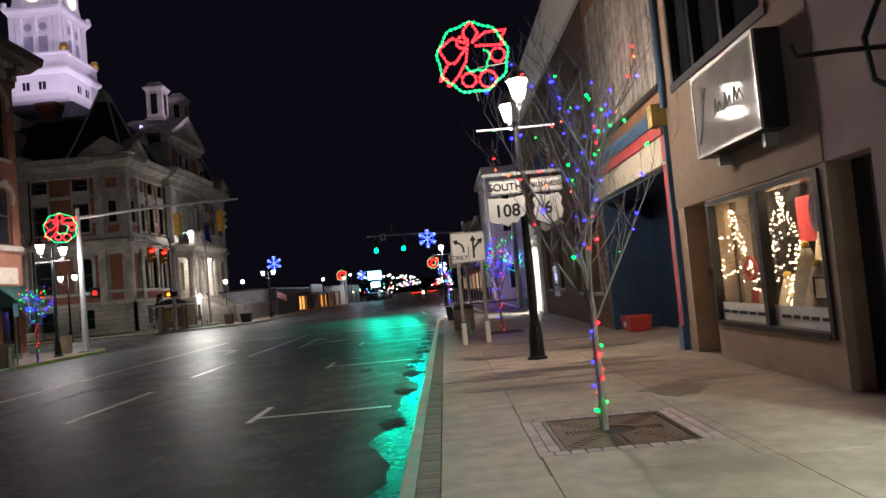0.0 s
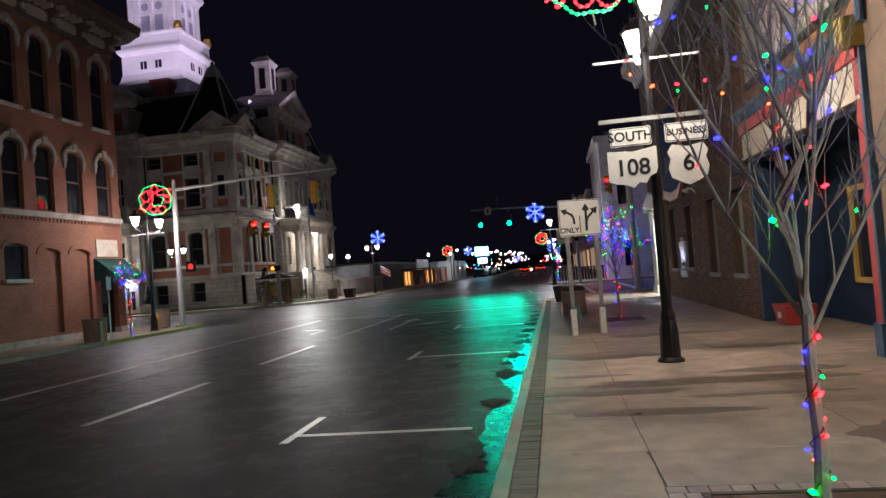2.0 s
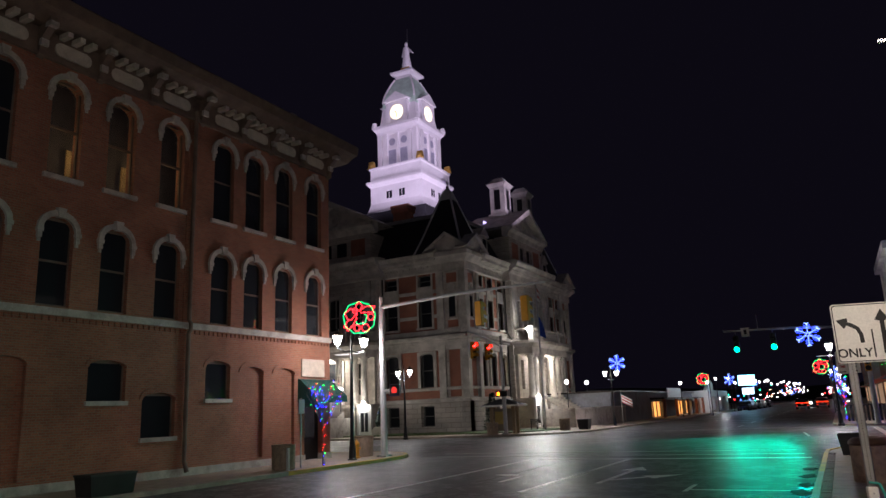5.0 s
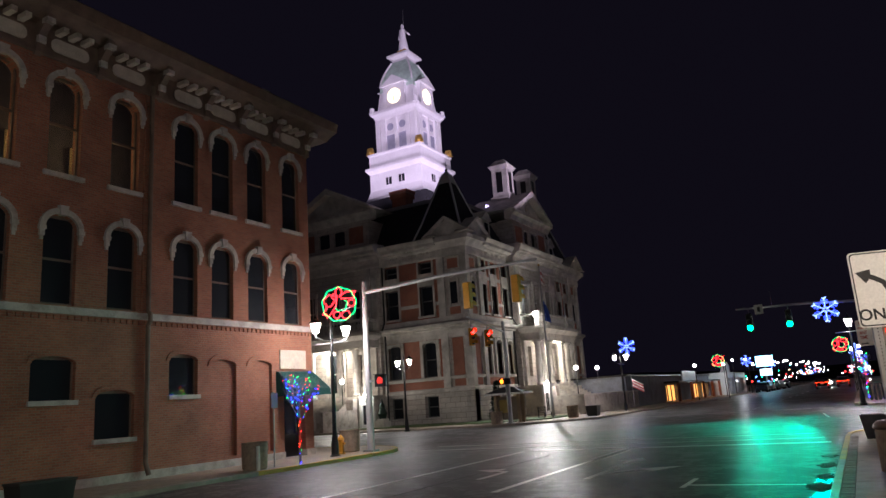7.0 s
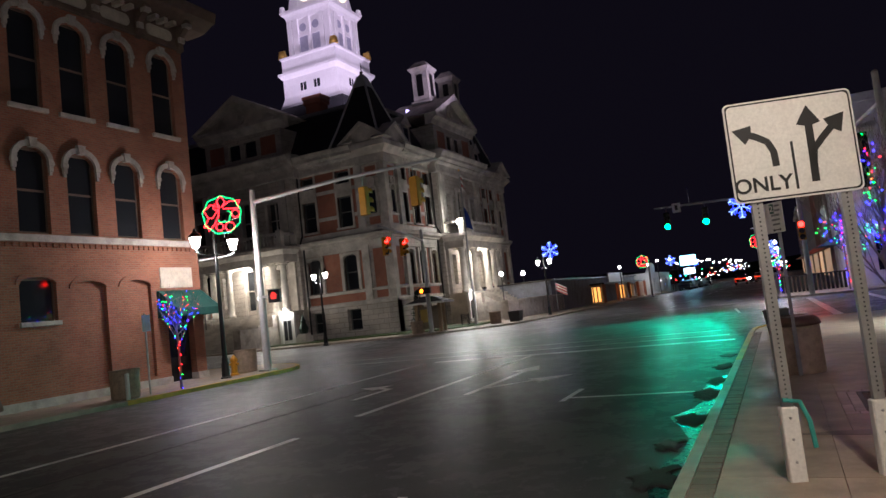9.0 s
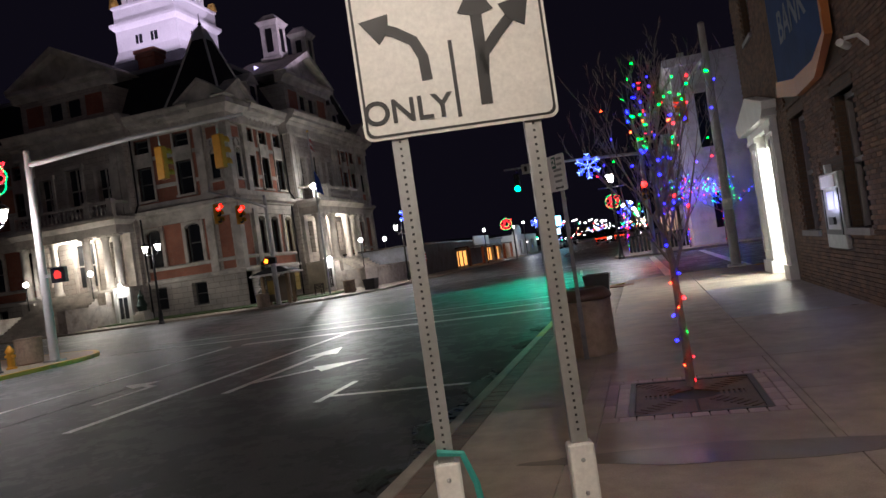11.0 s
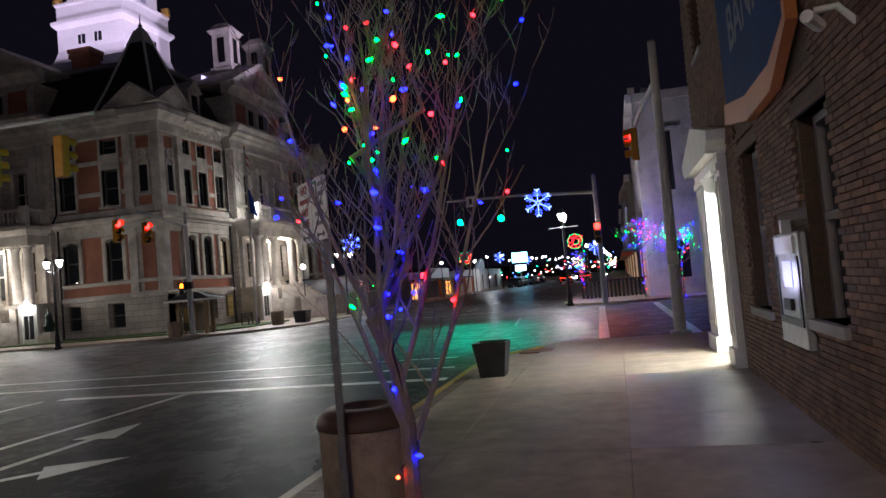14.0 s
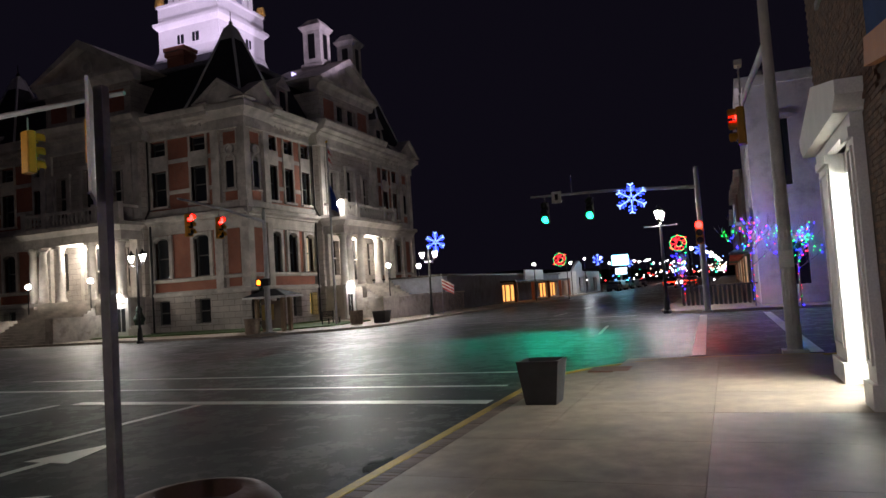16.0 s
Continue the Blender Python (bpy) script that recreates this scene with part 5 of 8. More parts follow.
for x, y, z, w, h, c, lab, name in ((0.35, 11.15, 0.55, 0.3, 0.55, (0.45, 0.05, 0.05), "small red gift box", "gift_box"), (0.75, 10.15, 1.75, 0.5, 0.65, (0.6, 0.05, 0.06), "red fabric hanging", "hanging"), (0.3, 10.8, 0.55, 0.26, 0.5, (0.42, 0.3, 0.14), "golden parcel", "gift_box"), (1.5, 10.7, 0.55, 0.7, 1.0, (0.1, 0.07, 0.05), "dark wooden cabinet", "cabinet")):
    tagged(part(name, M().bevel_box((FRONT + x, y - w / 2, z), (FRONT + x + w * 0.5, y + w / 2, z + h), 0.02), surf("display_colour", c, 0.6, vary=0.3, coarse=6)), lab + " in the shop window", name.replace("_", " "))
# a small red wreath and a framed picture
wr = M().loft([[(FRONT + 0.4 + 0.035 * math.cos(b_), 11.3 + (0.17 + 0.035 * math.sin(b_)) * math.cos(a_), 1.42 + (0.17 + 0.035 * math.sin(b_)) * math.sin(a_)) for b_ in [2 * math.pi * j / 8 for j in range(8)]] for a_ in [2 * math.pi * i / 24 for i in range(24)]], close=True)
tagged(part("small_wreath", wr, surf("red_berry", (0.5, 0.06, 0.05), 0.6, vary=0.5, coarse=30)), "red berry wreath hanging in the shop window", "wreath")
pic = thing("picture", (FRONT + 0.22, 8.95, 0.98), "cream picture in a dark frame in the shop window", "picture")
part("frame", M().box((0, -0.17, 0), (0.03, 0.17, 0.03)).box((0, -0.17, 0.27), (0.03, 0.17, 0.3)).box((0, -0.17, 0.03), (0.03, -0.14, 0.27)).box((0, 0.14, 0.03), (0.03, 0.17, 0.27)), DARKFRAME, pic)
part("sheet", M().box((0.01, -0.14, 0.03), (0.02, 0.14, 0.27)), CLOTH, pic)
tagged(part("hanging_sign", M().loft([[(FRONT + d_, 9.02 + 0.16 * math.cos(a), 2.1 + 0.26 * math.sin(a)) for a in [2 * math.pi * i / 20 for i in range(20)]] for d_ in (0.3, 0.34)]), surf("plum_sign", (0.12, 0.08, 0.12), 0.5)), "dark oval hanging sign in the shop window", "sign")
tagged(part("ceiling_spot", M().lathe(FRONT + 0.45, 10.7, [(0.05, 2.6), (0.06, 2.66), (0.06, 2.75)], 10), glow("spot_glass", (1.0, 0.93, 0.8), 30)), "small bright ceiling spot over the window display", "spotlight")
point_lamp("shop_lamp", (FRONT + 0.4, 9.7, 2.55), 60, (1.0, 0.8, 0.55), 0.06)
# the box sign on its brackets
sign = thing("shop_sign", (FRONT, 9.85, 3.79), "white lit-box shop sign with grey script, dark metal sides", "sign")
part("case", M().box((-0.34, -1.1, -0.63), (-0.02, 1.1, 0.63)), DARKFRAME, sign)
part("face", M().box((-0.36, -1.05, -0.58), (-0.34, 1.05, 0.58)), surf("sign_face_acrylic", (0.5, 0.47, 0.43), 0.02, vary=0.15, coarse=2, bump=0.0), sign, "pale glossy sign face")
part("trim", M().box((-0.375, -1.1, -0.63), (-0.34, 1.1, -0.58)).box((-0.375, -1.1, 0.58), (-0.34, 1.1, 0.63)).box((-0.375, -1.1, -0.58), (-0.34, -1.05, 0.58)).box((-0.375, 1.05, -0.58), (-0.34, 1.1, 0.58)), STEEL, sign)
GREYINK = surf("grey_ink", (0.25, 0.25, 0.24), 0.6)
for k in range(7):
    part("motif", M().tube([(-0.366, 0.95 - 0.05 * k, -0.42 + 0.11 * k), (-0.366, 0.8 - 0.04 * k, -0.2 + 0.09 * k), (-0.366, 0.72, 0.1 + 0.05 * k)], 0.012, 5), GREYINK, sign)
for k, (u, l) in enumerate(((0.3, 0.3), (-0.05, 0.24), (-0.36, 0.3))):
    part("writing", M().tube([(-0.366, u, -0.14), (-0.366, u - 0.06, 0.1), (-0.366, u - 0.12, -0.1), (-0.366, u - 0.2, 0.03), (-0.366, u - l, -0.12)], 0.009, 5), GREYINK, sign)
for u in (-0.75, 0.75):
    part("bracket", M().box((-0.2, u - 0.04, -0.8), (0.0, u + 0.04, -0.63)), STEEL, sign)
hook = thing("sign_bracket", (FRONT, 6.65, 3.45), "black iron scroll bracket on the stucco wall", "bracket")
part("arm", M().tube([(0, 0, 0.0), (-0.5, 0, 0.0), (-0.95, 0, -0.02), (-1.0, 0, 0.1)], 0.025, 8), BLACK, hook)
part("stay", M().tube([(-0.05, 0, 0.6), (-0.3, 0, 0.1), (-0.25, 0, -0.3), (0.0, 0, -0.45)], 0.03, 8), BLACK, hook)

# the red and blue shop front
corner_shop = thing("painted_shop", (FRONT, 0, 0), "shop front with red and blue trim and recessed navy entrance", "shop")
part("wall", pierced(M(), "y", 0, 0.35, 13.3, 19.4, 4.5, 9.5, []), ORANGEBRICK, corner_shop, "orange brick upper wall")
part("recess_back", M().box((1.3, 13.3, 0), (1.5, 19.4, 3.42)), NAVY, corner_shop, "navy-painted back of the recessed entrance")
part("recess_side", M().box((0.0, 19.2, 0), (1.3, 19.4, 3.42)), NAVY, corner_shop)
part("recess_ceiling", M().box((0.0, 13.3, 3.42), (1.5, 19.4, 3.5)), NAVY, corner_shop)
part("body", M().box((1.5, 13.3, 0), (9, 19.4, 9.4)), DARKROOM, corner_shop)
part("fascia", M().box((-0.12, 13.3, 3.5), (0.35, 19.4, 3.56)).box((-0.08, 13.4, 3.56), (0.35, 19.4, 4.05)), CREAM, corner_shop, "cream fascia panel")
part("band", M().box((-0.14, 13.3, 4.05), (0.35, 19.4, 4.28)), REDPAINT, corner_shop, "red painted band")
part("band", M().prism([(0.35, 4.28), (-0.18, 4.28), (-0.28, 4.42), (-0.28, 4.5), (0.35, 4.56)], "y", 13.3, 19.4), BLUEPAINT, corner_shop, "blue painted cornice")
part("end_block", M().box((-0.3, 13.24, 4.2), (0.0, 13.5, 4.62)), surf("ochre_paint", (0.5, 0.34, 0.06), 0.5), corner_shop)
post = part("post", M().box((-0.1, 13.32, 0.45), (0.1, 13.5, 4.2)), REDPAINT, corner_shop, "red painted post with blue foot")
part("foot", M().box((-0.13, 13.29, 0), (0.13, 13.53, 0.45)), BLUEPAINT, post)
part("blue_edge", M().box((-0.1, 13.25, 0.45), (0.1, 13.32, 4.2)), BLUEPAINT, post)
dr = part("door", M().box((1.22, 14.2, 0), (1.3, 15.1, 2.1)), WHITEPAINT, corner_shop, "white door in the recess")
part("door_post", M().box((1.1, 15.15, 0), (1.3, 15.3, 3.4)), REDPAINT, corner_shop)
wn = part("window", M().box((1.24, 15.6, 0.9), (1.29, 17.3, 2.5)), GLASS, corner_shop)
part("frame", M().box((1.18, 15.5, 0.8), (1.3, 15.6, 2.6)).box((1.18, 17.3, 0.8), (1.3, 17.4, 2.6)).box((1.18, 15.6, 2.5), (1.3, 17.3, 2.6)).box((1.18, 15.6, 0.8), (1.3, 17.3, 0.9)), surf("yellow_frame", (0.55, 0.36, 0.08), 0.5), wn)
for i in range(30):
    y = 13.5 + 0.178 * i
    o = part("siding_board", M().box((-0.05 - 0.012 * (i % 2), y, 5.05), (0.0, y + 0.168, 8.4)), SIDING, corner_shop)
part("siding_sill", M().box((-0.08, 13.45, 4.93), (0.0, 18.9, 5.05)), DARKFRAME, corner_shop)
bin_ = thing("red_crate", (5.35, 18.5, 0), "low red plastic crate in the shop recess", "crate")
part("body", M().frustum(0, 0, 0, 0.34, 0.25, 0.36, 0.3, 0.42), REDPAINT, bin_)
part("lid", M().box((-0.31, -0.43, 0.34), (0.31, 0.43, 0.39)), REDPAINT, bin_)
part("patch", M().box((-0.315, -0.1, 0.12), (-0.29, 0.06, 0.24)), SIGNWHITE, bin_)

# the bank: brown brick, white cornice, lit white doorway
bank = thing("bank", (FRONT, 0, 0), "brown brick bank with glowing white panelled doorway", "bank")
BANKWIN = [(23.0, 24.0, 0.98, 3.0), (26.3, 27.3, 1.1, 3.08), (29.25, 30.45, 1.05, 3.2), (20.2, 21.2, 1.0, 3.0)]
DOORWAY = (31.85, 35.1, 0.0, 3.3)
upper = [(y, y + 1.0, 5.6, 7.6) for y in (20.2, 23.0, 33.1)]
part("wall", pierced(M(), "y", 0.02, 0.4, 19.4, 35.7, 0, 9.3, BANKWIN + [DOORWAY] + upper), BROWNBRICK, bank, "mortar backing of the brick wall")
part("side_wall", M().box((0.4, 35.3, 0), (12, 35.7, 9.3)), BROWNBRICK, bank, "brown brick side wall")
part("body", M().box((1.6, 19.4, 0), (12, 35.3, 9.2)), DARKROOM, bank)
part("cornice", M().prism([(0.4, 9.2), (-0.1, 9.2), (-0.2, 9.5), (-0.6, 9.75), (-0.65, 10.1), (0.4, 10.3)], "y", 19.4, 36.2), WHITEPAINT, bank, "white projecting cornice")
BANKTRIM = surf("dull_window_paint", (0.3, 0.28, 0.27), 0.6, vary=0.15, coarse=3, fine=40)
for y0, y1, z0, z1 in BANKWIN + upper:
    w = part("window", M().box((0.24, y0, z0), (0.28, y1, z1)), GLASS, bank)
    part("frame", M().box((0.16, y0, z0), (0.27, y0 + 0.08, z1)).box((0.16, y1 - 0.08, z0), (0.27, y1, z1)).box((0.16, y0 + 0.08, z1 - 0.08), (0.27, y1 - 0.08, z1)).box((0.16, y0 + 0.08, (z0 + z1) / 2 - 0.04), (0.27, y1 - 0.08, (z0 + z1) / 2 + 0.04)), BANKTRIM, w)
    part("sill", M().box((-0.06, y0 - 0.08, z0 - 0.1), (0.3, y1 + 0.08, z0)), BANKTRIM, w)
    part("lintel", M().box((-0.015, y0 - 0.12, z1), (0.3, y1 + 0.12, z1 + 0.16)), BROWNBRICK, w)
y0, y1, z0, z1 = DOORWAY
part("lintel", M().box((-0.12, y0 - 0.04, 3.3), (0.1, y1 + 0.04, 3.46)), WHITEPAINT, bank)
way = part("doorway", M().box((-0.1, y0 - 0.02, 0.3), (0.1, y0 + 0.5, 3.3)).box((-0.16, y0 - 0.05, 0.0), (0.12, y0 + 0.54, 0.3)), WHITEPAINT, bank, "white pilaster of the doorway")
part("pilaster", M().box((-0.1, y1 - 1.1, 0.3), (0.1, y1 + 0.02, 3.3)).box((-0.16, y1 - 1.14, 0.0), (0.12, y1 + 0.05, 0.3)), WHITEPAINT, way)
for a, b in ((y0 + 0.08, y0 + 0.42), (y1 - 1.0, y1 - 0.1)):
    part("moulding", M().box((-0.125, a, 0.5), (-0.1, a + 0.05, 3.1)).box((-0.125, b - 0.05, 0.5), (-0.1, b, 3.1)).box((-0.125, a + 0.05, 0.5), (-0.1, b - 0.05, 0.55)).box((-0.125, a + 0.05, 3.05), (-0.1, b - 0.05, 3.1)), WHITEPAINT, way)
    part("capital", M().box((-0.15, a - 0.12, 3.18), (-0.1, b + 0.12, 3.3)), WHITEPAINT, way)
part("hood", M().prism([(y0 - 0.15, 3.46), (y1 + 0.15, 3.46), (y1 + 0.15, 3.5), (y1 + 0.4, 3.62), (y1 + 0.45, 3.78), ((y0 + y1) / 2, 4.2), (y0 - 0.45, 3.78), (y0 - 0.4, 3.62), (y0 - 0.15, 3.5)], "x", -0.3, 0.02), WHITEPAINT, way, "white pedimented hood")
part("reveal", M().box((0.1, y0 + 0.44, 0), (1.5, y0 + 0.5, 3.0)).box((0.1, y1 - 1.1, 0), (1.5, y1 - 1.04, 3.0)).box((0.1, y0 + 0.44, 3.0), (1.5, y1 - 1.04, 3.3)).box((1.5, y0 + 0.44, 0), (1.58, y1 - 1.04, 3.3)), WHITEPAINT, way, "bright white panelled recess")
part("ceiling_light", M().box((0.25, y0 + 0.65, 2.93), (1.2, y1 - 1.25, 2.99)), glow("doorway_light", (0.95, 1.0, 0.93), 60), way, "fluorescent ceiling panel of the doorway")
part("banner", M().prism([(26.8, 3.95), (27.6, 3.72), (29.0, 3.72), (30.5, 3.95), (30.6, 6.6), (26.8, 6.6)], "x", -0.1, -0.02), surf("blue_sign_face", (0.012, 0.05, 0.17), 0.75, vary=0.2, coarse=1.5, ior=1.2), bank, "dark blue wall sign with faded white outline letters")
part("banner_edge", M().prism([(26.7, 3.9), (27.6, 3.46), (29.0, 3.42), (30.6, 3.68), (30.5, 3.95), (29.0, 3.73), (27.6, 3.73), (26.8, 3.97), (26.8, 6.6), (26.7, 6.6)], "x", -0.13, -0.02), surf("orange_sign", (0.5, 0.16, 0.03), 0.5, vary=0.2), bank, "orange curved edge of the wall sign")
word = lettering("BANK", 0.8)
lw = part("letters", word, surf("faded_sign_white", (0.1, 0.14, 0.22), 0.7), bank)
lw.matrix_basis = pose(-0.106, 28.7, 4.75, 0, 0, -90)
atm = thing("cash_machine", (FRONT, 27.97, 0.78), "steel cash machine set in the brick wall", "cash machine")
part("case", M().bevel_box((-0.07, -0.58, 0.0), (0.02, 0.58, 1.2), 0.02), STEEL, atm)
part("surround", M().box((-0.085, -0.5, 0.3), (-0.07, -0.42, 0.95)).box((-0.085, 0.42, 0.3), (-0.07, 0.5, 0.95)).box((-0.085, -0.5, 0.22), (-0.07, 0.5, 0.3)), BLACK, atm)
part("screen", M().box((-0.078, -0.2, 0.62), (-0.07, 0.2, 0.9)), glow("cash_screen", (0.5, 0.5, 0.9), 0.7), atm, "faintly glowing screen")
part("keypad", M().box((-0.11, -0.15, 0.38), (-0.07, 0.15, 0.5)), BLACK, atm)
part("topper", M().box((-0.09, -0.4, 0.98), (-0.07, 0.4, 1.16)), SIGNWHITE, atm)
part("lamp_post", M().box((-0.1, -0.04, 1.2), (0.0, 0.04, 1.34)), STEEL, atm)
point_lamp("screen_light", (FRONT - 0.3, 28.15, 1.5), 9, (0.6, 0.6, 1.0), 0.15)
camr = thing("security_camera", (FRONT, 25.3, 3.38), "white security camera on a bent wall arm", "security camera")
part("arm", M().tube([(0.0, 0, 0.0), (-0.12, 0, 0.14), (-0.26, 0.05, 0.14)], 0.026, 8), WHITEPAINT, camr)
part("body", M().tube([(-0.2, 0.17, 0.06), (-0.34, -0.05, 0.08)], 0.05, 10), WHITEPAINT, camr)


# ---- lamps of the street ----
def lantern(parent, at, lit=LANTERN):
    x, y, z = at
    g = part("lantern", M().lathe(x, y, [(0.10, z), (0.19, z + 0.34), (0.19, z + 0.36)], 8), lit, parent, "glowing lantern glass")
    part("cap", M().lathe(x, y, [(0.23, z + 0.36), (0.24, z + 0.39), (0.15, z + 0.5), (0.05, z + 0.56), (0.07, z + 0.6), (0.02, z + 0.68)], 8), BLACK, g)
    part("cup", M().lathe(x, y, [(0.03, z - 0.16), (0.05, z - 0.06), (0.12, z)], 8), BLACK, g)


def street_lamp(at, z, watts, spread=0.93, turn=0.0, banner=True, colour=WARM, split=True):
    lamp = thing("street_lamp", (at[0], at[1], 0), "black street lamp with two glowing lanterns on a crossarm", "street lamp", "street lamps", turn)
    part("base", M().lathe(0, 0, [(0.2, -0.1), (0.2, 0.03), (0.15, 0.07), (0.135, 0.5), (0.11, 0.62), (0.118, 0.68), (0.085, 0.78)], 12), BLACK, lamp, "fluted cast base")
    part("pole", M().tube([(0, 0, 0.7), (0, 0, z + 0.25), (0, 0, z + 0.75)], [0.085, 0.06, 0.03], 10), BLACK, lamp)
    part("crossarm", M().tube([(0, -spread, z - 0.12), (0, -spread * 0.5, z - 0.26), (0, 0, z - 0.2), (0, spread * 0.5, z - 0.26), (0, spread, z - 0.12)], 0.03, 8), BLACK, lamp)
    for s in (-1, 1):
        lantern(lamp, (0, s * spread, z))
    if banner:
        part("banner_arm", M().tube([(-0.78, 0, z - 0.33), (0.78, 0, z - 0.33)], 0.02, 8), GREYPOLE, lamp)
    m = pose(at[0], at[1], 0, 0, 0, turn)
    for s in ((-1, 1) if split else (0,)):
        p = m @ Vector((0, s * spread, z + 0.0))
        point_lamp("lantern_lamp", (p.x, p.y, z - 0.22 if not split else z - 0.2), watts, colour, 0.12)
    return lamp


street_lamp((2.2, 14.1), 4.92, 330, colour=(1.0, 0.85, 0.72))
street_lamp((2.3, -12.0), 4.85, 420, colour=COOL)
street_lamp((-17.0, 32.1), 4.6, 210)
# added lamp, never in view, lifts the brick front a little
street_lamp((-17.0, 4.0), 4.6, 15)
street_lamp((-27.6, 53.4), 4.5, 110, 0.7, 70, False)
street_lamp((-16.6, 69.8), 4.2, 500, 0.5, 90, True, split=False)
street_lamp((0.5, 58.6), 4.5, 1800, 0.6, 0, True, split=False)
point_lamp("facade_floodlight", (-23.3, 70.9, 9.2), 80, (1.0, 0.97, 0.92), 0.2)
spot_lamp("street_floodlight", (-23.9, 71.2, 9.1), (-4.0, 45.0, 0.0), 4600, (1.0, 0.97, 0.93), 104, 0.07, 0.4)
point_lamp("shop_lamp", (FRONT + 0.9, 2.6, 2.4), 1400, (0.82, 1.0, 0.9), 0.3)


# ---- signs beside the walk ----
def flat_plate(name, poly, parent, material, y0, y1, label=""):
    return part(name, M().prism(poly, "y", y0, y1), material, parent, label)


route = thing("route_sign", (2.2, 13.92, 0), "white route signs on a steel bar across the lamp post", "road sign")
part("bar", M().box((-0.78, -0.02, 3.62), (0.8, 0.03, 3.68)), STEEL, route, "steel sign bar")
for name, word, cx, z0, z1, w, size in (("plate", "SOUTH", -0.34, 3.25, 3.53, 0.6, 0.2), ("plate", "BUSINESS", 0.46, 3.25, 3.53, 0.61, 0.135)):
    p = part(name, M().prism(rounded(cx - w / 2, z0, cx + w / 2, z1, 0.03), "y", -0.045, -0.03), SIGNWHITE, route, "white plate lettered " + word)
    part("border", M().loft([[(x, -0.048, z) for x, z in rounded(cx - w / 2 + k, z0 + k, cx + w / 2 - k, z1 - k, 0.025)] for k in (0.012, 0.022)], cap=False), SIGNBLACK, p)
    t = part("letters", lettering(word, size), SIGNBLACK, p)
    t.location = (cx, -0.049, (z0 + z1) / 2)
ohio = [(-0.36, 0.27), (-0.1, 0.26), (0.0, 0.24), (0.16, 0.27), (0.36, 0.3), (0.36, -0.02), (0.33, -0.1), (0.24, -0.14), (0.18, -0.24), (0.08, -0.22), (0.0, -0.3), (-0.12, -0.24), (-0.26, -0.22), (-0.36, -0.18)]
shield = [(-0.22, 0.29), (0.0, 0.25), (0.22, 0.29), (0.29, 0.18), (0.25, 0.08), (0.29, -0.06), (0.25, -0.2), (0.12, -0.27), (0.0, -0.32), (-0.12, -0.27), (-0.25, -0.2), (-0.29, -0.06), (-0.25, 0.08), (-0.29, 0.18)]
for poly, word, cx, lab in ((ohio, "108", -0.34, "white state-outline route marker 108"), (shield, "6", 0.46, "white shield route marker 6")):
    p = part("marker", M().prism([(cx + x, 2.92 + z) for x, z in poly], "y", -0.045, -0.03), SIGNWHITE, route, lab)
    t = part("letters", lettering(word, 0.34), SIGNBLACK, p)
    t.location = (cx, -0.049, 2.92)
    part("backing", M().prism([(cx + 1.03 * x, 2.92 + 1.03 * z) for x, z in poly], "y", -0.028, -0.018), BLACK, p)

lane_sign = thing("lane_sign", (1.225, 18.8, 0), "white lane-use sign on two perforated steel posts", "road sign", "", 17)
PERF = surf("perforated_post", (0.32, 0.32, 0.31), 0.5, metal=0.5, vary=0.2)
for x, h in ((-0.33, 2.75), (0.325, 2.75)):
    post = part("post", M().box((x - 0.04, -0.026, 0.5), (x + 0.04, 0.026, h)), PERF, lane_sign, "perforated square steel post")
    part("sleeve", M().bevel_box((x - 0.064, -0.045, -0.03), (x + 0.064, 0.045, 0.56), 0.01), SIGNWHITE, post, "white painted post sleeve")
    holes_ = M()
    for k in range(60):
        z = 0.62 + k * 0.035
        holes_.box((x - 0.006, -0.0275, z), (x + 0.006, -0.026, z + 0.012))
    o = part("perforation", holes_, BLACK, post)
    o["kind"] = "stuff"
    for z in (0.15, 0.32, 0.48):
        part("bolt", M().ball((x, -0.047, z), 0.012, 6, 4), STEEL, post)
part("tape", M().tube([(-0.37, -0.05, 0.62), (-0.25, -0.05, 0.6), (-0.2, -0.06, 0.45), (-0.18, -0.05, 0.25)], 0.018, 6), surf("green_tape", (0.05, 0.35, 0.3), 0.6), lane_sign, "torn green tape on the post")
plate = part("plate", M().prism(rounded(-0.457, 2.14, 0.457, 2.902, 0.04), "y", -0.045, -0.028), SIGNWHITE, lane_sign, "white sign plate")
plate.matrix_basis = pose(-0.02, 0, -0.08) @ Matrix.Diagonal((1.04, 1.0, 1.04, 1.0))
part("border", M().loft([[(x, -0.048, z) for x, z in rounded(-0.457 + k, 2.14 + k, 0.457 - k, 2.902 - k, 0.035)] for k in (0.012, 0.024)], cap=False), SIGNBLACK, plate)
t = part("letters", lettering("ONLY", 0.155), SIGNBLACK, plate)
t.location = (-0.24, -0.049, 2.26)
part("divider", M().box((-0.012, -0.05, 2.2), (0.006, -0.046, 2.56)), SIGNBLACK, plate)


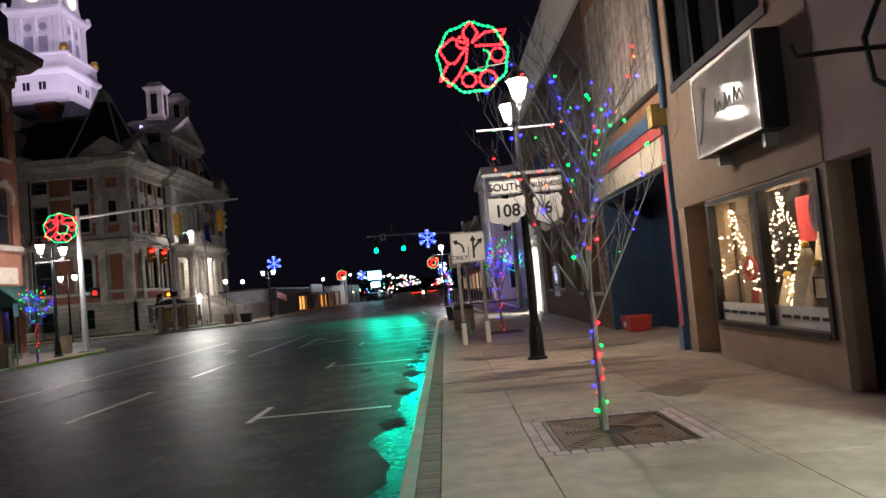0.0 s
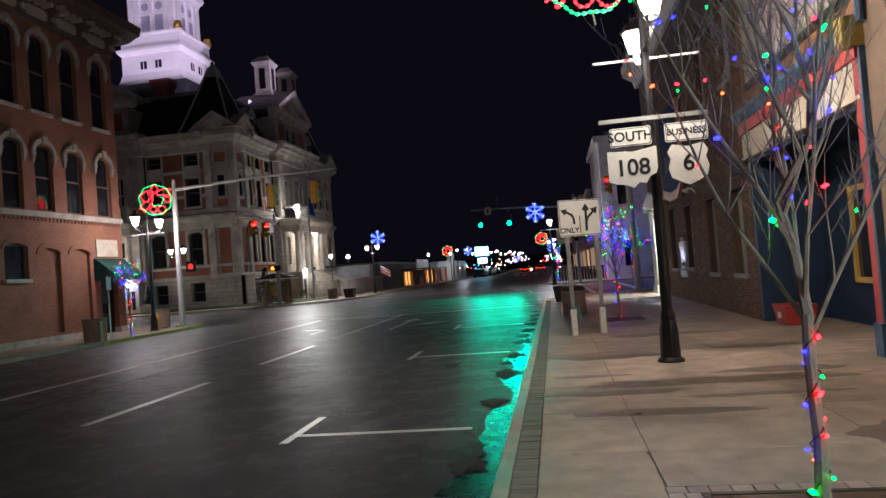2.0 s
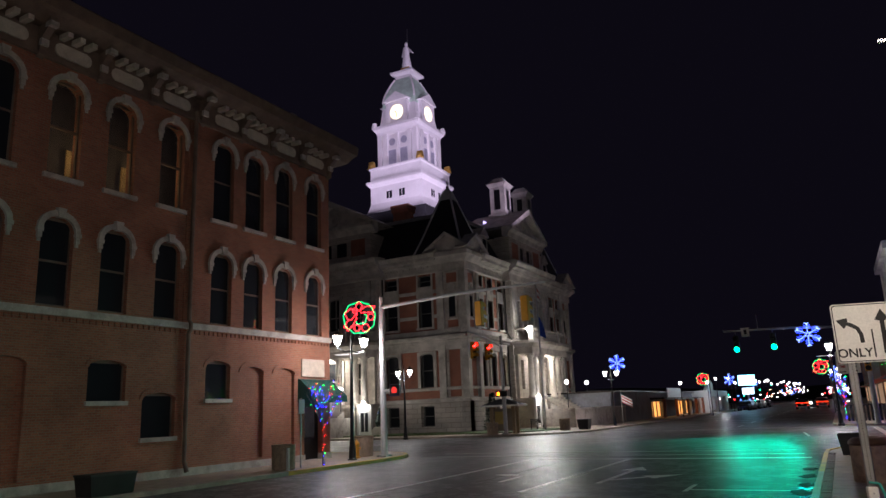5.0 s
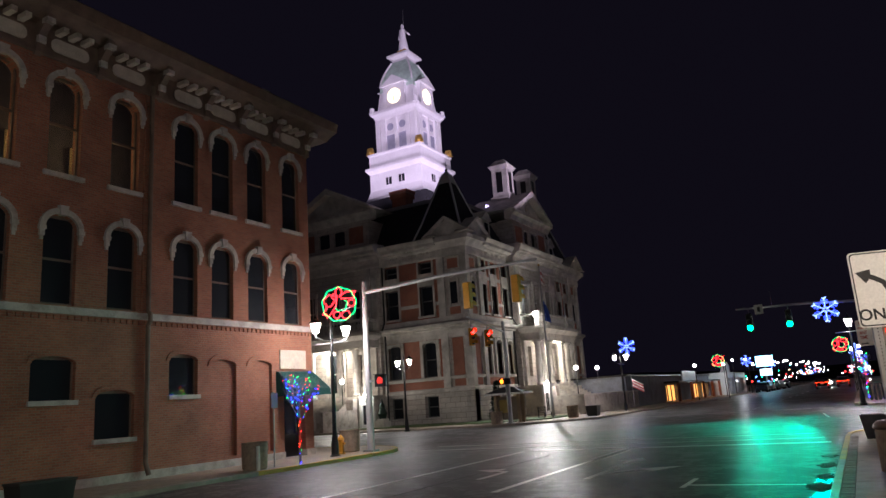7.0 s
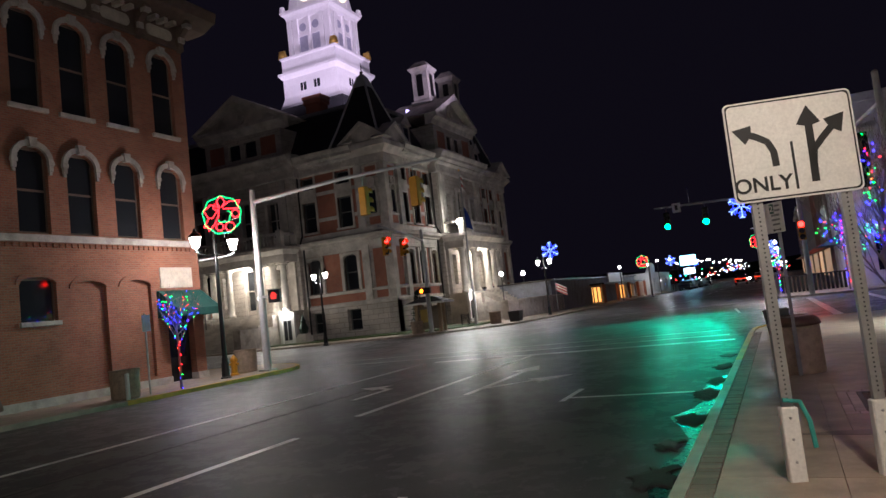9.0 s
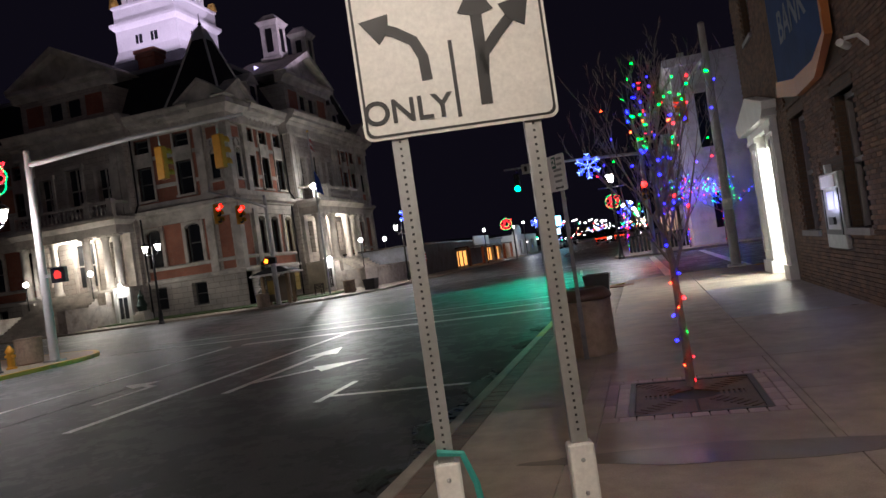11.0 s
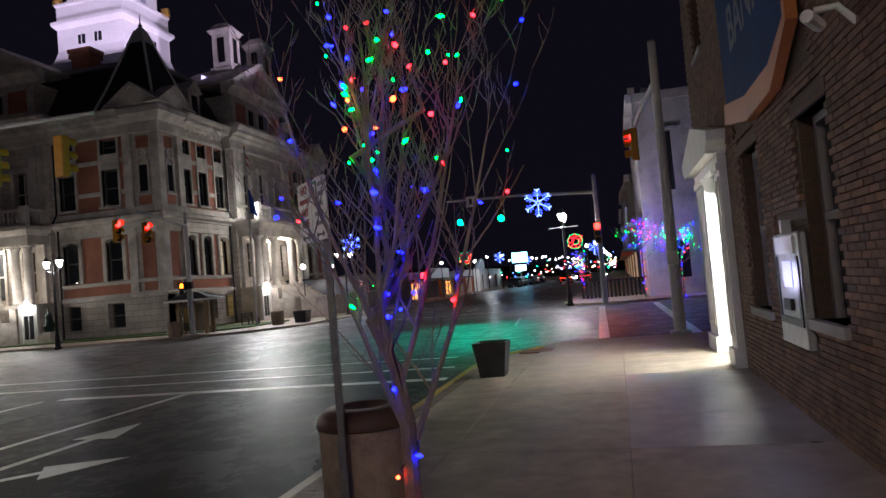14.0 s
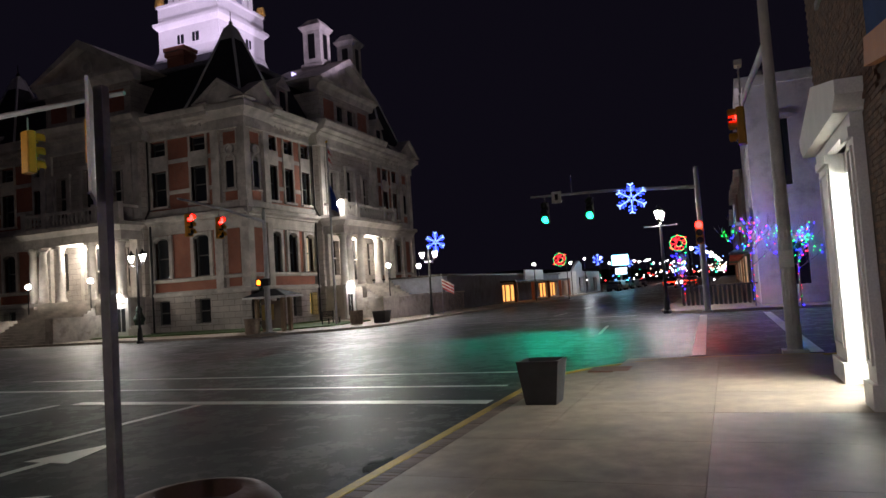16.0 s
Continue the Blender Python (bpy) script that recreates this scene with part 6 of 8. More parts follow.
def sign_arrow(line, w, head, parent):
    m = M()
    rings = []
    for i, p in enumerate(line):
        a, b = Vector(line[max(i - 1, 0)]), Vector(line[min(i + 1, len(line) - 1)])
        d = (b - a).normalized()
        n = Vector((-d.y, d.x)) * w / 2
        l, r = Vector(p) + n, Vector(p) - n
        rings.append([(l.x, -0.046, l.y), (r.x, -0.046, r.y), (r.x, -0.05, r.y), (l.x, -0.05, l.y)])
    m.loft(rings)
    d = (Vector(line[-1]) - Vector(line[-2])).normalized()
    n, e = Vector((-d.y, d.x)), Vector(line[-1])
    m.prism([tuple(e + n * head), tuple(e - d * head * 0.3), tuple(e - n * head), tuple(e + d * head * 1.6)], "y", -0.046, -0.0505)
    part("arrow", m, SIGNBLACK, parent, "black lane arrow")


sign_arrow([(-0.13, 2.39), (-0.135, 2.5), (-0.17, 2.58), (-0.25, 2.63), (-0.3, 2.65)], 0.05, 0.075, plate)
sign_arrow([(0.13, 2.24), (0.135, 2.5), (0.135, 2.68)], 0.055, 0.085, plate)
sign_arrow([(0.135, 2.38), (0.15, 2.48), (0.22, 2.56), (0.3, 2.64)], 0.05, 0.08, plate)

park = thing("parking_sign", (1.07, 24.53, 0), "two small white parking signs on a steel channel post", "road sign")
POSTGREY = surf("weathered_channel_post", (0.2, 0.2, 0.2), 0.55, metal=0.4, vary=0.3, coarse=5, fine=40)
part("post", M().prism([(-0.024, -0.014), (0.024, -0.014), (0.024, 0.022), (0.017, 0.022), (0.017, -0.006), (-0.017, -0.006), (-0.017, 0.022), (-0.024, 0.022)], "z", 0, 2.62), POSTGREY, park, "steel channel post")
part("stub", M().box((-0.03, -0.03, -0.02), (0.03, -0.016, 0.72)), POSTGREY, park)
for x, tilt in ((-0.21, -47), (0.0, -46)):
    p = part("plate", M().prism(rounded(-0.148, 2.16, 0.148, 2.62, 0.02), "y", -0.03, -0.018), SIGNWHITE, park, "faded white parking plate")
    p.matrix_basis = pose(x, -0.02 - x * 1.04, 0, 0, 0, tilt)
    ink = surf("faded_red", (0.42, 0.1, 0.08), 0.6) if x < 0 else GREYINK
    if x < 0:
        for k, w in enumerate(("NO", "PARKING", "ANY", "TIME")):
            o = part("letters", lettering(w, 0.085 if k != 1 else 0.05), ink, p)
            o.location = (0, -0.032, 2.56 - 0.085 * k)
    else:
        part("badge", M().box((-0.1, -0.033, 2.45), (-0.02, -0.03, 2.6)), surf("badge_green", (0.03, 0.12, 0.08), 0.5), p)
        o = part("letters", lettering("2", 0.13), SIGNWHITE, p)
        o.location = (-0.06, -0.036, 2.525)
        for k, (u0, u1) in enumerate(((0.0, 0.1), (0.0, 0.1), (-0.08, 0.08), (-0.08, 0.08), (-0.07, 0.07))):
            part("writing", M().box((u0, -0.033, 2.55 - 0.07 * k), (u1, -0.03, 2.58 - 0.07 * k)), ink, p)
    part("arrow", M().prism([(-0.085, 2.2), (-0.05, 2.225), (-0.05, 2.208), (0.05, 2.208), (0.05, 2.225), (0.085, 2.2), (0.05, 2.175), (0.05, 2.192), (-0.05, 2.192), (-0.05, 2.175)], "y", -0.033, -0.03), SIGNBLACK, p)

# ---- litter bins and planters ----
AGG = surf("exposed_aggregate", (0.36, 0.27, 0.20), 0.85, vary=0.3, coarse=8, fine=70, bump=0.7)
litter = thing("litter_bin", (1.08, 24.98, 0), "round pebbled concrete litter bin with brown lid", "litter bin")
body = part("body", M().lathe(0, 0, [(0.34, -0.02), (0.36, 0.02), (0.355, 0.69), (0.34, 0.72)], 28), AGG, litter, "pebbled concrete drum")
lid = part("lid", M().lathe(0, 0, [(0.365, 0.72), (0.38, 0.74), (0.365, 0.8), (0.3, 0.86), (0.2, 0.875), (0.18, 0.8)], 28), surf("brown_lid", (0.11, 0.065, 0.045), 0.5, vary=0.25), litter, "dark brown domed lid")
for o in (body, lid):
    o.data.polygons.foreach_set("use_smooth", [len(f.vertices) == 4 for f in o.data.polygons])
GREYPLASTIC = surf("charcoal_planter", (0.055, 0.055, 0.06), 0.45, vary=0.2, coarse=4)
box_planter = thing("planter", (0.76, 32.55, 0), "square tapered charcoal planter filled with bare soil", "planter")
part("pot", M().loft([[(h * a, h * b, z) for a, b in q] for h, z in ((0.22, -0.01), (0.30, 0.58), (0.31, 0.62), (0.27, 0.62), (0.26, 0.55))]), GREYPLASTIC, box_planter)
part("soil", M().box((-0.262, -0.262, 0.5), (0.262, 0.262, 0.56)), surf("soil", (0.05, 0.035, 0.025), 0.95, bump=0.8), box_planter)
for x, y, name, lab in ((-16.7, 27.6, "litter_bin", "dark drum litter bin beside the far kerb"), (-17.9, 34.2, "planter", "round concrete planter at the corner"), (-21.6, 55.6, "planter", "round concrete planter at the courthouse corner"), (-18.2, 61.5, "planter", "round concrete planter on the courthouse walk")):
    b = thing(name, (x, y, 0), lab, "planter" if name == "planter" else "litter bin")
    o = part("drum", M().lathe(0, 0, [(0.36, 0), (0.4, 0.05), (0.42, 0.8), (0.44, 0.86), (0.38, 0.86), (0.36, 0.78)], 20), AGG, b)
tagged(part("waste_bin", M().frustum(-17.0, 62.6, 0.0, 0.75, 0.36, 0.36, 0.45, 0.45), GREYPLASTIC), "dark square waste tub on the courthouse walk", "bin")
trough = thing("planter_box", (-16.45, 20.4, 0), "low dark planter box on the far pavement", "planter")
part("box", M().frustum(0, 0, 0, 0.5, 0.3, 0.62, 0.34, 0.68), surf("dark_planter", (0.03, 0.028, 0.026), 0.7, vary=0.3), trough)
part("rim", M().box((-0.36, -0.7, 0.5), (0.36, 0.7, 0.55)), surf("planter_rim", (0.05, 0.046, 0.042), 0.6), trough)
stake = thing("marker_post", (-16.2, 27.25, 0), "short white marker post at the kerb", "post")
part("post", M().tube([(0, 0, 0), (0, 0, 0.75)], 0.06, 10), SIGNWHITE, stake)
ps = thing("parking_sign", (-16.6, 28.4, 0), "small white parking sign on a thin post", "road sign")
part("post", M().tube([(0, 0, 0), (0, 0, 2.45)], 0.03, 8), STEEL, ps)
part("plate", M().box((0.03, -0.15, 1.9), (0.045, 0.15, 2.4)), SIGNWHITE, ps)
hyd = thing("fire_hydrant", (-17.5, 33.1, 0), "yellow fire hydrant near the corner", "hydrant")
part("barrel", M().lathe(0, 0, [(0.16, 0), (0.16, 0.05), (0.11, 0.08), (0.11, 0.5), (0.14, 0.53), (0.13, 0.6), (0.05, 0.7), (0.03, 0.74)], 12), SIGNALYELLOW, hyd)
part("nozzle", M().tube([(-0.19, 0, 0.4), (0.19, 0, 0.4)], 0.05, 8), SIGNALYELLOW, hyd)


# ---- bare street trees with coloured light strings ----
BARK = surf("grey_brown_bark", (0.21, 0.17, 0.15), 0.85, vary=0.35, coarse=6, fine=60, bump=0.5)
COLOURS = [glow("bulb_blue", (0.004, 0.003, 1.0), 70), glow("bulb_green", (0.002, 1.0, 0.025), 32), glow("bulb_red", (1.0, 0.004, 0.006), 40), glow("bulb_amber", (1.0, 0.03, 0.006), 30)]
bulb_mesh = [M().lathe(0, 0, [(0.005, -0.02), (0.011, -0.008), (0.012, 0.006), (0.004, 0.022)], 6).data("bulb") for _ in COLOURS]


def street_tree(at, trunk, height, spread, seed, bulbs, label, lean=0.0, bulb_scale=1.0, palette=(0, 0, 0, 0, 0, 1, 1, 1, 2, 2, 3)):
    rng = random.Random(seed)
    tree = thing("street_tree", (*at, 0), label, "tree", "street trees")
    limbs, twigs, spots = M(), M(), []
    line = [Vector((lean * z * z * 0.03, 0, z)) for z in np.linspace(-0.05, trunk, 6)]
    for i, p in enumerate(line[1:-1]):
        p.x += rng.uniform(-0.012, 0.012)
        p.y += rng.uniform(-0.012, 0.012)
    part("trunk", M().tube(line, [0.05, 0.042, 0.038, 0.036, 0.034, 0.034], 8), BARK, tree)
    for i in range(15):
        t = i / 15
        a = i * 1.9
        spots.append(Vector((0.05 * math.cos(a) + lean * 0.03 * (t * trunk) ** 2, 0.05 * math.sin(a), 0.05 + t * trunk)))

    def grow(p, d, length, r, depth):
        pts, n = [p.copy()], 5
        for i in range(n):
            d = (d + Vector((rng.uniform(-0.14, 0.14), rng.uniform(-0.14, 0.14), 0.1))).normalized()
            p = p + d * length / n
            pts.append(p.copy())
        radii = [r * (1 - 0.75 * i / n) for i in range(n + 1)]
        (limbs if depth < 1 else twigs).tube(pts, radii, 6 if depth < 1 else 4, cap=False)
        if depth == 0:
            spots.extend(pts[1:])
            spots.extend(a.lerp(b, 0.5) for a, b in zip(pts, pts[1:]))
        elif depth == 1:
            spots.extend(pts[2::2])
        if depth < 3:
            for i in range(1, n + 1):
                for k in range(2 if depth == 0 else 1):
                    if depth and rng.random() < 0.3:
                        continue
                    side = Vector((rng.uniform(-1, 1), rng.uniform(-1, 1), rng.uniform(-0.1, 0.6))).normalized()
                    grow(pts[i], (d * 0.75 + side * 0.65).normalized(), length * rng.uniform(0.28, 0.5), max(0.0022, radii[i] * 0.55), depth + 1)

    # a leader that runs on to the top, with limbs that leave it in turn
    top = line[-1]
    leader = [top + Vector((rng.uniform(-0.05, 0.05) * k, rng.uniform(-0.05, 0.05) * k, (height - trunk) * 0.88 * k / 7)) for k in range(8)]
    leader[0] = top
    limbs.tube(leader, [0.034 * (1 - 0.8 * k / 7) for k in range(8)], 6, cap=False)
    spots.extend(leader)
    n = 13
    for i in range(n):
        t = -0.12 + 0.95 * i / n
        f = max(0.0, t) * 7
        p = top + Vector((0, 0, t * trunk)) if t < 0 else leader[int(f)].lerp(leader[min(7, int(f) + 1)], f % 1)
        a = i * 2.4 + rng.uniform(-0.4, 0.4)
        out = spread * rng.uniform(0.75, 1.15)
        d = Vector((out * math.cos(a), out * math.sin(a), (height - trunk) * 0.75)).normalized()
        grow(p, d, (height - trunk) * (0.78 - 0.55 * max(0, t)) * rng.uniform(0.85, 1.1), 0.017 * (1 - 0.5 * max(0, t)), 0)
    part("bough_mass", limbs, BARK, tree)["kind"] = "stuff"
    part("twig_mass", twigs, BARK, tree)["kind"] = "stuff"
    string = thing("light_string", (*at, 0), "string of multicoloured bulbs wound round a bare tree", "string lights", "light strings")
    used = spots[:15] + rng.sample(spots[15:], min(len(spots) - 15, bulbs))
    part("wire", M().tube([s + Vector((0, 0, 0.01)) for s in spots[:15]], 0.004, 4), BLACK, string)
    for i, s in enumerate(used):
        c = rng.choice(palette) if i > 14 else rng.choice((0, 0, 2, 2, 3, 1))
        b = part("bulb", bulb_mesh[c], COLOURS[c], string)
        b.matrix_basis = Matrix.Translation(s + Vector((rng.uniform(-0.03, 0.03), rng.uniform(-0.03, 0.03), -0.02))) @ Euler((rng.uniform(-2, 2), rng.uniform(-2, 2), 0)).to_matrix().to_4x4() @ Matrix.Scale(bulb_scale * rng.choice((0.7, 0.8, 0.9, 1.0, 1.3)), 4)
    return tree


street_tree((2.0, 7.4), 1.2, 3.85, 1.25, 11, 80, "slim bare young tree wound with coloured Christmas lights", 0.12, 0.9)
street_tree((2.2, 22.55), 1.2, 2.95, 0.75, 23, 85, "bare young tree with low forks and coloured Christmas lights", 0.0, 0.75)
street_tree((-16.4, 29.46), 1.55, 3.1, 1.3, 31, 110, "small bare tree densely lit with coloured lights", 0.0, 0.8, (0, 0, 0, 0, 1, 1, 2, 3))
street_tree((6.3, 57.6), 1.9, 3.9, 3.4, 41, 150, "bare corner tree lit with blue and green lights", 0.0, 1.5, (0, 0, 0, 1, 1, 2))
street_tree((4.5, 60.0), 2.2, 4.4, 2.6, 47, 110, "bare young tree with blue and green lights beside the corner house", 0.0, 1.4, (0, 0, 0, 1, 2))
street_tree((0.9, 66.0), 1.3, 2.8, 0.5, 43, 50, "far bare tree lit with coloured lights", 0.0, 2.0)

RUST = surf("rusty_iron", (0.13, 0.075, 0.045), 0.6, metal=0.3, vary=0.35, coarse=5, fine=60, bump=0.3)
# grates round the trees: iron rings of slots inside brick edging
for gx0, gy0, gx1, gy1 in grates:
    cx, cy = (gx0 + gx1) / 2, (gy0 + gy1) / 2
    g = thing("tree_grate", (cx, cy, 0), "square cast-iron tree grate edged with brick pavers", "tree grate", "tree grates")
    hw, hh = (gx1 - gx0) / 2, (gy1 - gy0) / 2
    iw, ih = hw - 0.22, hh - 0.14
    part("bed", M().box((-hw, -hh, -0.12), (hw, hh, -0.018)), DARKROOM, g)
    part("frame", M().box((-iw, -ih, -0.04), (iw, -ih + 0.05, 0.0)).box((-iw, ih - 0.05, -0.04), (iw, ih, 0.0)).box((-iw, -ih + 0.05, -0.04), (-iw + 0.05, ih - 0.05, 0.0)).box((iw - 0.05, -ih + 0.05, -0.04), (iw, ih - 0.05, 0.0)), IRON, g)
    # two cast halves, each with a band of short slots, and the round hole for the trunk
    for sx in (-1, 1):
        half = M()
        for sy in (-1, 1):
            half.loft([[(sx * x, sy * y, z) for x, y in ((0.012, 0.2), (0.14, 0.14), (0.2, 0.075), (iw - 0.06, 0.075), (iw - 0.06, ih - 0.06), (0.012, ih - 0.06))] for z in (-0.035, -0.005)])
            # diagonal bands of short raised bars run to the corners
            for k in range(7):
                t = 0.3 + 0.085 * k
                x, y = t * iw, t * ih
                half.add([(sx * (x + u * 0.05 + v * 0.008), sy * (y - u * 0.05 + v * 0.008), z) for z in (-0.006, 0.001) for u, v in ((-1, -1), (1, -1), (1, 1), (-1, 1))], [(0, 1, 2, 3), (4, 5, 6, 7), (0, 1, 5, 4), (1, 2, 6, 5), (2, 3, 7, 6), (3, 0, 4, 7)])
        half.box((sx * (iw - 0.14), -0.075, -0.035), (sx * (iw - 0.06), 0.075, -0.005))
        x = 0.22
        while x < iw - 0.16:
            half.box((sx * x, -0.075, -0.035), (sx * (x + 0.022), 0.075, -0.006))
            x += 0.044
        part("grate_half", half, RUST, g, "rusty cast-iron half with slots")
    n = int(2 * hw / 0.135)
    pv = M().bevel_box((0.004, 0.004, -0.05), (2 * hw / n - 0.004, 0.136, 0.0), 0.006).data("paver")
    for i in range(n):
        for y in (-hh, hh - 0.14):
            part("paver", pv, PAVERLIGHT, g).location = (-hw + i * 2 * hw / n, y, 0)
    m = int((2 * hh - 0.28) / 0.21)
    pv = M().bevel_box((0.004, 0.004, -0.05), (0.106, (2 * hh - 0.28) / m - 0.004, 0.0), 0.006).data("paver")
    for i in range(m):
        for x in (-hw, -hw + 0.11, hw - 0.22, hw - 0.11):
            part("paver", pv, PAVERLIGHT, g).location = (x, -hh + 0.14 + i * (2 * hh - 0.28) / m, 0)


# ---- wreaths and snowflakes of rope light ----
RED_ROPE, GREEN_ROPE = glow("red_rope_light", (1.0, 0.02, 0.03), 5.0), glow("green_rope_light", (0.008, 0.8, 0.2), 2.4)
BLUE_ROPE, WHITE_ROPE = glow("blue_rope_light", (0.03, 0.06, 1.0), 7), glow("white_rope_light", (0.3, 0.45, 1.0), 3.0)


def rope(parent, name, pts, material, r=0.018, close=False, label=""):
    """A beaded strand of bulbs along a line in the x-z plane."""
    pts = [Vector((p[0], 0, p[1])) for p in (list(pts) + ([pts[0]] if close else []))]
    fine = []
    for a, b in zip(pts, pts[1:]):
        n = max(2, int((b - a).length / 0.02))
        fine += [a.lerp(b, i / n) for i in range(n)]
    fine.append(pts[-1])
    beads = [r * (0.3, 1.05, 1.2, 0.75)[i % 4] for i in range(len(fine))]
    return part(name, M().tube(fine, beads, 6), material, parent, label)


def wreath(at, size, turn):
    w = thing("light_wreath", at, "Christmas wreath of green and red rope light with bow", "wreath", "light wreaths", turn)
    rope(w, "outer_ring", [((size + 0.035 * size * math.sin(9 * a)) * math.cos(a), (size + 0.035 * size * math.sin(9 * a)) * math.sin(a)) for a in [2 * math.pi * i / 60 for i in range(60)]], GREEN_ROPE, 0.026, True, "green outer rope")
    rope(w, "inner_ring", [((0.36 + 0.04 * math.sin(5 * a)) * size * math.cos(a) + 0.1 * size, (0.36 + 0.04 * math.sin(5 * a)) * size * math.sin(a) - 0.05 * size) for a in [-2.6 + 3.6 * i / 24 for i in range(24)]], GREEN_ROPE, 0.022, False, "green inner rope")
    for pts in ([(-0.16, 0.42), (-0.22, 0.78), (0.0, 1.05), (0.2, 0.72), (0.02, 0.42)], [(-0.16, 0.42), (-0.55, 0.6), (-0.95, 0.3), (-0.72, -0.12), (-0.5, -0.12), (-0.16, 0.32)],
                [(0.0, 0.42), (0.4, 0.7), (1.0, 0.72), (0.85, 0.5), (0.9, 0.3), (0.1, 0.33)], [(-0.14, 0.3), (-0.2, -0.1), (-0.45, -0.5), (-0.75, -0.8), (-0.78, -0.55), (-1.0, -0.6), (-0.72, -0.14)]):
        rope(w, "bow", [(x * size, z * size) for x, z in pts], RED_ROPE, 0.026, False, "red bow rope")
    for cx, cz, r in ((-0.26, 0.46, 0.17), (0.72, 0.02, 0.2), (-0.16, -0.64, 0.2), (0.38, -0.66, 0.24)):
        rope(w, "berry", [((cx + r * math.cos(a)) * size, (cz + r * math.sin(a)) * size) for a in [2 * math.pi * i / 16 for i in range(16)]], RED_ROPE, 0.024, True, "red berry ring")
    part("mount", M().tube([(0.1 * size, 0.03, -0.3 * size), (1.02 * size, 0.03, -0.22 * size)], 0.014, 6), STEEL, w)
    part("mount", M().tube([(0.05 * size, 0.03, -1.25 * size), (0.0, 0.03, -0.95 * size)], 0.014, 6), STEEL, w)
    return w


def snowflake(at, size, turn):
    s = thing("light_snowflake", at, "blue and white rope-light snowflake decoration", "snowflake", "light snowflakes", turn)
    for k in range(6):
        a = math.pi / 3 * k + math.pi / 6
        d, n = Vector((math.cos(a), math.sin(a))), Vector((-math.sin(a), math.cos(a)))
        rope(s, "spoke", [tuple(d * 0.08 * size), tuple(d * size)], WHITE_ROPE, 0.026)
        for r, l, mat_ in ((0.45, 0.24, BLUE_ROPE), (0.66, 0.26, BLUE_ROPE), (0.86, 0.18, WHITE_ROPE)):
            rope(s, "chevron", [tuple((d * (r + 0.16) + n * l) * size), tuple(d * r * size), tuple((d * (r + 0.16) - n * l) * size)], mat_, 0.028)
    rope(s, "hub", [(0.22 * size * math.cos(a), 0.22 * size * math.sin(a)) for a in [math.pi / 3 * i for i in range(6)]], BLUE_ROPE, 0.028, True)
    return s


wreath((1.48, 14.05, 6.07), 0.7, 0)
wreath((-16.55, 32.1, 5.75), 0.66, 30)
for at, size in (((-13.9, 101.0, 4.35), 0.72), ((-0.7, 92.0, 4.7), 0.74)):
    w = wreath(at, size, 0)
    part("post", M().tube([(0.72, 0.06, -at[2] - 0.1), (0.72, 0.06, 0.3)], 0.06, 6), BLACK, w)
snowflake((-0.5, 56.3, 5.42), 0.70, 0)
snowflake((-15.9, 69.6, 5.25), 0.7, 15)
for x, y in ((-14.2, 128), (0.4, 118), (-14.4, 165), (0.2, 150)):
    s = snowflake((x, y, 4.8), 0.8, 0)
    part("post", M().tube([(0.2, 0.12, -4.85), (0.2, 0.12, 0.3)], 0.06, 6), BLACK, s)


# ---- traffic signals ----
def signal_head(name, at, turn, lit, case=SIGNALYELLOW, label="yellow three-lens traffic signal head"):
    """Three lenses over one another, facing -y before the turn. lit: 0 red, 1 amber, 2 green or None."""
    s = thing(name, at, label, "traffic signal", "traffic signals", turn)
    part("housing", M().bevel_box((-0.17, -0.1, -0.52), (0.17, 0.12, 0.52), 0.03), case, s)
    for k, z in enumerate((0.34, 0.0, -0.34)):
        glass = part("lens", M().loft([[(0.152 * r * math.cos(a), -d, z + 0.152 * r * math.sin(a)) for a in [2 * math.pi * i / 16 for i in range(16)]] for r, d in ((1, 0.09), (1, 0.115), (0.6, 0.14))]), (REDLIGHT, AMBERLIGHT, GREENLIGHT)[k] if lit == k else BLACK, s)
        ring = [[(0.155 * math.cos(a), -d, z + 0.155 * math.sin(a)) for a in [radians(-20 + 220 * i / 14) for i in range(15)]] + [(0.165 * math.cos(a), -d, z + 0.165 * math.sin(a)) for a in [radians(200 - 220 * i / 14) for i in range(15)]] for d in (0.09, 0.32)]
        part("visor", M().loft(ring), case, s)
    part("hanger", M().tube([(0, 0.02, 0.5), (0, 0.02, 0.85)], 0.022, 6), STEEL, s)
    return s


def mast(at, height, tip, z_arm, label, sag=0.35):
    m = thing("signal_mast", (*at, 0), label, "signal mast", "signal masts")
    part("pole", M().tube([(0, 0, -0.02), (0, 0, height)], [0.15, 0.10], 14), GREYPOLE, m, "grey tapered steel pole")
    part("base", M().box((-0.24, -0.24, -0.02), (0.24, 0.24, 0.06)), STEEL, m)
    part("cap", M().lathe(0, 0, [(0.11, height), (0.08, height + 0.05), (0.02, height + 0.08)], 10), STEEL, m)
    part("arm", M().tube([(0, 0, z_arm - sag), ((tip[0] - at[0]) * 0.5, (tip[1] - at[1]) * 0.5, z_arm - sag * 0.25), (tip[0] - at[0], tip[1] - at[1], z_arm)], [0.085, 0.07, 0.05], 10), GREYPOLE, m, "long grey mast arm")
    return m


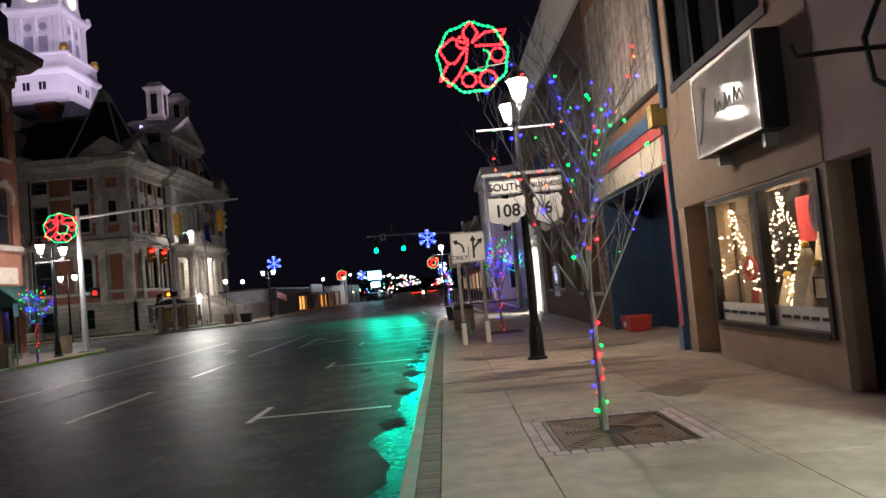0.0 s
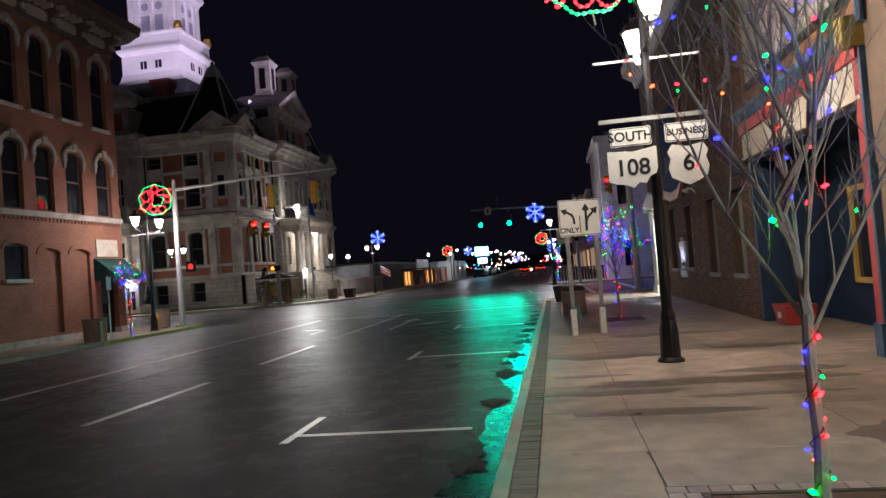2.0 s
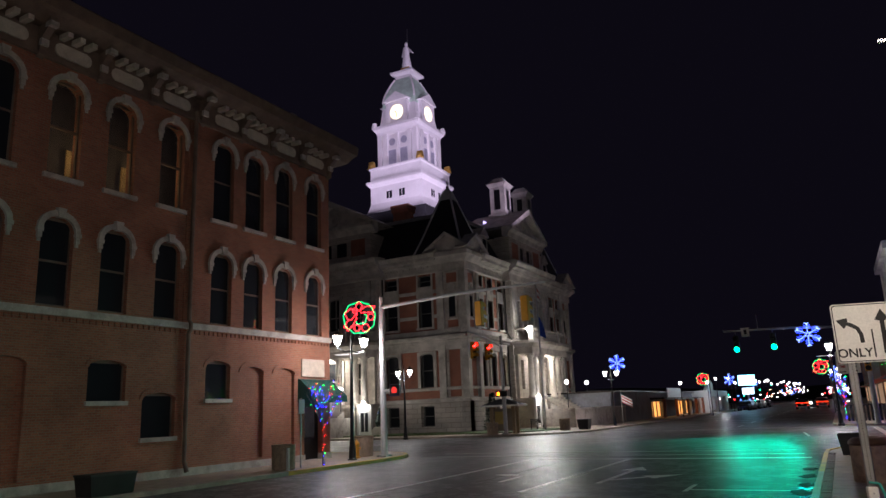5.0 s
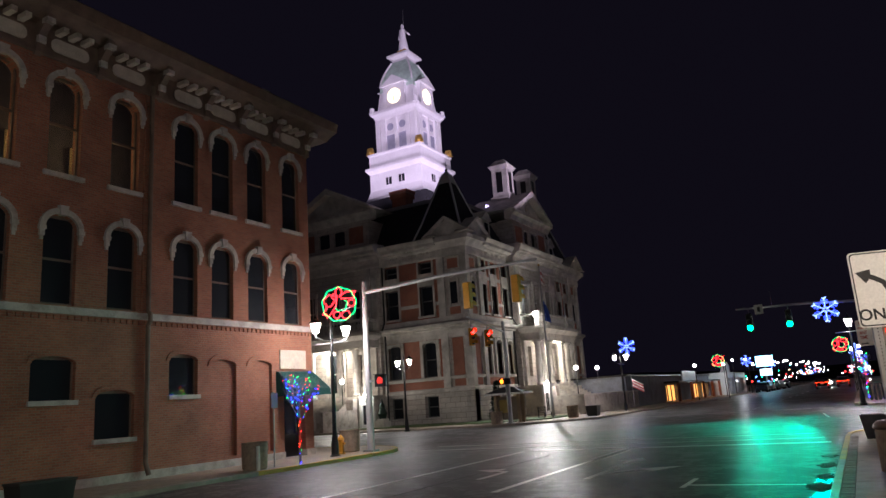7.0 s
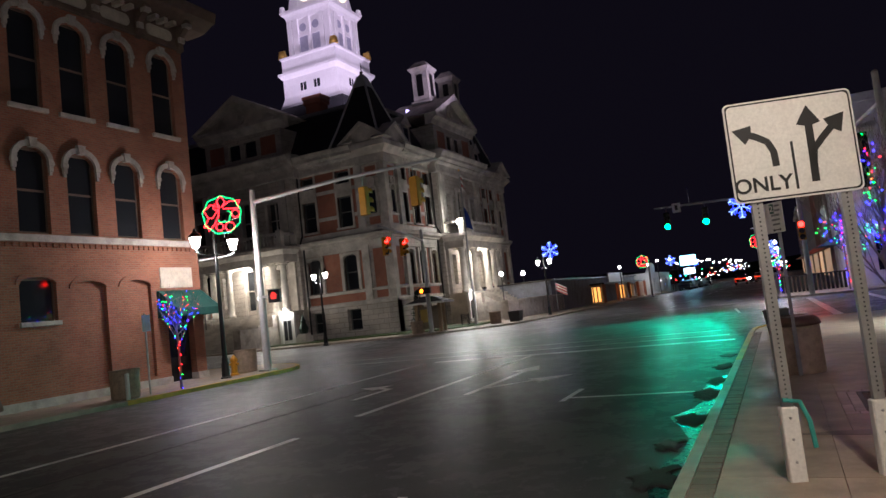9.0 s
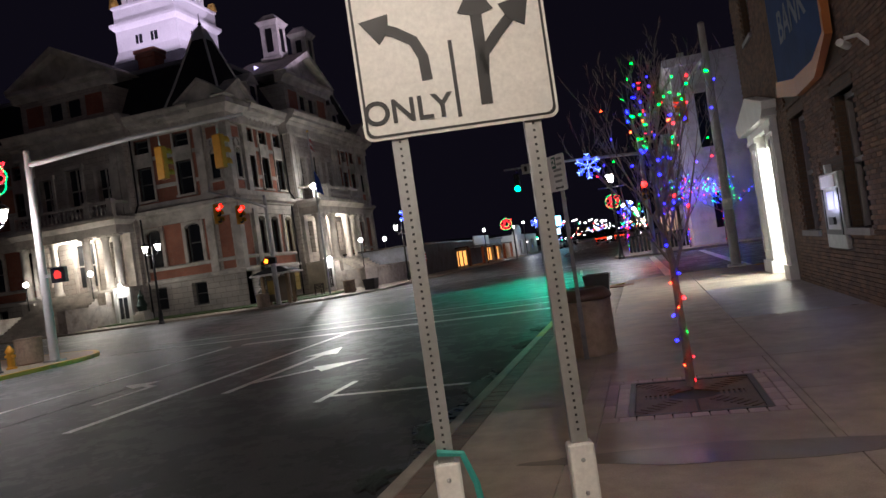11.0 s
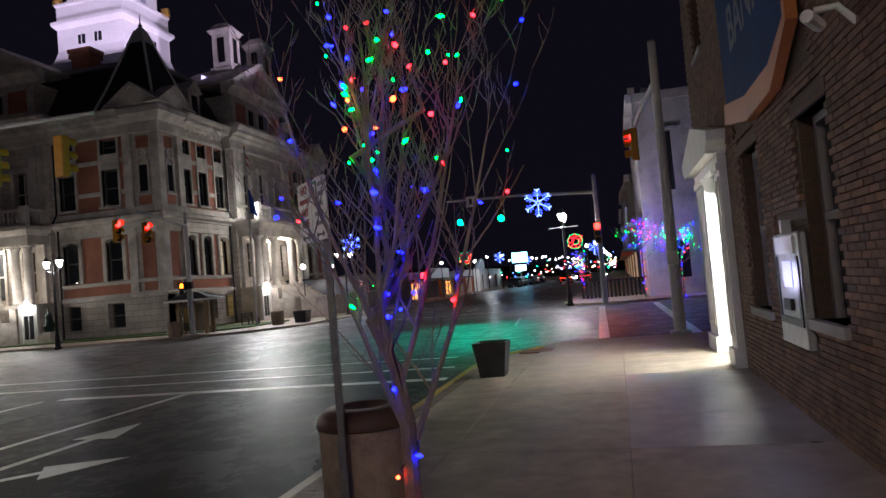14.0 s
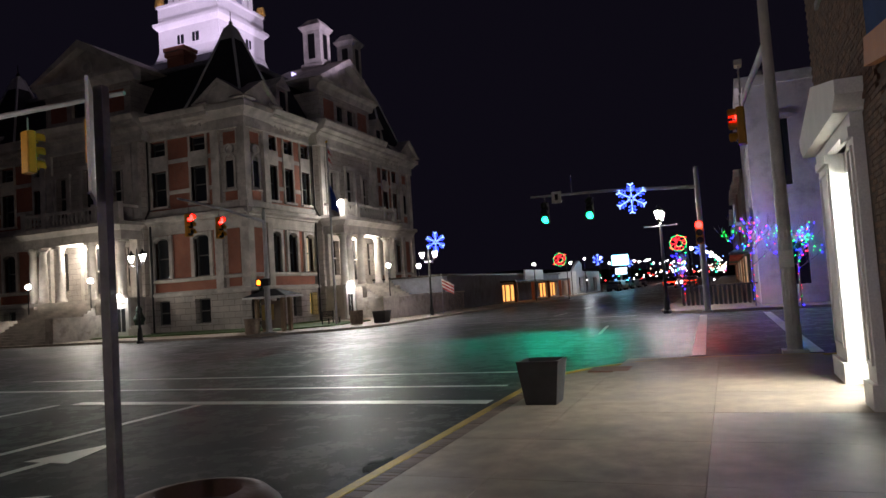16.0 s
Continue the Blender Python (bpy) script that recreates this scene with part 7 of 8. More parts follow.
mast((2.4, 56.4), 6.5, (-5.3, 56.4), 6.0, "grey signal mast over the north side of the crossing")
for x in (-4.6, -2.45):
    signal_head("traffic_signal", (x, 56.3, 5.15), 0, 2, BLACK, "dark three-lens traffic signal head showing green")
    spot_lamp("green_beam", (x, 55.9, 4.82), (x - (5.2 if x < -4 else 6.0), 31, 0), 1850, (0.0, 1.0, 0.62), 39, 0.12, 0.2)
    spot_lamp("green_beam", (x, 55.9, 4.82), (x + 0.7, 46.5, 0), 520, (0.0, 1.0, 0.62), 30, 0.12, 0.4)
plate = thing("mast_sign", (-4.0, 56.25, 5.85), "small white sign on the mast arm", "road sign")
part("plate", M().box((-0.24, -0.02, -0.28), (0.24, 0.0, 0.28)), SIGNWHITE, plate)
part("mark", M().box((-0.08, -0.026, -0.14), (0.08, -0.02, 0.16)), SIGNBLACK, plate)
part("rod", M().tube([(0.75, 0.02, 0.1), (0.75, 0.02, 1.0)], 0.02, 6), STEEL, plate)
mast((-16.7, 34.0), 6.85, (-9.2, 34.8), 6.75, "grey signal mast on the brick building's corner")
for x in (-12.2, -10.1):
    signal_head("traffic_signal", (x, 34.7, 5.75), 170, None)
pg = thing("pedestrian_signal", (-16.35, 34.0, 2.75), "dark pedestrian signal with dim red symbol on the mast", "pedestrian signal", "", 20)
part("case", M().bevel_box((0.0, -0.12, -0.25), (0.44, 0.14, 0.25), 0.02), BLACK, pg)
part("visor", M().box((0.0, -0.3, 0.23), (0.44, -0.12, 0.25)), BLACK, pg)
part("symbol", M().prism([(0.12, -0.12), (0.32, -0.12), (0.34, 0.04), (0.26, 0.14), (0.16, 0.14), (0.1, 0.02)], "y", -0.13, -0.12), glow("dim_red_symbol", (1.0, 0.04, 0.03), 0.8), pg)
part("clamp", M().box((-0.25, -0.04, -0.05), (0.0, 0.04, 0.05)), STEEL, pg)
mast((-20.7, 55.95), 7.0, (-19.1, 47.4), 6.6, "grey signal mast on the courthouse corner", 0.3)
for y in (48.1, 50.2):
    signal_head("traffic_signal", (-19.15, y, 5.45), 75, 0)
pd = thing("pedestrian_signal", (-20.95, 55.6, 2.85), "lit amber hand pedestrian signal on a pole", "pedestrian signal")
part("case", M().box((-0.2, -0.1, -0.2), (0.2, 0.1, 0.2)), BLACK, pd)
part("symbol", M().prism([(-0.1, -0.12), (0.1, -0.12), (0.12, 0.04), (0.05, 0.14), (-0.06, 0.14), (-0.12, 0.02)], "y", -0.11, -0.1), AMBERLIGHT, pd)
part("case", M().box((0.25, -0.1, -0.2), (0.65, 0.1, 0.2)), BLACK, pd)
part("pole", M().tube([(0.22, 0.15, -2.85), (0.22, 0.15, 0.3)], 0.06, 8), STEEL, pd)
mast((4.5, 38.45), 7.4, (4.1, 47.5), 6.75, "tall grey signal mast at the near corner", 0.35)
signal_head("traffic_signal", (4.05, 43.8, 5.75), -95, 0)
mc = thing("traffic_camera", (4.1, 43.7, 7.4), "white traffic camera on the mast arm", "camera")
part("stem", M().tube([(0, 0, -0.75), (0, 0, 0.0)], 0.025, 6), STEEL, mc)
part("body", M().box((-0.1, -0.2, 0.0), (0.1, 0.2, 0.14)), WHITEPAINT, mc)
tagged(part("pole_notice", M().box((4.34, 38.28, 1.72), (4.62, 38.30, 2.06)), SIGNWHITE), "small white notice strapped to the mast pole", "notice")
signal_head("traffic_signal", (2.35, 56.1, 3.55), 0, 0)
spot_lamp("red_beam", (2.35, 55.7, 3.9), (3.0, 38, 0), 140, (1.0, 0.02, 0.01), 60, 0.12, 0.5)


# ---- lamps and clutter round the courthouse ----
def globe_lamp(at, z, base=0.0, watts=0):
    g = thing("globe_lamp", (*at, base), "white globe lamp on a black post by the courthouse steps", "globe lamp", "globe lamps")
    part("post", M().tube([(0, 0, 0), (0, 0, z - base - 0.2)], [0.05, 0.035], 8), BLACK, g)
    part("globe", M().ball((0, 0, z - base), 0.2, 12, 8), BULB, g)
    if watts:
        point_lamp("globe_light", (at[0] + 0.3, at[1] - 0.3, z), watts, (1.0, 0.9, 0.75), 0.2)


globe_lamp((-22.5, 75.2), 4.1, 0.8, 130)
globe_lamp((-22.3, 80.9), 4.1, 0.8)
globe_lamp((-37.9, 59.4), 4.05, 0.8, 130)
globe_lamp((-44.0, 59.4), 4.0, 0.8)
for x, y, turn in ((CX + 4.75, CY + P - 0.02, 0), (CX - P + 0.02, CY - 4.75, 90)):
    d = thing("basement_entrance", (x, y, 0.05), "brightly lit white basement door under a lamp", "door", "", turn)
    part("surround", M().box((-0.75, -0.12, 0), (-0.5, 0.1, 2.3)).box((0.5, -0.12, 0), (0.75, 0.1, 2.3)).box((-0.75, -0.12, 2.3), (0.75, 0.1, 2.6)), WHITEPAINT, d)
    part("door", M().box((-0.5, -0.04, 0), (0.5, 0.02, 2.3)), WHITEPAINT, d)
    part("pane", M().box((-0.38, -0.06, 0.3), (-0.04, -0.04, 1.9)), GLASS, d)
    part("pane", M().box((0.04, -0.06, 0.3), (0.38, -0.04, 1.9)), GLASS, d)
    part("lamp", M().ball((0, -0.2, 2.8), 0.13, 10, 6), BULB, d)
    m = pose(x, y, 0.05, 0, 0, turn)
    point_lamp("entrance_lamp", m @ Vector((0, -0.45, 2.7)), 100, (1.0, 0.97, 0.9), 0.1)
fl = thing("floodlight", (CX - P - 0.1, 71.2, 9.1), "glaring white floodlight on the courthouse front", "floodlight")
part("lamp", M().ball((0, 0, 0), 0.26, 12, 8), glow("flood_glass", (1.0, 0.97, 0.9), 60), fl)
part("bracket", M().tube([(-0.4, 0.25, 0.0), (0, 0, 0.1)], 0.05, 6), STEEL, fl)
kiosk = thing("information_kiosk", (-21.4, 57.4, 0), "small roofed information kiosk at the courthouse corner", "kiosk")
for x in (-0.9, 0.9):
    for y in (-0.35, 0.35):
        part("post", M().box((x - 0.1, y - 0.1, 0), (x + 0.1, y + 0.1, 1.95)), surf("kiosk_wood", (0.28, 0.2, 0.12), 0.7), kiosk)
part("panel", M().box((-0.8, -0.1, 0.2), (0.8, 0.1, 1.8)), surf("kiosk_panel", (0.22, 0.18, 0.13), 0.6), kiosk)
part("notice", M().box((-0.7, -0.14, 0.7), (0.1, -0.1, 1.6)), surf("kiosk_notice", (0.45, 0.33, 0.1), 0.6), kiosk)
part("fascia", M().box((-1.5, -0.9, 1.95), (1.5, 0.9, 2.07)), SIGNWHITE, kiosk)
part("roof", M().loft([[(a * hx, b * hy, z) for a, b in q] for hx, hy, z in ((1.48, 0.88, 2.07), (0.35, 0.2, 2.5))]), SLATE, kiosk, "dark hipped roof")
bench = thing("bench", (-21.3, 63.6, 0), "dark slatted park bench on the courthouse walk", "bench", "", 90)
for k in range(5):
    part("slat", M().box((-0.8, -0.3 + 0.1 * k, 0.42), (0.8, -0.22 + 0.1 * k, 0.45)), BLACK, bench)
for k in range(4):
    part("back_slat", M().box((-0.8, 0.22, 0.52 + 0.1 * k), (0.8, 0.25, 0.59 + 0.1 * k)), BLACK, bench)
for x in (-0.7, 0.7):
    part("leg", M().box((x - 0.03, -0.3, 0), (x + 0.03, -0.24, 0.42)), BLACK, bench)
    part("leg", M().box((x - 0.03, 0.2, 0), (x + 0.03, 0.26, 0.9)), BLACK, bench)
mon = thing("monument", (-34.4, 60.2, 0.05), "small dark bronze monument on a stone pedestal", "monument")
part("pedestal", M().box((-0.5, -0.5, 0), (0.5, 0.5, 0.5)).box((-0.38, -0.38, 0.5), (0.38, 0.38, 0.7)), STONE, mon)
part("bronze", M().lathe(0, 0, [(0.3, 0.7), (0.32, 0.9), (0.42, 1.1), (0.3, 1.35), (0.2, 1.6), (0.25, 1.75), (0.1, 2.0), (0.04, 2.3)], 14), surf("dark_bronze", (0.03, 0.05, 0.04), 0.5, metal=0.5, vary=0.3), mon)
fp = thing("flagpole", (-20.05, 62.2, 0), "thin grey flagpole in front of the courthouse", "flagpole")
part("pole", M().tube([(0, 0, 0), (0, 0, 11.8)], [0.1, 0.05], 10), STEEL, fp)
part("ball", M().ball((0, 0, 11.85), 0.09, 8, 6), GOLD, fp)
def hung_flag(parent, z0, z1, w, material, name, label):
    """A slack flag: folds that hang close to the pole."""
    rows = []
    for k in range(9):
        t = k / 8
        reach = w * (0.25 + 0.75 * t ** 0.6)
        line = [(0.05 + reach * i / 8, 0.07 * math.sin(i * 1.7 + 2 * t), z1 + (z0 - z1) * t - 0.28 * (i / 8) ** 2) for i in range(9)]
        rows.append(line + [(x, y + 0.02, z) for x, y, z in line[::-1]])
    part(name, M().loft(rows), material, parent, label)


for k in range(5):
    hung_flag(fp, 11.35 - 0.26 * k, 11.6 - 0.26 * k, 0.3, REDPAINT if k % 2 else SIGNWHITE, "striped_flag", "slack striped flag")
hung_flag(fp, 7.4, 9.0, 0.55, surf("blue_flag_cloth", (0.03, 0.08, 0.4), 0.8, vary=0.3, coarse=3), "blue_flag", "slack blue flag")
bush = thing("evergreen", (-22.9, 58.6, 0), "small dark evergreen bush behind the kiosk", "bush")
rng = random.Random(5)
leafs = M()
for i in range(900):
    z = 0.2 + 2.8 * rng.random() ** 1.2
    r = 0.75 * (1 - z / 3.2) * rng.uniform(0.5, 1.1)
    a = rng.uniform(0, 6.28)
    p = Vector((r * math.cos(a), r * math.sin(a), z))
    d = Vector((math.cos(a), math.sin(a), rng.uniform(-0.2, 0.7))).normalized() * 0.2
    n = Vector((-math.sin(a), math.cos(a), rng.uniform(-0.5, 0.5))) * 0.05
    leafs.add([p - n, p + d * 0.5 - n * 1.3, p + d, p + n], [(0, 1, 2, 3)])
part("foliage", leafs, surf("evergreen_needles", (0.02, 0.04, 0.02), 0.8, vary=0.4), bush)["kind"] = "stuff"
part("trunk", M().tube([(0, 0, 0), (0, 0, 2.8)], [0.07, 0.02], 6), BARK, bush)
us = thing("flag", (-16.2, 71.0, 0), "striped flag hanging from a leaning staff", "flag")
part("staff", M().tube([(0, 0, 0), (0, 0, 3.0)], 0.025, 6), STEEL, us)
for k in range(6):
    part("stripe", M().prism([(0.05, 2.6 - 0.12 * k), (0.95, 2.1 - 0.12 * k), (0.95, 2.0 - 0.12 * k), (0.05, 2.5 - 0.12 * k)], "y", -0.01, 0.01), REDPAINT if k % 2 else SIGNWHITE, us)


# ---- the dark car waiting at the crossing ----
def car(at, turn, paint, label, lit=True, group=""):
    c = thing("car", (*at, ROAD), label, "car", group, turn)
    # outline along the length, tail at -y
    side = [(-2.22, 0.38), (-2.3, 0.62), (-2.26, 1.0), (-2.12, 1.12), (-1.72, 1.52), (-1.3, 1.64), (-0.2, 1.66), (0.45, 1.54), (1.05, 1.14), (1.9, 1.0), (2.22, 0.86), (2.3, 0.6), (2.22, 0.34)]
    rings = []
    for x, pin in ((-0.92, 0.86), (-0.88, 0.96), (-0.66, 1.0), (0.66, 1.0), (0.88, 0.96), (0.92, 0.86)):
        rings.append([(x * (1 - 0.24 * max(0, z - 1.0)), y * (0.985 if abs(x) > 0.9 else 1), 0.34 + (z - 0.34) * (0.985 if abs(x) > 0.9 else 1)) for y, z in side])
    body_ = part("body", M().loft(rings), paint, c, "glossy dark car body")
    for s in (-1, 1):
        win = [(-1.75, 1.12), (-1.5, 1.46), (-0.2, 1.56), (0.35, 1.46), (0.92, 1.12)]
        part("side_window", M().loft([[(s * (0.945 - 0.24 * (z - 1.0) + d), y, z) for y, z in win] for d in (-0.06, 0.004)]), GLASS, body_)
        for y in (-1.38, 1.38):
            w = part("wheel", M().tube([(s * 0.70, y, 0.36), (s * 0.93, y, 0.36)], 0.36, 20), surf("tyre", (0.015, 0.015, 0.015), 0.7), c)
            part("rim", M().tube([(s * 0.92, y, 0.36), (s * 0.945, y, 0.36)], [0.25, 0.22], 14), STEEL, w)
            part("arch", M().tube([(s * 0.60, y, 0.40), (s * 0.915, y, 0.40)], 0.415, 20), BLACK, c)
        part("mirror", M().ball((s * 1.02, 0.72, 1.12), 0.1, 8, 6, 0.7), paint, c)
        part("headlight", M().box((s * 0.5, 2.16, 0.74), (s * 0.84, 2.25, 0.9)), CLEAR if not lit else SIGNWHITE, c)
        part("roof_rail", M().tube([(s * 0.68, -1.5, 1.66), (s * 0.68, 0.2, 1.69)], 0.02, 6), STEEL, c)
    part("rear_window", M().prism([(-0.62, 1.16), (0.62, 1.16), (0.52, 1.5), (-0.52, 1.5)], "y", -2.14, -1.85), GLASS, body_)
    part("tail_light", M().box((-0.82, -2.32, 0.93), (0.82, -2.22, 0.99)), glow("tail_bar", (1.0, 0.03, 0.01), 3), c, "glowing red light bar across the tail")
    for s in (-1, 1):
        part("tail_light", M().box((s * 0.45, -2.325, 0.92), (s * 0.86, -2.2, 1.03)), glow("brake_light", (1.0, 0.06, 0.01), 3), c, "bright amber-red brake light")
        part("reflector", M().box((s * 0.66, -2.32, 0.52), (s * 0.82, -2.26, 0.6)), glow("rear_reflector", (1.0, 0.02, 0.01), 2), c)
    part("number_plate", M().box((-0.16, -2.325, 0.72), (0.16, -2.29, 0.86)), SIGNWHITE, c, "blank pale number plate")
    part("bumper", M().box((-0.7, -2.3, 0.36), (0.7, -2.2, 0.44)), STEEL, c)
    return c


CARBLACK = surf("black_car_paint", (0.01, 0.01, 0.012), 0.12, vary=0.1, bump=0.0)
car((-4.6, 132.0), 0, CARBLACK, "dark SUV with red light bar driving away")


# ---- down the street ----
NORTHWHITE = surf("grey_white_render", (0.58, 0.55, 0.56), 0.85, vary=0.15, coarse=0.8, fine=20, dirt=(0.3, 0.28, 0.29))
corner_house = thing("corner_building", (4.8, 61.0, 0), "three-storey grey rendered corner building with tall windows", "building")
chh = [(1.2, 1.9, 5.8, 9.1), (4.2, 4.9, 5.8, 9.1), (1.4, 2.3, 0.9, 3.0)]
part("wall", pierced(M(), "x", 0, 0.4, 0, 14, 0, 11.3, chh), NORTHWHITE, corner_house, "grey rendered side wall")
part("wall", pierced(M(), "y", 0, 0.4, 0.4, 12, 0, 11.3, [(y, y + 1.0, z, z + 2.4) for y in (1.5, 4, 6.5, 9) for z in (4.6, 8.0)]), NORTHWHITE, corner_house)
part("core", M().box((0.5, 0.5, 0), (14, 12, 11.2)), DARKROOM, corner_house)
for a, b, z0, z1 in chh:
    w = part("window", M().box((a, 0.2, z0), (b, 0.25, z1)), GLASS, corner_house)
    part("lintel", M().box((a - 0.2, -0.12, z1), (b + 0.2, 0.2, z1 + 0.25)), STONE, w)
part("cornice", M().box((-0.35, -0.1, 10.9), (14, 0.4, 11.4)).box((-0.35, 0.4, 10.9), (0.4, 12, 11.4)), NORTHWHITE, corner_house)
part("balcony", M().box((-0.9, 0.3, 4.0), (0, 5, 4.2)).box((-0.9, 0.3, 4.2), (-0.82, 5, 5.1)), surf("balcony_panel", (0.2, 0.24, 0.2), 0.7), corner_house)
part("awning", M().prism([(-1.3, 2.8), (0, 3.5), (0, 2.8)], "y", 5.5, 11.5), BLUEPAINT, corner_house)
fence = thing("railing", (0.9, 64.0, 0), "low black railing round the corner pavement", "railing")
for i in range(16):
    part("bar", M().box((0.24 * i, -0.02, 0), (0.24 * i + 0.16, 0.02, 1.0)), BLACK, fence)
part("rail", M().box((0, -0.03, 1.0), (4.0, 0.03, 1.08)), BLACK, fence)
rng = random.Random(9)
y = 73.6
for k in range(7):
    d, h = rng.uniform(9, 14), rng.uniform(7, 11)
    c = rng.choice(((0.24, 0.12, 0.08), (0.3, 0.25, 0.2), (0.2, 0.15, 0.12), (0.33, 0.3, 0.28)))
    b = thing("row_building", (4.6, y, 0), "dark two-storey shop building down the street", "building", "row buildings")
    hs = [(u, u + 0.9, 4.4, 6.3) for u in np.arange(1.0, d - 1.2, 2.2)] + [(0.6, d - 0.6, 0.6, 2.8)]
    part("wall", pierced(M(), "y", 0, 0.3, 0, d, 0, h, hs), surf("row_wall", c, 0.85, vary=0.3, coarse=1), b)
    part("core", M().box((0.5, 0, 0), (10, d, h - 0.1)), DARKROOM, b)
    part("cornice", M().box((-0.35, 0, h - 0.5), (0.3, d, h)), STONE, b)
    part("shop_window", M().box((0.12, 0.6, 0.6), (0.16, d - 0.6, 2.8)), glow("far_shop_glow", (1.0, 0.62, 0.35), rng.choice((0.25, 0.5, 0.9))), b, "warm lit shop window")
    part("awning", M().prism([(-1.0, 2.9), (0, 3.4), (0, 2.9)], "y", 0.5, d - 0.5), rng.choice((NAVY, AWNING, REDPAINT)), b)
    y += d
# low shops on the courthouse side
shops = thing("low_shop", (-19.6, 84.0, 0), "long low flat-roofed shop with warm lit windows", "shop")
sw = [(12.2, 18.2, 0.1, 1.9), (28.0, 33.0, 0.1, 1.9), (34.0, 38.5, 0.1, 1.9)]
SHOPGREY = surf("grey_blue_siding", (0.2, 0.21, 0.25), 0.8, vary=0.2, coarse=1.5, fine=12, dirt=(0.13, 0.13, 0.15))
part("wall", pierced(M(), "y", 0, 0.3, -4, 40, -0.1, 3.0, sw), SHOPGREY, shops, "grey sided wall")
part("body", M().box((-9, -4, 0), (-1.6, 40, 2.95)), DARKROOM, shops)
part("end_wall", M().box((-9, -4.3, -0.1), (0, -4, 3.0)), SHOPGREY, shops)
part("roof", M().box((-9.3, -4.5, 3.0), (0.6, 40.5, 3.16)), DARKFRAME, shops, "dark flat roof edge")
for u in np.arange(-3.6, 11.8, 0.6):
    part("batten", M().box((-0.03, u, 0.0), (0.0, u + 0.05, 2.95)), SHOPGREY, shops)
part("canopy", M().box((0, 11.4, 2.15), (2.0, 39.5, 2.35)), DARKFRAME, shops, "dark flat canopy over the shop windows")
part("fascia_panel", M().box((0.6, 20.0, 2.1), (0.75, 29.0, 3.6)), SIGNWHITE, shops, "blank white fascia panel")
for a, b, z0, z1 in sw:
    part("shop_window", M().box((0.05 - 0.2, a, z0), (-0.1, b, z1)), glow("warm_shop", (1.0, 0.42, 0.1), 1.5), shops, "amber lit shop window")
    for u in np.linspace(a, b, 4)[1:-1]:
        part("mullion", M().box((-0.1, u - 0.06, z0), (0.02, u + 0.06, z1)), DARKFRAME, shops)
for u in (11.6, 19.0, 26.8, 33.3, 39.0):
    part("pier", M().box((1.7, u, -0.1), (2.0, u + 0.45, 2.15)), surf("brick_pier", (0.3, 0.12, 0.07), 0.8), shops, "brick pier")
white = thing("white_building", (-17.2, 124.0, 0), "small floodlit white building with arched front", "building")
wh = [(2.0, 5.0, 0.3, 2.4), (8.0, 11.0, 0.3, 2.4), (14.0, 17.0, 0.3, 2.4)]
part("wall", pierced(M(), "y", 0, 0.4, 0, 20, -0.1, 3.3, wh), WHITEPAINT, white)
part("wall", M().box((-7, 0, -0.1), (0, 0.4, 3.3)), WHITEPAINT, white)
part("gable", M().prism([(0, 3.3), (7, 3.3), (7, 4.4), (5.2, 4.9), (3, 4.4)], "x", -0.4, 0.0), WHITEPAINT, white)
for a, b, z0, z1 in wh:
    part("window", M().box((-0.25, a, z0), (-0.2, b, z1)), GLASS, white)
point_lamp("white_building_lamp", (-14.5, 121.0, 4.2), 500, COOL, 0.3)
wall_low = thing("low_wall", (-19.8, 63.0, 0), "low pale stone wall beside the courthouse steps", "wall")
part("wall", M().box((0, 4.5, 0), (0.5, 21, 1.5)), LIMESTONE, wall_low)
part("coping", M().box((-0.06, 4.4, 1.5), (0.56, 21.1, 1.62)), STONE, wall_low)

ad = thing("lit_sign", (-14.0, 150.0, 0), "cyan lit sign board on a post", "sign")
part("post", M().tube([(0, 0, 0), (0, 0, 5.4)], 0.15, 8), STEEL, ad)
part("board", M().box((-1.4, -0.15, 4.2), (1.4, 0.15, 6.0)), glow("cyan_board", (0.25, 0.75, 1.0), 7), ad)
part("board", M().box((-0.9, -0.15, 2.6), (1.0, 0.15, 3.7)), glow("pale_board", (0.6, 0.85, 1.0), 4), ad)
# lamps, signals, headlights and decorations that dwindle to points
FARS = [glow("far_white", (1.0, 0.93, 0.85), 10), glow("far_warm", (1.0, 0.6, 0.3), 7), glow("far_blue", (0.1, 0.2, 1.0), 8), glow("far_red", (1.0, 0.02, 0.02), 8), glow("far_green", (0.02, 1.0, 0.4), 6)]
far_mesh = [M().ball((0, 0, 0), 1.0, 8, 6).data("lamp") for _ in FARS]
for k in range(22):
    for side in (-15.8, 0.6):
        y = 98 + k * 14 + rng.uniform(-3, 3)
        l = thing("far_lamp", (side + rng.uniform(-0.5, 0.5), y, 0), "far street lamp with a bright point of light", "street lamp", "far street lamps")
        z = rng.uniform(3.9, 5.0) + 0.012 * (y - 98)
        part("pole", M().tube([(0, 0, 0), (0, 0, z)], 0.06, 6), BLACK, l)
        part("lamp", far_mesh[0], FARS[0], l).matrix_basis = Matrix.Translation((0, 0, z)) @ Matrix.Scale(0.15 + 0.0004 * y, 4)
clusters = [M() for _ in FARS]
for k in range(150):
    y = rng.uniform(125, 420)
    side = rng.choice((-1, 1))
    x = -7.5 + side * rng.uniform(5.5, 10.5)
    z = abs(rng.gauss(0, 1.3)) + 0.7 + 0.012 * (y - 120)
    c = rng.choice((0, 0, 0, 1, 1, 2, 3, 4))
    clusters[c].ball((x, y, z), 0.05 + 0.00045 * y, 6, 4)
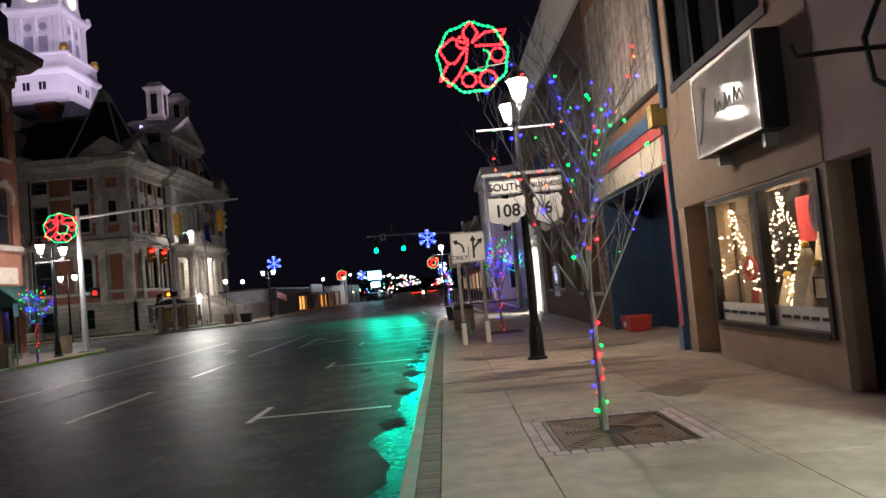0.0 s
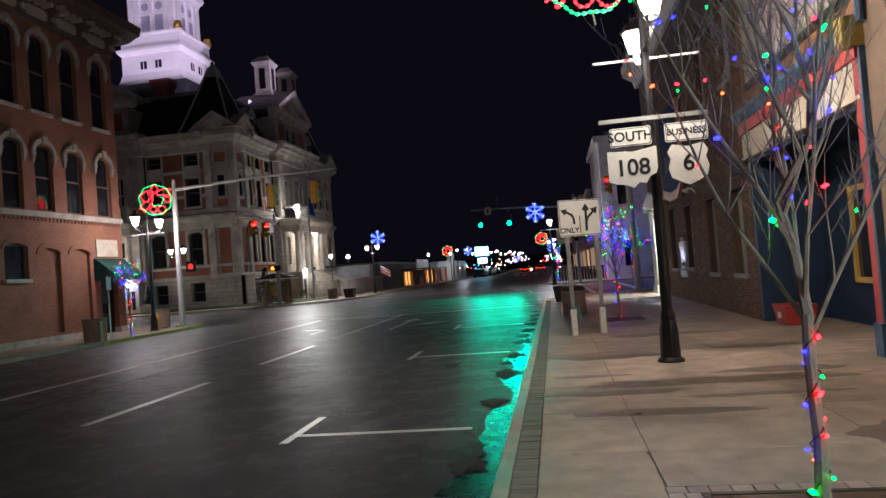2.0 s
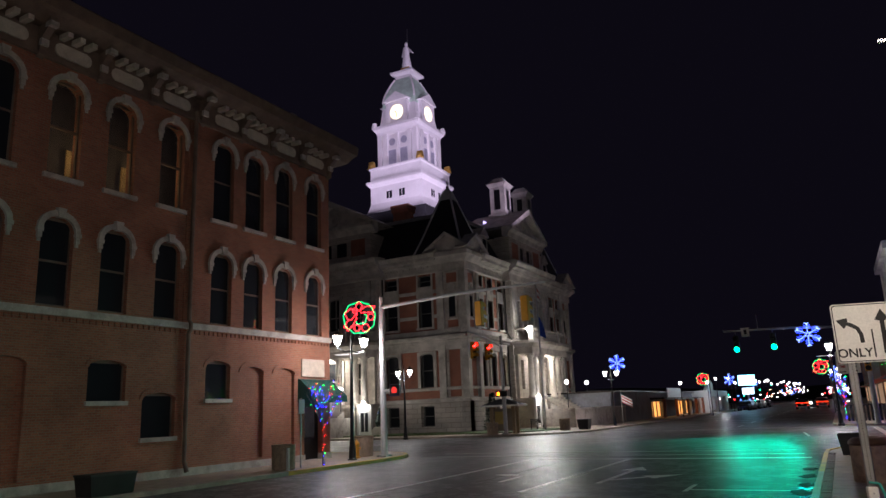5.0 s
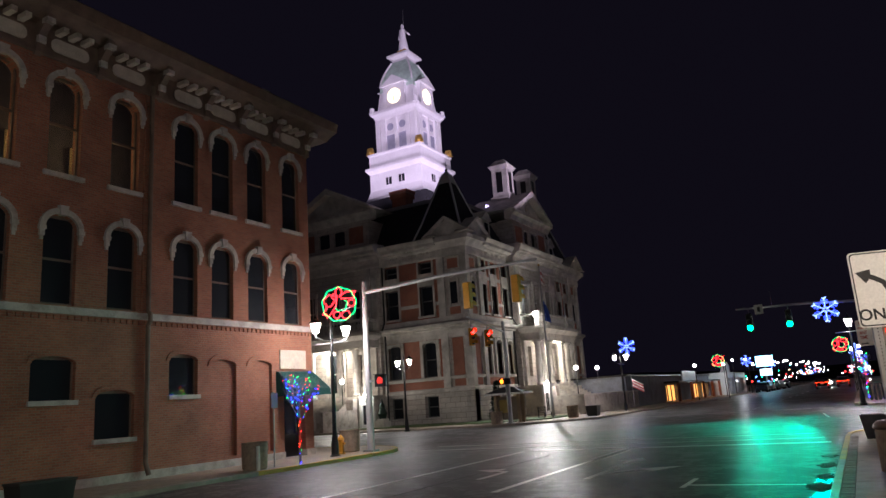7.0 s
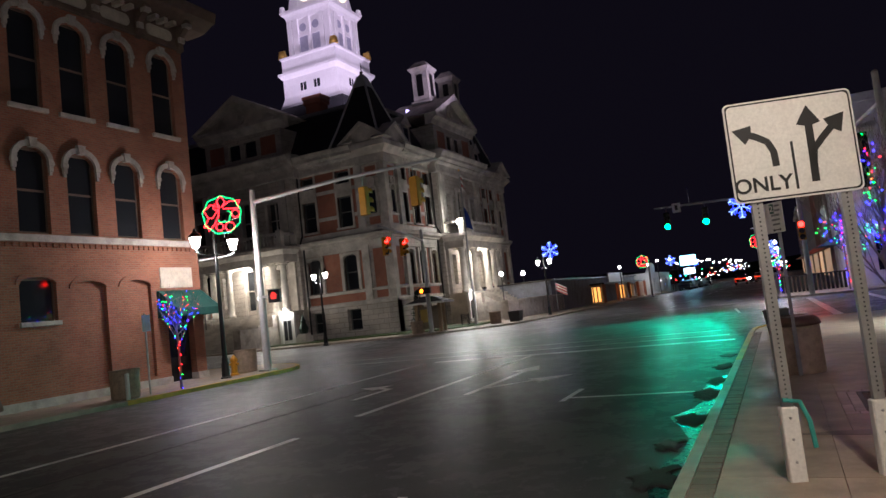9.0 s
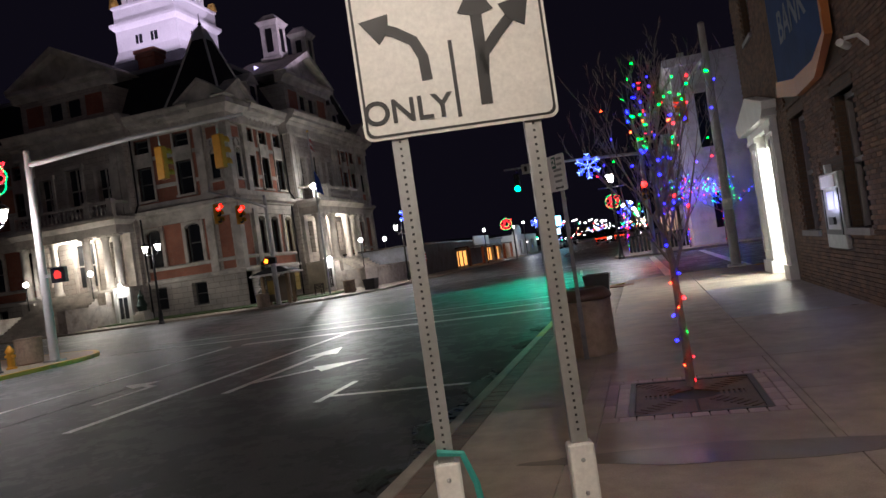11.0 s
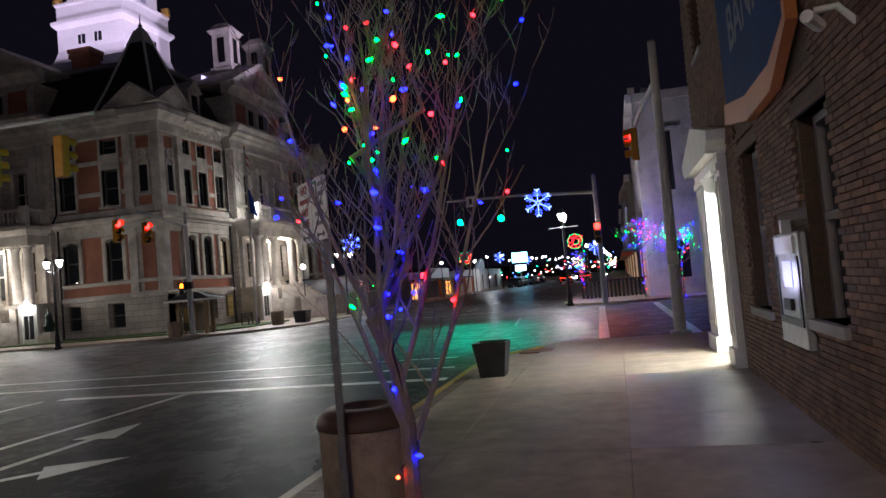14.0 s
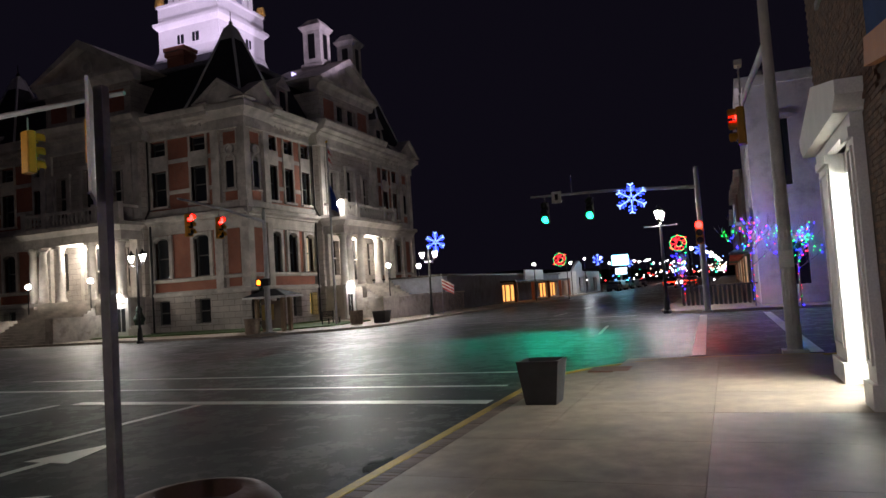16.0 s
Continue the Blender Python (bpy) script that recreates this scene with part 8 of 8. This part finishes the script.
for c, m in enumerate(clusters):
    tagged(part("distant_lights", m, FARS[c]), "points of light far down the street", "lights", "", "stuff")
for k, (x, yy) in enumerate(((-13.6, 138), (-13.6, 146), (-13.6, 155), (-13.6, 166), (-2.0, 140), (-13.7, 178))):
    car((x, yy), 0 if x > -8 else 180, surf("far_car_paint", rng.choice(((0.5, 0.5, 0.52), (0.3, 0.3, 0.32), (0.05, 0.05, 0.06))), 0.3), "parked car far down the street", False, "parked cars")
oncoming = thing("oncoming_car", (-3.4, 150.0, ROAD), "far oncoming car with bright headlights", "car")
part("body", M().bevel_box((-0.85, -2.0, 0.0), (0.85, 2.0, 1.4), 0.2), CARBLACK, oncoming)
for s in (-0.6, 0.6):
    part("headlight", M().ball((s, -2.1, 0.75), 0.16, 8, 6), glow("headlight", (1.0, 0.95, 0.85), 60), oncoming)
# dark ridge that closes the street's end
structure("far_hill", M().prism([(-300, -2), (300, -2), (300, 9), (60, 11), (0, 8), (-40, 7), (-120, 12), (-300, 10)], "y", 470, 480), surf("dark_hill", (0.02, 0.022, 0.02), 0.95), "dark wooded rise at the end of the street")

# ---- pieces of the near walls and walks ----
kerb_near = bpy.data.objects["kerb_near"]
brick_strip = tagged(part("brick_strip", M().box((0.13, -14, -0.1), (0.335, 34.0, -0.03)), DARKROOM), "strip of worn brick pavers behind the kerb", "", "", "structure")
pv = M().bevel_box((0.004, 0.003, -0.05), (0.198, 0.098, 0.0), 0.006).data("brick")
rest = M()
for j in range(476):
    y = -13.9 + 0.1 * j
    dz = rng.uniform(-0.007, 0.001)
    if 5.0 < y < 30.0:
        part("brick", pv, PAVER, brick_strip).location = (0.133 + rng.uniform(-0.002, 0.002), y, dz)
    else:
        rest.box((0.137, y + 0.003, -0.05), (0.331, y + 0.097, dz))
part("bricks_beyond", rest, PAVER, brick_strip)["kind"] = "stuff"

BANKBRICK = [surf("bank_brick_%s" % n, c, 0.85, vary=0.3, coarse=5, fine=70, bump=0.4, random=0.3) for n, c in (("brown", (0.235, 0.137, 0.087)), ("umber", (0.185, 0.113, 0.075)), ("rust", (0.28, 0.153, 0.092)))]
bw, bh, gap = 0.215, 0.067, 0.011
bank_wall = next(o for o in bank.children if o.name.startswith("wall"))
near_mesh = [M().bevel_box((-0.012, 0, 0), (0.03, bw - gap, bh - gap), 0.004).data("brick") for _ in BANKBRICK]
beyond = [M() for _ in BANKBRICK]
stops = BANKWIN + upper + [(31.6, 35.5, 0.0, 3.35), (27.36, 28.58, 0.76, 2.0), (26.6, 30.7, 3.5, 6.7)]
for r in range(int(9.25 / bh)):
    z = r * bh + 0.004
    for i in range(int(16.4 / bw) + 1):
        y = 19.4 + i * bw - (bw / 2 if r % 2 else 0)
        if y < 19.4 or y + bw > 35.7:
            continue
        if any(a - bw * 0.8 < y < b - 0.03 and z0 - bh < z < z1 + 0.16 for a, b, z0, z1 in stops):
            continue
        k = rng.choice((0, 0, 1, 1, 2))
        if 24.0 < y < 27.4 and 0.9 < z < 2.75:
            part("brick", near_mesh[k], BANKBRICK[k], bank_wall).location = (rng.uniform(-0.003, 0.003), y, z)
        elif z < 7:
            d = rng.uniform(-0.003, 0.003)
            beyond[k].box((-0.012 + d, y, z), (0.03, y + bw - gap, z + bh - gap))
for k, m in enumerate(beyond):
    part("bricks_beyond", m, BANKBRICK[k], bank_wall)["kind"] = "stuff"

structure("tactile_ramp", M().box((0.75, 36.0, -0.02), (1.5, 36.7, 0.004)), surf("red_ramp_paver", (0.28, 0.12, 0.08), 0.7, vary=0.3, coarse=6), "worn red tactile paving at the corner ramp")
